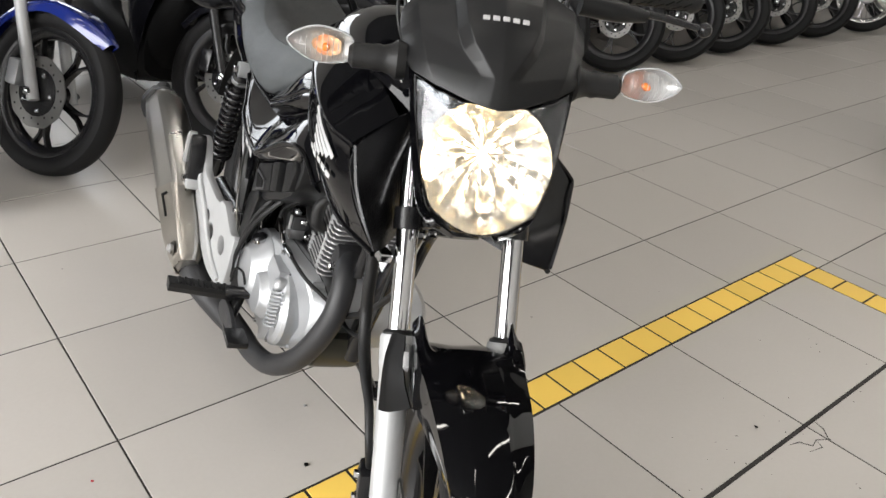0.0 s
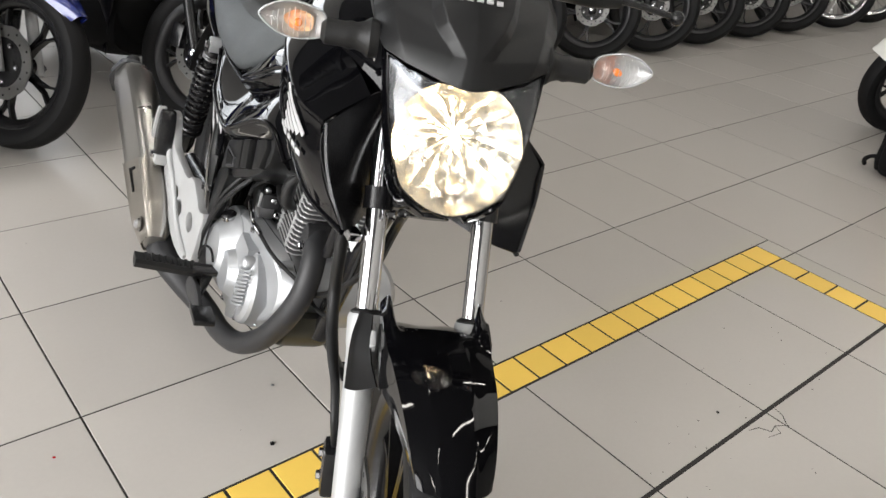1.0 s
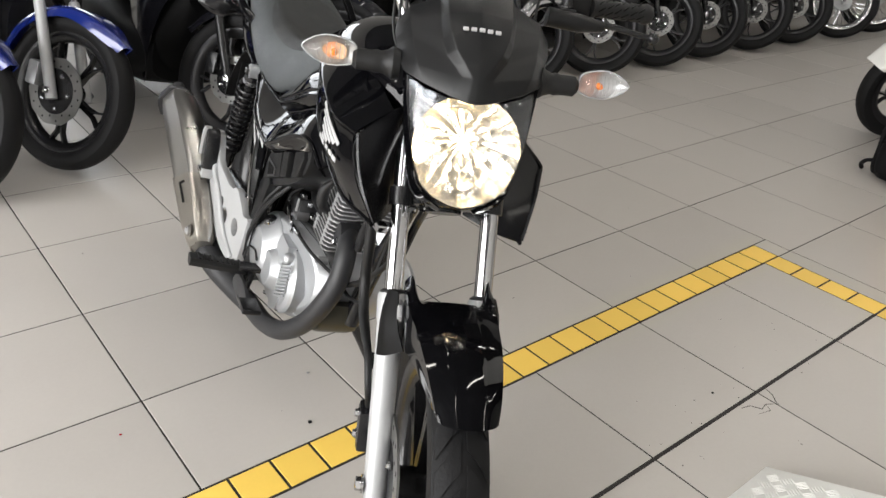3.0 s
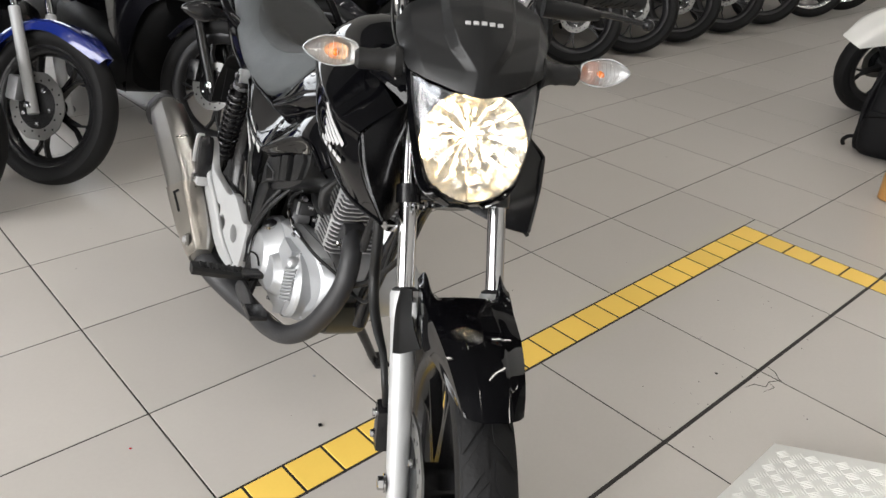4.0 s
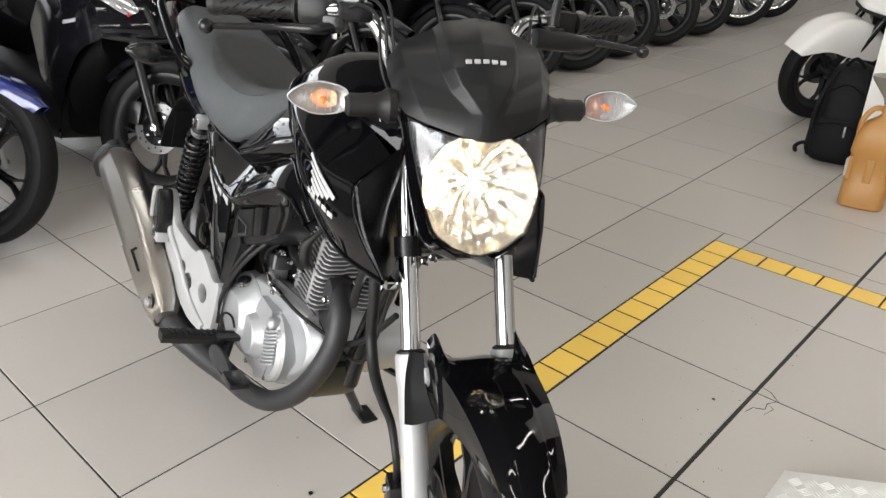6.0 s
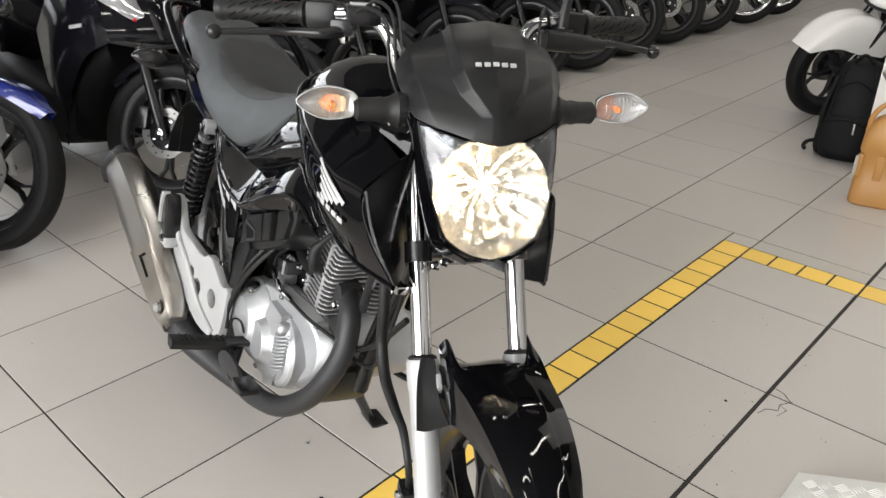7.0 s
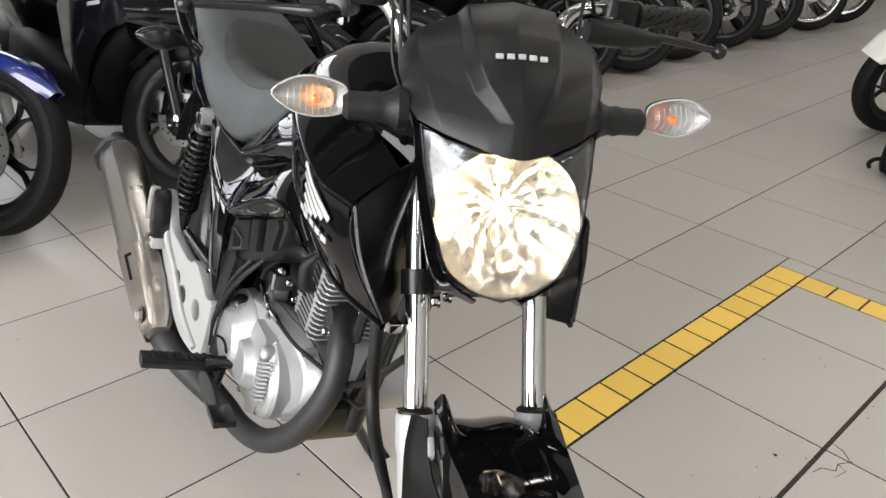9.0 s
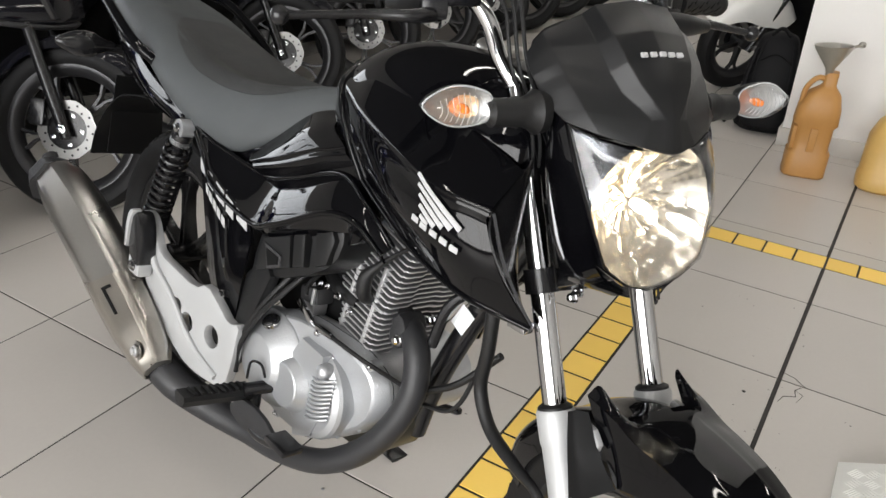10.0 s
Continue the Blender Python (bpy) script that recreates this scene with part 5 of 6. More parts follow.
# carburettor side: dark hoses and bright fittings above the clutch cover
on("throttle_body", lathe([(0, -0.03), (0.026, -0.03), (0.03, -0.01), (0.03, 0.025), (0.022, 0.03), (0, 0.03)], 18, Matrix.Translation((0.64, -0.045, 0.555)) @ Matrix.Rotation(radians(80), 4, "Y")), M_SHINY, "dark throttle body")
for pts, r in (([(0.640, -0.14, 0.560), (0.609, -0.165, 0.499), (0.571, -0.172, 0.438), (0.536, -0.172, 0.365), (0.530, -0.170, 0.315)], 0.0050), ([(0.655, -0.13, 0.560), (0.622, -0.160, 0.500), (0.584, -0.170, 0.445), (0.548, -0.176, 0.368), (0.542, -0.172, 0.315)], 0.0050), ([(0.66, -0.10, 0.56), (0.655, -0.13, 0.535), (0.665, -0.140, 0.518)], 0.0035)):
    on("breather_hose", tube(pts, r, 24, 8), M_SOFT, "black breather hose")
on("clutch_arm", box((0.050, 0.008, 0.012), (0, 0, 0), 0.003, Matrix.Translation((0.650, -0.124, 0.480)) @ Matrix.Rotation(0.45, 4, "Y")), M_CHROME, "bright clutch arm")
on("clutch_cable", tube([(0.668, -0.122, 0.466), (0.730, -0.120, 0.467), (0.795, -0.106, 0.458), (0.845, -0.058, 0.430), (0.900, -0.045, 0.420), (0.955, -0.04, 0.455), (0.985, -0.04, 0.60)], 0.0038, 44, 8), M_SOFT, "black clutch cable")
on("cable_end", tube([(0.672, -0.122, 0.466), (0.728, -0.120, 0.4675)], [0.0045, 0.0062, 0.0062, 0.005], 8, 10), M_CHROME)
for x, y, z in ((0.648, -0.10, 0.528), (0.672, -0.105, 0.535), (0.70, -0.10, 0.528), (0.735, -0.10, 0.515)):
    on("fitting", bolt((x, y, z), 0.0045, 0.008), M_CHROME)
tb = on("carburettor", box((0.052, 0.036, 0.030), (0, 0, 0), 0.007, Matrix.Translation((0.632, -0.092, 0.500)) @ Matrix.Rotation(radians(-12), 4, "Y")), M_CORE, "dull cast carburettor body")
on("float_bowl", box((0.036, 0.030, 0.024), (0.634, -0.094, 0.478), 0.005), M_FINFACE, parent=tb)
on("top_cap", lathe([(0.013, 0), (0.013, 0.010), (0.009, 0.014), (0, 0.014)], 16, Matrix.Translation((0.626, -0.092, 0.513))), M_SHINY, parent=tb)
on("throttle_lever", box((0.006, 0.004, 0.030), (0.650, -0.113, 0.505), 0.001, None), M_FIN, parent=tb)
# boot drawn oversized, a dark filler that hides the floor in the gap
on("intake_boot", slab(soften([(0.47, 0.40), (0.70, 0.430), (0.705, 0.56), (0.68, 0.66), (0.55, 0.67), (0.46, 0.54)]), -0.075, 0.060, 0.012), M_DARK, "dark intake boot, oversized to fill the gap behind the hoses")
on("hose_bundle", tube([(0.60, -0.06, 0.55), (0.66, -0.075, 0.53), (0.72, -0.07, 0.52)], 0.014, 12, 10), M_SOFT)

# airbox cover
def airbox_plate(outline, y0, y1, bevel):
    """A plate of the airbox, drawn in towards its front end."""
    bm = slab(outline, y0, y1, bevel)
    for v in bm.verts:
        v.co.y += max(0.0, v.co.x - 0.60) * 0.20
    return bm


ab = on("airbox_cover", airbox_plate(soften([(0.532, 0.496), (0.538, 0.556), (0.552, 0.597), (0.64, 0.634), (0.716, 0.670), (0.738, 0.650), (0.726, 0.594), (0.66, 0.546)]), -0.168, -0.06, 0.010), M_PLASTIC, "matt black airbox cover")
for q, y in (([(0.560, 0.522), (0.562, 0.562), (0.574, 0.588), (0.634, 0.614), (0.644, 0.560)], -0.177), ([(0.652, 0.564), (0.644, 0.619), (0.668, 0.629), (0.676, 0.574)], -0.180), ([(0.694, 0.582), (0.686, 0.637), (0.718, 0.652), (0.726, 0.638), (0.717, 0.594)], -0.177)):
    on("raised_panel", airbox_plate(q, y, -0.150, 0.004), M_PLASTIC, parent=ab)
on("window_rim", airbox_plate([(0.581, 0.581), (0.596, 0.541), (0.625, 0.554), (0.624, 0.574)], -0.1790, -0.165, 0.001), M_GREYTRIM, parent=ab)
on("window_slot", airbox_plate([(0.588, 0.574), (0.599, 0.547), (0.620, 0.557), (0.619, 0.570)], -0.1802, -0.165, 0.0), M_DARK, parent=ab)
on("airbox_strut", slab(soften([(0.530, 0.520), (0.610, 0.545), (0.580, 0.470), (0.548, 0.400), (0.512, 0.388), (0.520, 0.450)]), -0.172, -0.150, 0.005), M_PLASTIC, "matt black strut below the airbox")

# exhaust --------------------------------------------------------------------
ex = on("exhaust_pipe", tube([(0.785, -0.030, 0.522), (0.830, -0.052, 0.524), (0.862, -0.064, 0.511), (0.881, -0.070, 0.478), (0.887, -0.076, 0.438), (0.874, -0.088, 0.380), (0.835, -0.102, 0.312), (0.762, -0.117, 0.248), (0.662, -0.124, 0.205), (0.560, -0.132, 0.187), (0.46, -0.165, 0.192), (0.385, -0.200, 0.212), (0.315, -0.222, 0.242), (0.27, -0.228, 0.262)], [0.021, 0.0215, 0.0215, 0.0215, 0.0215, 0.0215, 0.0215, 0.0215, 0.022, 0.024, 0.030, 0.034, 0.034, 0.030], 90, 18), M_HEAT, "matt black exhaust pipe")
on("header_flange", slab(soften([(0.806, 0.502), (0.832, 0.490), (0.848, 0.512), (0.840, 0.544), (0.816, 0.552)]), -0.078, -0.030, 0.004), M_HEAT, parent=ex)
on("header_nut", bolt((0.834, -0.077, 0.510), 0.0065, 0.010), M_CHROME, parent=ex)
on("header_nut", bolt((0.852, -0.03, 0.548), 0.0065, 0.010), M_CHROME, parent=ex)


M_SHIELD = mat("polished_heat_shield", (0.46, 0.435, 0.395), 0.28, 1.0, var=0.14, scale=9, fine=240, rvar=0.2)


def shell(deg):
    """Outward and upward share of the muffler's section: flat flanks that meet in a ridge."""
    cc, ss = math.cos(radians(deg)), math.sin(radians(deg))
    v = math.copysign(abs(ss) ** 0.8, ss)
    if cc <= 0:
        return -abs(cc) ** 0.85, v
    return (1.22 - 0.50 * abs(v + 0.08)) * min(1.0, cc / 0.5) ** 0.5, v


def muffler():
    c = [((0.371, -0.230, 0.240), 0.022, 0.028), ((0.341, -0.229, 0.254), 0.032, 0.043), ((0.291, -0.230, 0.278), 0.040, 0.057), ((0.222, -0.234, 0.312), 0.044, 0.066), ((0.108, -0.247, 0.373), 0.046, 0.068), ((0.004, -0.259, 0.424), 0.046, 0.067), ((-0.086, -0.270, 0.462), 0.042, 0.057), ((-0.116, -0.273, 0.476), 0.034, 0.040), ((-0.128, -0.274, 0.482), 0.022, 0.025)]
    rows = []
    d = Vector((-0.87, -0.03, 0.49)).normalized()
    upv = Vector((0, -1, 0)).cross(d).normalized()
    if upv.z < 0:
        upv = -upv
    for p, a, b in c:
        ring = []
        for k in range(32):
            u, v = shell(360 * k / 32)
            ring.append(tuple(Vector(p) + Vector((0, -1, 0)) * (a * u) + upv * (b * v)))
        rows.append(ring)
    m = on("muffler", fine_loft(rows, 34), M_STEEL, "brushed stainless muffler with a red dot", sharp=28)
    def surf(f_, deg, lift):
        """A place on the sleeve: f_ along it, deg round it."""
        x = 0.377 - 0.205 * f_
        y, z, a_, b_ = (float(np.interp(-x, [-q[0][0] for q in c], v)) for v in ([q[0][1] for q in c], [q[0][2] for q in c], [q[1] for q in c], [q[2] for q in c]))
        u, v = shell(deg)
        back = 0.055 * max(0, -v) * f_ - 0.030 * max(0, v) * f_
        return tuple(Vector((x - back * 0.87, y, z + back * 0.45)) + Vector((0, -1, 0)) * ((a_ + lift) * u) + upv * ((b_ + lift) * v))

    sleeve = [[surf(i / 14, -96 + 192 * j / 16, 0.0050) for j in range(17)] for i in range(15)]
    on("heat_shield", sheet(sleeve, 26, 32, 0.0025), M_SHIELD, "brushed heat shield sleeve", parent=m, sharp=28)
    for f0, f1, t0, t1 in ((0.60, 0.90, 14, 19), (0.87, 0.90, 19, 34)):
        rows = []
        for i in range(4):
            rows.append([surf(f0 + (f1 - f0) * i / 3, t0 + (t1 - t0) * j / 3, 0.0070) for j in range(4)])
        on("shield_slot", sheet(rows, 8, 6, 0.002), M_DARK, parent=m)
    on("shield_washer", bolt(surf(0.20, 18, 0.004), 0.0135, 0.006), M_STEEL, parent=m)
    on("shield_bolt", bolt(Vector(surf(0.20, 18, 0.004)) + Vector((0, -0.006, 0)), 0.008, 0.006), M_FIN, parent=m)
    on("outlet", lathe([(0.012, 0), (0.017, 0), (0.017, 0.05), (0.012, 0.05)], 18, Matrix.Translation((-0.112, -0.274, 0.476)) @ d.to_track_quat("Z", "Y").to_matrix().to_4x4(), closed=True), M_HEAT, parent=m)
    on("red_dot", lathe([(0, 0.001), (0.010, 0.001), (0.011, 0), (0.011, -0.004)], 14, Matrix.Translation((-0.075, -0.268, 0.506)) @ Matrix.Rotation(radians(-25), 4, "Y")), M_RED, parent=m)
    # darker shell round the rear end, slightly larger than the body
    cap = [[tuple(Vector(p) + Vector((0, -1, 0)) * (a * u * 1.08 + 0.004) + upv * (b * v * 1.06 - 0.006)) for u, v in (shell(360 * k / 32) for k in range(32))] for p, a, b in c[6:]]
    on("end_shell", fine_loft([[tuple(Vector(q) + Vector((-0.016, -0.003, 0.004))) for q in r] for r in cap], 12), M_HEAT, "dark shell over the muffler's rear end", parent=m)
    on("guard_strip", slab(soften([(0.225, 0.440), (0.240, 0.420), (0.285, 0.410), (0.283, 0.450), (0.270, 0.505), (0.245, 0.520), (0.228, 0.500)]), -0.252, -0.218, 0.006), M_SHINY, "black muffler stay cover", parent=m)
    on("stay_edge", slab(soften([(0.222, 0.438), (0.232, 0.440), (0.236, 0.498), (0.252, 0.518), (0.240, 0.522), (0.224, 0.502)]), -0.258, -0.240, 0.003), M_SILVER, "silver edge of the stay", parent=m)


muffler()

# cast bracket that carries the pillion peg and muffler
br = slab(soften([(0.214, 0.500), (0.230, 0.514), (0.256, 0.505), (0.275, 0.470), (0.292, 0.446), (0.345, 0.437), (0.415, 0.426), (0.447, 0.448), (0.490, 0.424), (0.522, 0.402), (0.553, 0.414), (0.550, 0.376), (0.546, 0.330), (0.536, 0.280), (0.502, 0.268), (0.435, 0.264), (0.395, 0.273), (0.350, 0.295), (0.300, 0.322), (0.258, 0.364), (0.232, 0.425)]), -0.009, 0.009, 0.004, holes=((0.480, 0.356, 0.0215), (0.402, 0.350, 0.0190), (0.366, 0.370, 0.0140)))
for v in br.verts:
    v.co.y += -0.216 + 0.12 * (v.co.x - 0.225)
on("peg_bracket", br, M_SILVER, "silver cast step bracket", sharp=30)
on("bracket_rib", tube([(0.245, -0.222, 0.492), (0.285, -0.222, 0.425), (0.345, -0.214, 0.385), (0.430, -0.203, 0.318), (0.510, -0.192, 0.288)], 0.007, 24, 8), M_SILVER)
on("bracket_lug", box((0.050, 0.03, 0.036), (0.256, -0.236, 0.409), 0.008), M_SILVER)
on("bracket_bolt", bolt((0.258, -0.250, 0.411), 0.009, 0.008), M_CHROME)

# foot peg and brake pedal
peg = on("foot_peg", tube([(0.635, -0.13, 0.330), (0.612, -0.195, 0.320)], 0.012, 4, 12), M_SHINY, "black folding foot peg")
pad = loft([[(x + 0.602, y, z + 0.316 - (y + 0.24) * 0.10) for x, z in ((-0.015, 0.010), (0.015, 0.010), (0.017, 0.002), (0.011, -0.011), (-0.011, -0.011), (-0.017, 0.002))] for y in (-0.178, -0.185, -0.298, -0.308)])
on("rubber_pad", pad, M_SOFT, "ribbed black rubber pad", parent=peg)
for k in range(8):
    on("pad_rib", box((0.027, 0.006, 0.004), (0.602, -0.196 - k * 0.013, 0.3275 - (-0.196 - k * 0.013 + 0.24) * 0.10), 0.001), M_SOFT, parent=peg)
on("peg_spring", tube([(0.625, -0.165, 0.345), (0.618, -0.172, 0.368), (0.606, -0.185, 0.370), (0.608, -0.190, 0.340)], 0.0025, 14, 6), M_SHINY, parent=peg)
on("brake_pedal", tube([(0.60, -0.165, 0.30), (0.64, -0.185, 0.262), (0.70, -0.190, 0.268), (0.745, -0.190, 0.288)], [0.014, 0.011, 0.009, 0.008], 20, 10), M_SHINY, "black rear brake pedal")
on("pedal_pad", box((0.055, 0.04, 0.012), (0.748, -0.195, 0.296), 0.003, None), M_SHINY, "toe pad of the brake pedal")
on("guard_plate", slab(soften([(0.60, 0.30), (0.67, 0.31), (0.735, 0.285), (0.70, 0.262), (0.62, 0.250), (0.57, 0.262)]), -0.196, -0.188, 0.002), M_HEAT, "black pedal guard plate")

# left side: peg, gear lever, stand
on("foot_peg", tube([(0.66, 0.10, 0.33), (0.65, 0.175, 0.325)], [0.010, 0.013, 0.013], 8, 12), M_SOFT, "black rubber foot peg")
on("gear_lever", tube([(0.62, 0.13, 0.31), (0.70, 0.145, 0.285), (0.79, 0.152, 0.30), (0.80, 0.165, 0.30)], 0.007, 20, 8), M_SHINY, "black gear lever")
st = on("side_stand", tube([(0.66, 0.075, 0.245), (0.635, 0.135, 0.165), (0.602, 0.200, 0.074)], [0.013, 0.012, 0.011], 14, 12), M_SHINY, "black steel side stand")
on("stand_foot", box((0.07, 0.045, 0.009), (0.594, 0.222, 0.062), 0.003, None), M_SHINY, parent=st)
on("stand_bracket", box((0.05, 0.04, 0.06), (0.665, 0.07, 0.26), 0.006), M_SHINY)
# paper tag on the down tube
on("paper_tag", box((0.030, 0.002, 0.040), (0, 0, 0), 0.0, Matrix.Translation((0.907, -0.024, 0.573)) @ Matrix.Rotation(radians(24), 4, "Y")), M_PAPER, "white paper tag")

# ---- the parked row ----


def parked(label, paint, R=0.285, style="scooter", wire=False, group="parked motorcycles", fork_mat=None, category="scooter", name="scooter", turn=27, deep=0.045, flare=0.075, nose=50):
    """A parked two-wheeler; its origin is where the front tyre meets the floor, x forward."""
    th = thing(name, Matrix.Identity(4), label, category, group)
    # the handlebar is locked over, so wheel, fork and guard are turned about the steering axis
    rk = radians(26)
    up = Vector((-math.sin(rk), 0, math.cos(rk)))
    hub = Matrix.Translation((0, 0, R))
    ST = hub @ Matrix.Rotation(radians(turn), 4, up) @ hub.inverted()
    wheel(th, "front_wheel", (0, 0, R), R, 0.092, R - 0.072, 36 if wire else 5, M_RIM_SILVER if wire else M_SHINY if style == "bike" else M_RIMGREY, ST, False, 0.0 if wire else 0.125 if style == "bike" else 0.098, -1, 10, wire)
    fm = fork_mat or M_SHINY
    for s in (-1, 1):
        low = Vector((0.0, s * 0.085, R))
        part("fork_leg", tube([low - up * 0.03, low + up * 0.12, low + up * 0.36], [0.020, 0.021, 0.019], 8, 14), fm, th, "fork leg", ST)
        part("fork_tube", tube([low + up * 0.34, low + up * 0.56], 0.014, 4, 12), M_CHROME if style == "bike" else M_SHINY, th, "", ST)
        part("axle_nut", bolt((0.0, s * 0.106, R), 0.011, 0.010, s), M_CHROME, th, "", ST)
    part("brake_caliper", box((0.05, 0.045, 0.09), (-0.085, -0.085, R + 0.045), 0.01), M_ALU if style == "bike" else M_SHINY, th, "", ST)

    def arc(a, r, y):
        return (r * math.cos(radians(a)), y, R + r * math.sin(radians(a)))

    a0, a1 = (47, 165) if style == "bike" else (nose, 150)
    angs = [a0 + (a1 - a0) * k / 5 for k in range(6)]
    cur = []
    for u in (-1, -0.8, 0, 0.8, 1):
        cur.append([arc(a, R + 0.026 + 0.012 * (k == 0) - (deep * ((0.3, 0.85, 1.35, 1.5, 1.35, 0.9)[k] if deep > 0.1 else 1) if abs(u) == 1 else 0.008 * abs(u)), u * (flare - (0.052 if style == "bike" else 0.028) * (k == 0))) for k, a in enumerate(angs)])
    part("front_fender", sheet(cur, 22, 12, 0.004), paint, th, "painted front mudguard", ST, sharp=55)
    bx = -0.52
    wheel(th, "rear_wheel", (-1.26, 0, R - 0.005), R - 0.005, 0.11, R - 0.085, 5, M_RIMGREY, None, False)
    if style == "scooter":
        # front apron with headlamp and signals, foot board, seat hump
        apron = [[(-0.105, y * 0.9, 0.612), (-0.085, y, 0.640), (-0.135, y * 1.08, 0.75), (-0.24, y * 1.05, 0.88), (-0.31, y * 0.9, 0.97)] for y in (-0.18, -0.10, 0, 0.10, 0.18)]
        apron = [[(x - 1.1 * (abs(y) ** 1.6), y, z) for x, y, z in q] for q in apron]
        ap = part("front_apron", sheet(apron, 20, 18, 0.006), paint, th, "glossy front apron", sharp=60)
        part("lower_lip", tube([(-0.175, -0.172, 0.622), (-0.115, -0.10, 0.615), (-0.098, 0, 0.612), (-0.115, 0.10, 0.615), (-0.175, 0.172, 0.622)], 0.010, 24, 8), M_RIMGREY, ap, "satin grey lip")
        for s in (-1, 1):
            fl = [[(-0.165, s * 0.168, 0.615), (-0.195, s * 0.196, 0.75), (-0.30, s * 0.198, 0.90)], [(-0.28, s * 0.205, 0.54), (-0.33, s * 0.228, 0.68), (-0.42, s * 0.220, 0.84)], [(-0.40, s * 0.205, 0.36), (-0.46, s * 0.225, 0.55), (-0.54, s * 0.215, 0.74)], [(-0.46, s * 0.19, 0.16), (-0.56, s * 0.205, 0.38), (-0.66, s * 0.20, 0.60)]]
            pn = part("side_panel", sheet(fl, 14, 16, 0.005), paint, th, "glossy dark side panel with a plain maker's bar")
            part("mark_bar", sheet([[(-0.262, s * 0.2235, 0.672), (-0.335, s * 0.2335, 0.655)], [(-0.264, s * 0.2225, 0.658), (-0.337, s * 0.2325, 0.641)]], 5, 3, 0.002), M_DECAL, pn)
            lm = [[(-0.098, s * 0.025, 0.655), (-0.130, s * 0.10, 0.665), (-0.200, s * 0.178, 0.690)], [(-0.118, s * 0.025, 0.715), (-0.152, s * 0.11, 0.735), (-0.228, s * 0.194, 0.770)], [(-0.155, s * 0.03, 0.765), (-0.190, s * 0.12, 0.800), (-0.262, s * 0.200, 0.830)]]
            hl = part("headlamp", sheet(lm, 12, 10, 0.010), M_LAMPCLEAR, th, "clear headlamp glass")
            part("reflector_bulb", lathe([(0, 0.006), (0.005, 0.004), (0.007, -0.006)], 12, Matrix.Translation((-0.125, s * 0.085, 0.705)) @ Matrix.Rotation(radians(90), 4, "Y")), M_RED, hl, "small red lamp")
        part("inner_shield", fine_loft([ring_yz(x, 0, zb, zt, hw, 16, 3.2) for x, zb, zt, hw in ((-0.25, 0.50, 0.80, 0.13), (-0.36, 0.26, 0.92, 0.19), (-0.50, 0.16, 0.90, 0.21), (-0.60, 0.16, 0.70, 0.20))], 10), M_DARK, th)
        part("floor_board", fine_loft([ring_yz(x, 0, zb, zt, hw, 16, 3.6) for x, zb, zt, hw in ((-0.40, 0.18, 0.40, 0.19), (-0.60, 0.13, 0.42, 0.24), (-0.90, 0.13, 0.50, 0.24), (-1.15, 0.14, 0.5, 0.20))], 8), M_DARK, th)
        part("engine_cover", fine_loft([ring_yz(x, 0, zb, zt, hw, 16, 3.2) for x, zb, zt, hw in ((-1.02, 0.16, 0.46, 0.18), (-1.2, 0.12, 0.50, 0.21), (-1.5, 0.16, 0.48, 0.20), (-1.68, 0.3, 0.46, 0.14))], 10), M_DARK, th)
        part("body", fine_loft([ring_yz(x, 0, zb, zt, hw, 18, 2.8) for x, zb, zt, hw in ((-0.78, 0.30, 0.68, 0.16), (-1.0, 0.32, 0.76, 0.20), (-1.3, 0.44, 0.79, 0.19), (-1.62, 0.66, 0.82, 0.10))], 14), paint, th, "glossy rear body")
    else:
        part("fuel_tank", fine_loft([ring_yz(x, 0, zb, zt, hw, 20, 2.6) for x, zb, zt, hw in ((-0.30, 0.78, 0.90, 0.08), (-0.42, 0.74, 0.97, 0.14), (-0.60, 0.74, 0.96, 0.14), (-0.72, 0.76, 0.86, 0.08))], 12), paint, th, "painted fuel tank")
        part("engine", fine_loft([ring_yz(x, 0, zb, zt, hw, 18, 3) for x, zb, zt, hw in ((-0.40, 0.26, 0.58, 0.10), (-0.56, 0.18, 0.62, 0.19), (-0.82, 0.17, 0.52, 0.21), (-1.0, 0.2, 0.46, 0.17))], 10), M_SHINY, th, "black engine")
        part("rear_body", fine_loft([ring_yz(x, 0, zb, zt, hw, 16, 3) for x, zb, zt, hw in ((-0.80, 0.40, 0.74, 0.14), (-1.0, 0.30, 0.78, 0.19), (-1.4, 0.30, 0.80, 0.18), (-1.7, 0.55, 0.82, 0.10))], 10), M_DKGREY, th, "dark rear body")
        part("frame", fine_loft([ring_yz(x, 0, zb, zt, hw, 14, 3) for x, zb, zt, hw in ((-0.34, 0.62, 0.84, 0.05), (-0.55, 0.60, 0.80, 0.10), (-1.0, 0.55, 0.74, 0.11), (-1.35, 0.64, 0.78, 0.09))], 10), M_SHINY, th)
        part("headlight", fine_loft([ring_yz(x, 0, zb, zt, hw, 18, 2.4) for x, zb, zt, hw in ((-0.12, 0.80, 0.94, 0.085), (-0.18, 0.78, 0.97, 0.10), (-0.26, 0.82, 0.95, 0.06))], 8), paint, th, "painted headlight cowl", ST)
        for s in (-1, 1):
            part("side_lamp", lathe([(0, 0.03), (0.02, 0.026), (0.034, 0.008), (0.030, -0.012), (0, -0.02)], 16, Matrix.Translation((-0.17, s * 0.15, 0.85)) @ Matrix.Rotation(radians(90), 4, "Y")), M_REFLECT2, th, "clear turn signal", ST)
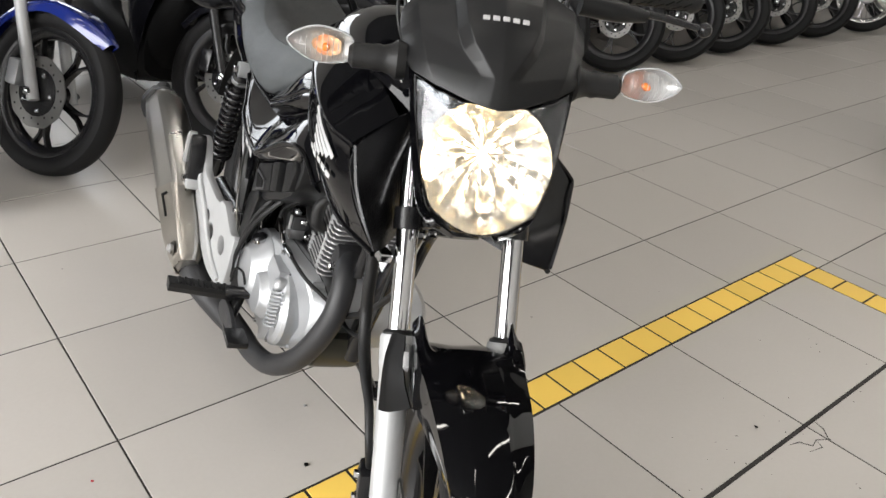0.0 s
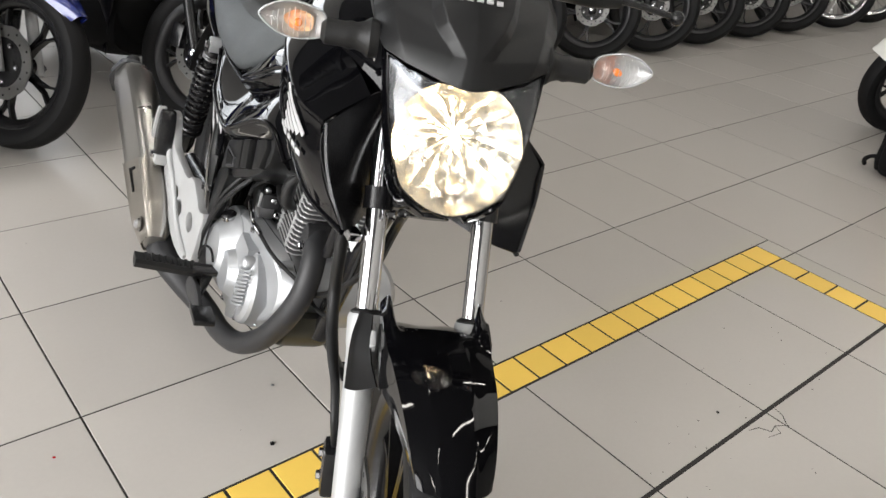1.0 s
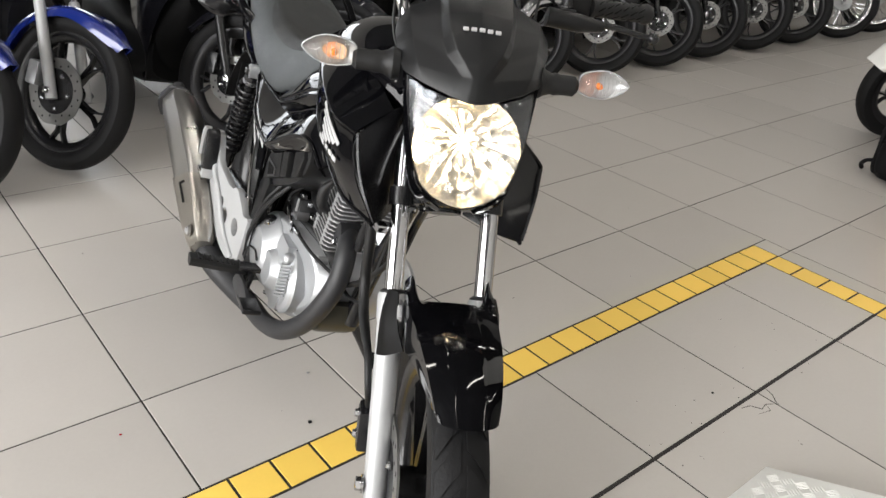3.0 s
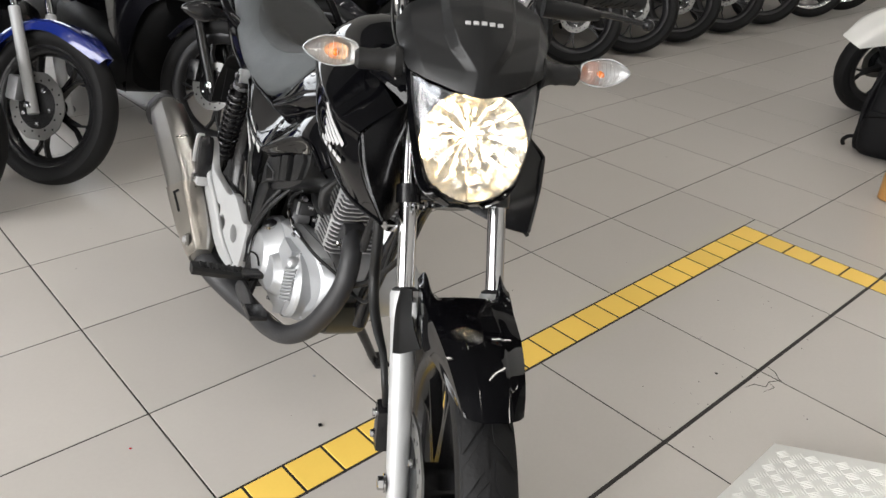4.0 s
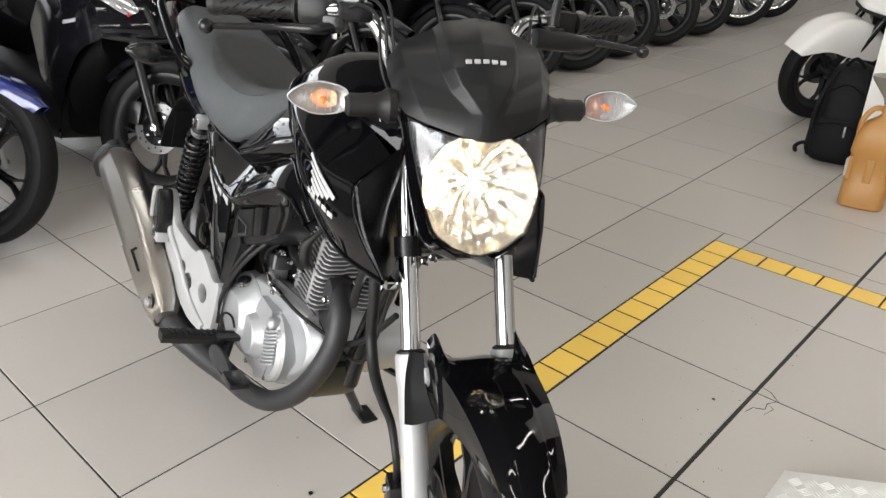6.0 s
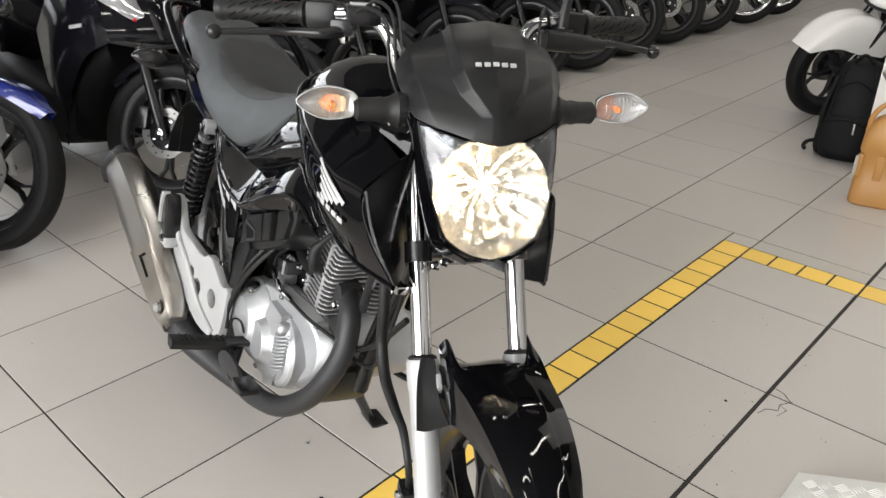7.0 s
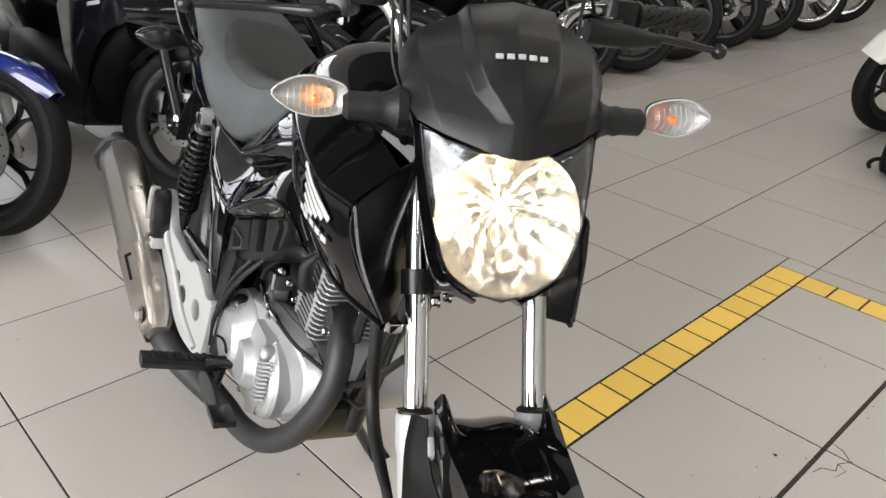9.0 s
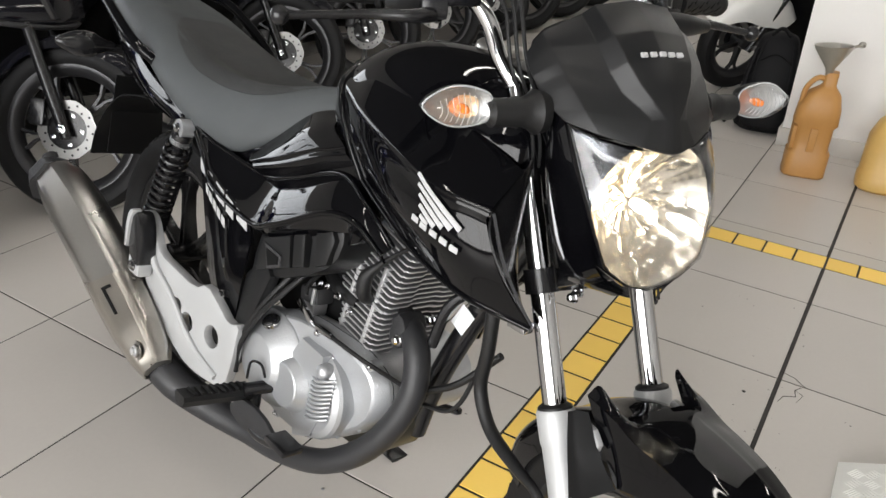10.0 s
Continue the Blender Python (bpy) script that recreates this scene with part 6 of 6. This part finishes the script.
    part("seat", fine_loft([ring_yz(x, 0, zb, zt, hw, 18, 3) for x, zb, zt, hw in ((-0.74, 0.70, 0.78, 0.07), (-0.95, 0.72, 0.80, 0.13), (-1.25, 0.76, 0.84, 0.12), (-1.50, 0.80, 0.86, 0.08))], 14), M_SEAT, th, "dark vinyl seat")
    part("handlebar", tube([(-0.44, -0.34, 1.05), (-0.36, -0.18, 1.06), (-0.31, 0, 1.0), (-0.36, 0.18, 1.06), (-0.44, 0.34, 1.05)], [0.017, 0.012, 0.014, 0.012, 0.017], 30, 10), M_SHINY, th, "", ST)
    part("side_stand", tube([(-0.75, 0.10, 0.26), (-0.72, 0.24, 0.048)], 0.011, 6, 8), M_SHINY, th)
    return th


M_LAMPCLEAR = mat("silvered_lamp_glass", (0.55, 0.56, 0.58), 0.12, 0.7, var=0.35, scale=28, fine=120)
M_RIMGREY = mat("satin_dark_rim", (0.03, 0.03, 0.032), 0.32, 0.5, var=0.1)
HEADING, STAND = -85, 10


def parked_pose(x, y, heading, R=0.285):
    """Hub above (x, y), leaning left on the side stand."""
    return Matrix.Translation((x, y, R * math.cos(radians(STAND)))) @ Matrix.Rotation(radians(heading), 4, "Z") @ Matrix.Rotation(radians(-STAND), 4, "X") @ Matrix.Translation((0, 0, -R))


black_scooter = parked("black scooter with drilled front disc parked in the row", M_DKGREY)
black_scooter.matrix_world = parked_pose(0.515, 1.89, HEADING)
ROW = ((1.12, 2.06, 0), (1.72, 2.05, 2), (2.36, 2.05, -2), (3.02, 2.05, 1), (3.60, 2.03, -1), (4.17, 2.05, 2), (4.80, 2.05, 0), (5.40, 2.04, -2))
for x, y, a in ROW:
    copy_thing(black_scooter, parked_pose(x, y, HEADING + a))
blue = parked("metallic blue motorcycle with silver fork parked in the row", M_BLUE, 0.292, "bike", False, "parked motorcycles", M_SILVER, "motorcycle", "motorcycle")
blue.matrix_world = parked_pose(-0.135, 1.985, HEADING - 2, 0.292)
copy_thing(blue, parked_pose(-0.545, 1.89, HEADING + 1, 0.292))
spoked = parked("dark motorcycle with a wire-spoked silver front wheel", M_DKGREY, 0.292, "bike", True, "parked motorcycles", M_SILVER, "motorcycle", "motorcycle")
spoked.matrix_world = parked_pose(6.08, 1.98, HEADING, 0.292)
copy_thing(spoked, parked_pose(6.72, 1.98, HEADING + 1, 0.292))

white = parked("white scooter with black wheels behind the pillar", M_WHITE, 0.275, "scooter", False, "", None, "scooter", "scooter", 0, 0.120, 0.108, 27)
white.matrix_world = parked_pose(3.625, 0.405, 144, 0.275)


# ---- small things by the pillar ----
def jerry_can():
    th = thing("jerry_can", pose(2.48, -0.178, 0, 0, 0, 12), "amber translucent plastic jerry can with a metal funnel in its neck", "jerry can")
    secs = []
    for z, a, b, y in ((0.0, 0.060, 0.078, 0), (0.008, 0.068, 0.086, 0), (0.105, 0.068, 0.086, 0), (0.118, 0.060, 0.074, 0), (0.215, 0.060, 0.074, 0), (0.230, 0.068, 0.086, 0), (0.295, 0.066, 0.082, 0), (0.350, 0.054, 0.062, -0.006), (0.376, 0.036, 0.034, -0.012), (0.388, 0.028, 0.026, -0.014), (0.44, 0.027, 0.025, -0.014)):
        secs.append([(a * u, y + b * v, z) for u, v in ((math.copysign(abs(math.cos(t)) ** 0.5, math.cos(t)), math.copysign(abs(math.sin(t)) ** 0.5, math.sin(t))) for t in (2 * math.pi * (k + 0.5) / 24 for k in range(24)))])
    part("body", loft(secs), M_CAN, th, "amber plastic body with a waist groove")
    part("grip_rib", box((0.016, 0.030, 0.100), (-0.060, 0.0, 0.166), 0.005), M_CAN, th)
    part("grip_rib", box((0.100, 0.016, 0.100), (0.0, 0.073, 0.166), 0.005), M_CAN, th)
    part("handle", tube([(-0.005, -0.010, 0.405), (-0.01, 0.035, 0.412), (-0.01, 0.068, 0.365), (-0.01, 0.072, 0.30)], 0.011, 20, 10), M_CAN, th, "moulded handle")
    return th


jerry_can()
fu = thing("funnel", pose(2.468, -0.182, 0.425, -4, 3, 12), "dull metal funnel with a ring handle stuck in the jerry can", "funnel")
part("cone", lathe([(0.012, 0.0), (0.018, 0.03), (0.068, 0.105), (0.072, 0.118), (0.074, 0.120), (0.069, 0.118), (0.064, 0.104), (0.015, 0.032), (0.009, 0.0)], 32, closed=True), M_TIN, fu)
part("ring_handle", lathe([(0.010 + 0.004 * math.cos(a), 0.004 * math.sin(a) * 2) for a in (2 * math.pi * k / 8 for k in range(8))], 20, Matrix.Translation((0.0, -0.098, 0.125)) @ Matrix.Rotation(radians(50), 4, "Y"), closed=True), M_TIN, fu)
part("handle_stem", tube([(0, -0.07, 0.116), (0, -0.09, 0.122)], 0.006, 4, 8), M_TIN, fu)


def jug():
    th = thing("plastic_jug", pose(2.505, -0.500, 0, 0, 0, 8), "pale amber plastic jug with a navy screw cap", "jug")
    secs = []
    for z, a, b in ((0, 0.075, 0.105), (0.012, 0.088, 0.120), (0.06, 0.090, 0.122), (0.066, 0.086, 0.118), (0.22, 0.085, 0.117), (0.28, 0.07, 0.095), (0.33, 0.045, 0.05), (0.345, 0.03, 0.03), (0.37, 0.03, 0.03)):
        secs.append([(a * u, b * v, z) for u, v in ((math.copysign(abs(math.cos(t)) ** 0.65, math.cos(t)), math.copysign(abs(math.sin(t)) ** 0.65, math.sin(t))) for t in (2 * math.pi * (k + 0.5) / 24 for k in range(24)))])
    part("body", loft(secs), M_CAN2, th)
    part("screw_cap", lathe([(0.034, 0), (0.036, 0.004), (0.036, 0.034), (0.032, 0.038), (0, 0.038)], 14, Matrix.Translation((0, 0, 0.36))), M_CAP, th, "navy blue screw cap")
    return th


jug()


def backpack():
    th = thing("backpack", pose(2.99, 0.105, 0, 0, 0, 8), "black nylon backpack slumped against the pillar", "backpack")
    secs = []
    for z, x, a, b in ((0.0, 0, 0.07, 0.10), (0.03, 0, 0.105, 0.115), (0.12, 0.0, 0.115, 0.122), (0.25, 0.02, 0.105, 0.115), (0.36, 0.045, 0.085, 0.10), (0.43, 0.065, 0.055, 0.085), (0.455, 0.075, 0.02, 0.04)):
        ring = []
        for k in range(28):
            t = 2 * math.pi * k / 28
            w = 1 + 0.075 * noise.noise(Vector((math.cos(t) * 2, math.sin(t) * 2, z * 9))) + 0.035 * noise.noise(Vector((math.cos(t) * 6, math.sin(t) * 6, z * 26)))
            ring.append((x + a * w * math.copysign(abs(math.cos(t)) ** 0.7, math.cos(t)), b * w * math.copysign(abs(math.sin(t)) ** 0.7, math.sin(t)), z))
        secs.append(ring)
    part("body", fine_loft(secs, 22), M_NYLON, th)
    pk = part("front_pocket", fine_loft([[(-0.10 + a * math.cos(t) * 0.5, b * math.sin(t), z) for t in (2 * math.pi * k / 20 for k in range(20))] for z, a, b in ((0.03, 0.05, 0.08), (0.06, 0.08, 0.10), (0.17, 0.075, 0.10), (0.22, 0.03, 0.08))], 12), M_NYLON, th)
    part("zip", tube([(-0.138, -0.10, 0.19), (-0.146, 0, 0.215), (-0.138, 0.10, 0.19)], 0.004, 16, 6), M_DARK, th)
    part("zip_puller", box((0.003, 0.008, 0.05), (-0.146, -0.04, 0.18), 0.001), M_TIN, th)
    part("strap", tube([(0.0, 0.09, 0.38), (-0.06, 0.112, 0.24), (-0.06, 0.112, 0.08)], 0.012, 20, 8), M_NYLON, th)
    for y in (-0.085, 0.085):
        part("seam", tube([(-0.085, y, 0.03), (-0.100, y, 0.14), (-0.078, y * 0.95, 0.27), (-0.030, y * 0.85, 0.38), (0.03, y * 0.6, 0.435)], 0.004, 20, 6), M_NYLON, th)
    part("side_strap", box((0.13, 0.006, 0.022), (0.0, 0.121, 0.20), 0.002, Matrix.Rotation(radians(6), 4, "Y")), M_NYLON, th, "webbing compression strap")
    part("buckle", box((0.030, 0.010, 0.030), (-0.030, 0.125, 0.205), 0.003), M_PLASTIC, th, "black plastic buckle")
    part("side_pocket", fine_loft([[(a * math.cos(t), 0.105 + b * math.sin(t), z) for t in (2 * math.pi * k / 16 for k in range(16))] for z, a, b in ((0.015, 0.055, 0.020), (0.05, 0.075, 0.030), (0.12, 0.075, 0.028), (0.15, 0.070, 0.020))], 10), M_NYLON, th)
    part("top_zip", tube([(-0.055, -0.08, 0.33), (-0.058, 0, 0.375), (-0.050, 0.08, 0.33)], 0.0035, 16, 6), M_DARK, th)
    part("strap_end", tube([(-0.06, 0.110, 0.08), (-0.05, 0.150, 0.065), (-0.03, 0.172, 0.035), (-0.01, 0.168, 0.012)], 0.010, 16, 6), M_NYLON, th)
    part("carry_loop", tube([(0.03, -0.04, 0.445), (0.0, 0.0, 0.485), (0.03, 0.04, 0.445)], 0.008, 14, 8), M_NYLON, th)
    return th


backpack()


# ---- white checker plate at the edge of the bay ----
def checker_plate():
    """A loading ramp: low edge on the tiles, rising away from the bay on two stringers."""
    th = thing("loading_ramp", pose(0.648, -0.573, 0.0, 0, 0, 180.9), "white painted checker-plate loading ramp sloping up from the tiles", "ramp")
    slope = Matrix.Translation((0, 0, 0.002)) @ Matrix.Rotation(radians(24), 4, "X")
    part("sheet", box((0.66, 0.62, 0.005), (0.33, 0.31, 0.0025), 0.0015, slope), M_PLATE, th)
    for x in (0.06, 0.58):
        part("stringer", loft([[(x + d, 0.03, 0.001), (x + d, 0.555, 0.001), (x + d, 0.555, 0.244), (x + d, 0.03, 0.0125)] for d in (0.0, 0.006)]), M_PLATE, th)
    bars = bmesh.new()
    for k in range(5):
        bm = lathe([(0.0135, 0), (0.0105, 0.0011), (0, 0.0017)], 8)
        for v in bm.verts:
            v.co.y *= 0.15
        bmesh.ops.translate(bm, verts=bm.verts, vec=(0, (k - 2) * 0.0062, 0))
        join(bars, bm)
    group = mesh_of(bars, "tread_lug", M_PLATE)
    for i in range(18):
        for j in range(17):
            share("tread_lug", group, th, slope @ Matrix.Translation((0.042 + i * 0.0335, 0.040 + j * 0.0335, 0.005)) @ Matrix.Rotation(radians(45 if (i + j) % 2 else -45), 4, "Z"))
    return th


checker_plate()


# ---- crack, joint and litter on the floor ----
def flat_line(pts, w, z=0.0006):
    bm = bmesh.new()
    p = [Vector((x, y, 0)) for x, y in pts]
    rows = []
    for i, q in enumerate(p):
        d = (p[min(i + 1, len(p) - 1)] - p[max(i - 1, 0)]).normalized()
        s = Vector((-d.y, d.x, 0)) * w * (0.4 + 0.6 * (0 < i < len(p) - 1))
        rows.append([q + s, q - s, q - s + Vector((0, 0, z)), q + s + Vector((0, 0, z))])
    return loft(rows)


crack = bmesh.new()
for pts, w in (([(0.935, -0.398), (0.926, -0.430), (0.905, -0.452), (0.902, -0.462)], 0.0011), ([(0.902, -0.458), (0.872, -0.440), (0.845, -0.446), (0.83, -0.420), (0.80, -0.412)], 0.0012), ([(0.872, -0.440), (0.86, -0.462), (0.82, -0.452)], 0.0008)):
    join(crack, flat_line(pts, w))
solid("crack", crack, M_GROUT, "thin dark crack in the floor tile by the joint", "crack", kind="stuff")
for nm, x, y, r, mm, lab in (("debris", -0.063, 0.328, 0.0045, M_ALU, "pale crumb of grit on the tiles"), ("debris", -0.155, 0.160, 0.006, M_DARK, "dark crumb of dirt on the tiles"), ("debris", 0.79, -0.331, 0.005, M_GROUT, "flat dark spot of dirt on the tiles"), ("debris", -0.53, 0.36, 0.0035, M_RED, "tiny red crumb on the tiles"), ("debris", 1.02, 0.62, 0.005, M_DARK, "dark chip at the tile joint")):
    b = bmesh.new()
    bmesh.ops.create_icosphere(b, subdivisions=1, radius=r)
    for v in b.verts:
        v.co *= 1 + 0.5 * noise.noise(v.co * 300)
        v.co.z *= 0.45
    solid(nm, b, mm, lab, "debris", "floor debris", m=pose(x, y, r * 0.4, 0, 0, 37))

specks = bmesh.new()
rng = random.Random(11)
for _ in range(90):
    x, y = rng.uniform(-1.6, 3.4), rng.uniform(-1.2, 1.5)
    if rng.random() < 0.35:
        x, y = rng.gauss(0.85, 0.25), rng.gauss(-0.33, 0.10)
    r = rng.choice((0.0008, 0.0011, 0.0014, 0.0019))
    lathe([(r, 0), (r * 0.7, r * 0.3), (0, r * 0.4)], 6, Matrix.Translation((x, y, 0.0003)) @ Matrix.Rotation(rng.uniform(0, 6), 4, "Z") @ Matrix.Diagonal((1.5, 0.8, 1, 1)), specks)
solid("dirt_specks", specks, M_GROUT, "scattered dark specks of dirt on the tiles", "dirt", kind="stuff")

# ---- tiles last ----
G = 0.0022
YJ0, YJ1 = -0.4002, -0.3938


def tile_mesh(w, d, material, name):
    bm = bmesh.new()
    c = 0.0012
    rows = [[(x * (w / 2 - k), y * (d / 2 - k), z) for x, y in ((-1, -1), (1, -1), (1, 1), (-1, 1))] for k, z in ((0, -0.0045), (0, -c * 0.8), (c, 0))]
    v = grid_faces(bm, rows, close=True)
    bm.faces.new(v[-1])
    return mesh_of(bm, name, material, 20)


meshes = {}


def lay(x0, x1, y0, y1, material, name, z=0.0, g=G):
    w, d = round(x1 - x0 - 2 * g, 4), round(y1 - y0 - 2 * g, 4)
    key = (w, d, name)
    if key not in meshes:
        meshes[key] = tile_mesh(w, d, material, name)
    return share(name, meshes[key], floor, Matrix.Translation(((x0 + x1) / 2, (y0 + y1) / 2, z)))


rows_y = [(k * T, (k + 1) * T) for k in range(0, 8)] + [(YJ1, 0.0)] + [(YJ0 - (k + 1) * T, YJ0 - k * T) for k in range(0, 3)]
far = bmesh.new()


def far_tile(x0, x1, y0, y1):
    rows = [[(x, y, z) for x, y in ((x0 + k, y0 + k), (x1 - k, y0 + k), (x1 - k, y1 - k), (x0 + k, y1 - k))] for k, z in ((G, -0.0045), (G, -0.001), (G + 0.0012, 0))]
    v = grid_faces(far, rows, close=True)
    far.faces.new(v[-1])


AX0, AX1, SY1 = 1.618, 1.716, 0.104
for i in range(-4, 17):
    x0, x1 = i * T, (i + 1) * T
    for y0, y1 in rows_y:
        pieces = [(x0, x1, y0, y1)]
        if y0 == 0.0 and x0 < AX1:
            pieces = [(x0, x1, SY1, y1)]
            if x1 > AX1:
                pieces.append((AX1, x1, 0.0, SY1))
        elif y1 <= 0.0 and x0 < AX0 < x1:
            pieces = [(x0, AX0, y0, y1), (AX1, x1, y0, y1)]
        for q in pieces:
            lay(*q, M_TILE, "tile")
ys = rows_y + [(k * T, (k + 1) * T) for k in range(8, 14)] + [(YJ0 - (k + 1) * T, YJ0 - k * T) for k in range(3, 10)]
for i in range(-12, 21):
    for y0, y1 in ys:
        if not (-4 <= i < 17 and (y0, y1) in rows_y):
            far_tile(i * T, (i + 1) * T, y0, y1)
me = mesh_of(far, "far_tiles", M_TILE, 20)
ft = new("far_tiles", me)
ft.parent = floor
tagged(ft, kind="stuff")
# yellow bay marking of single small tiles
for k in range(-20, 17):
    x0 = 0.007 + 0.1 * k
    lay(x0, min(x0 + 0.1, AX1) if k < 16 else AX1, 0.002, SY1 - 0.001, M_YELLOW, "yellow_tile", 0.0004, 0.0034)
for k in range(0, 18):
    y1 = 0.002 - 0.1 * k
    lay(AX0, AX1, max(y1 - 0.1, rows_y[-1][0]), y1, M_YELLOW, "yellow_tile", 0.0004, 0.0034)
jt = box((16.0, YJ1 - YJ0, 0.006), (1.5, (YJ0 + YJ1) / 2, -0.0035))
jo = new("expansion_joint", mesh_of(jt, "expansion_joint", M_JOINT))
jo.parent = floor
jo["label"] = "dark sealant in a wide floor joint"
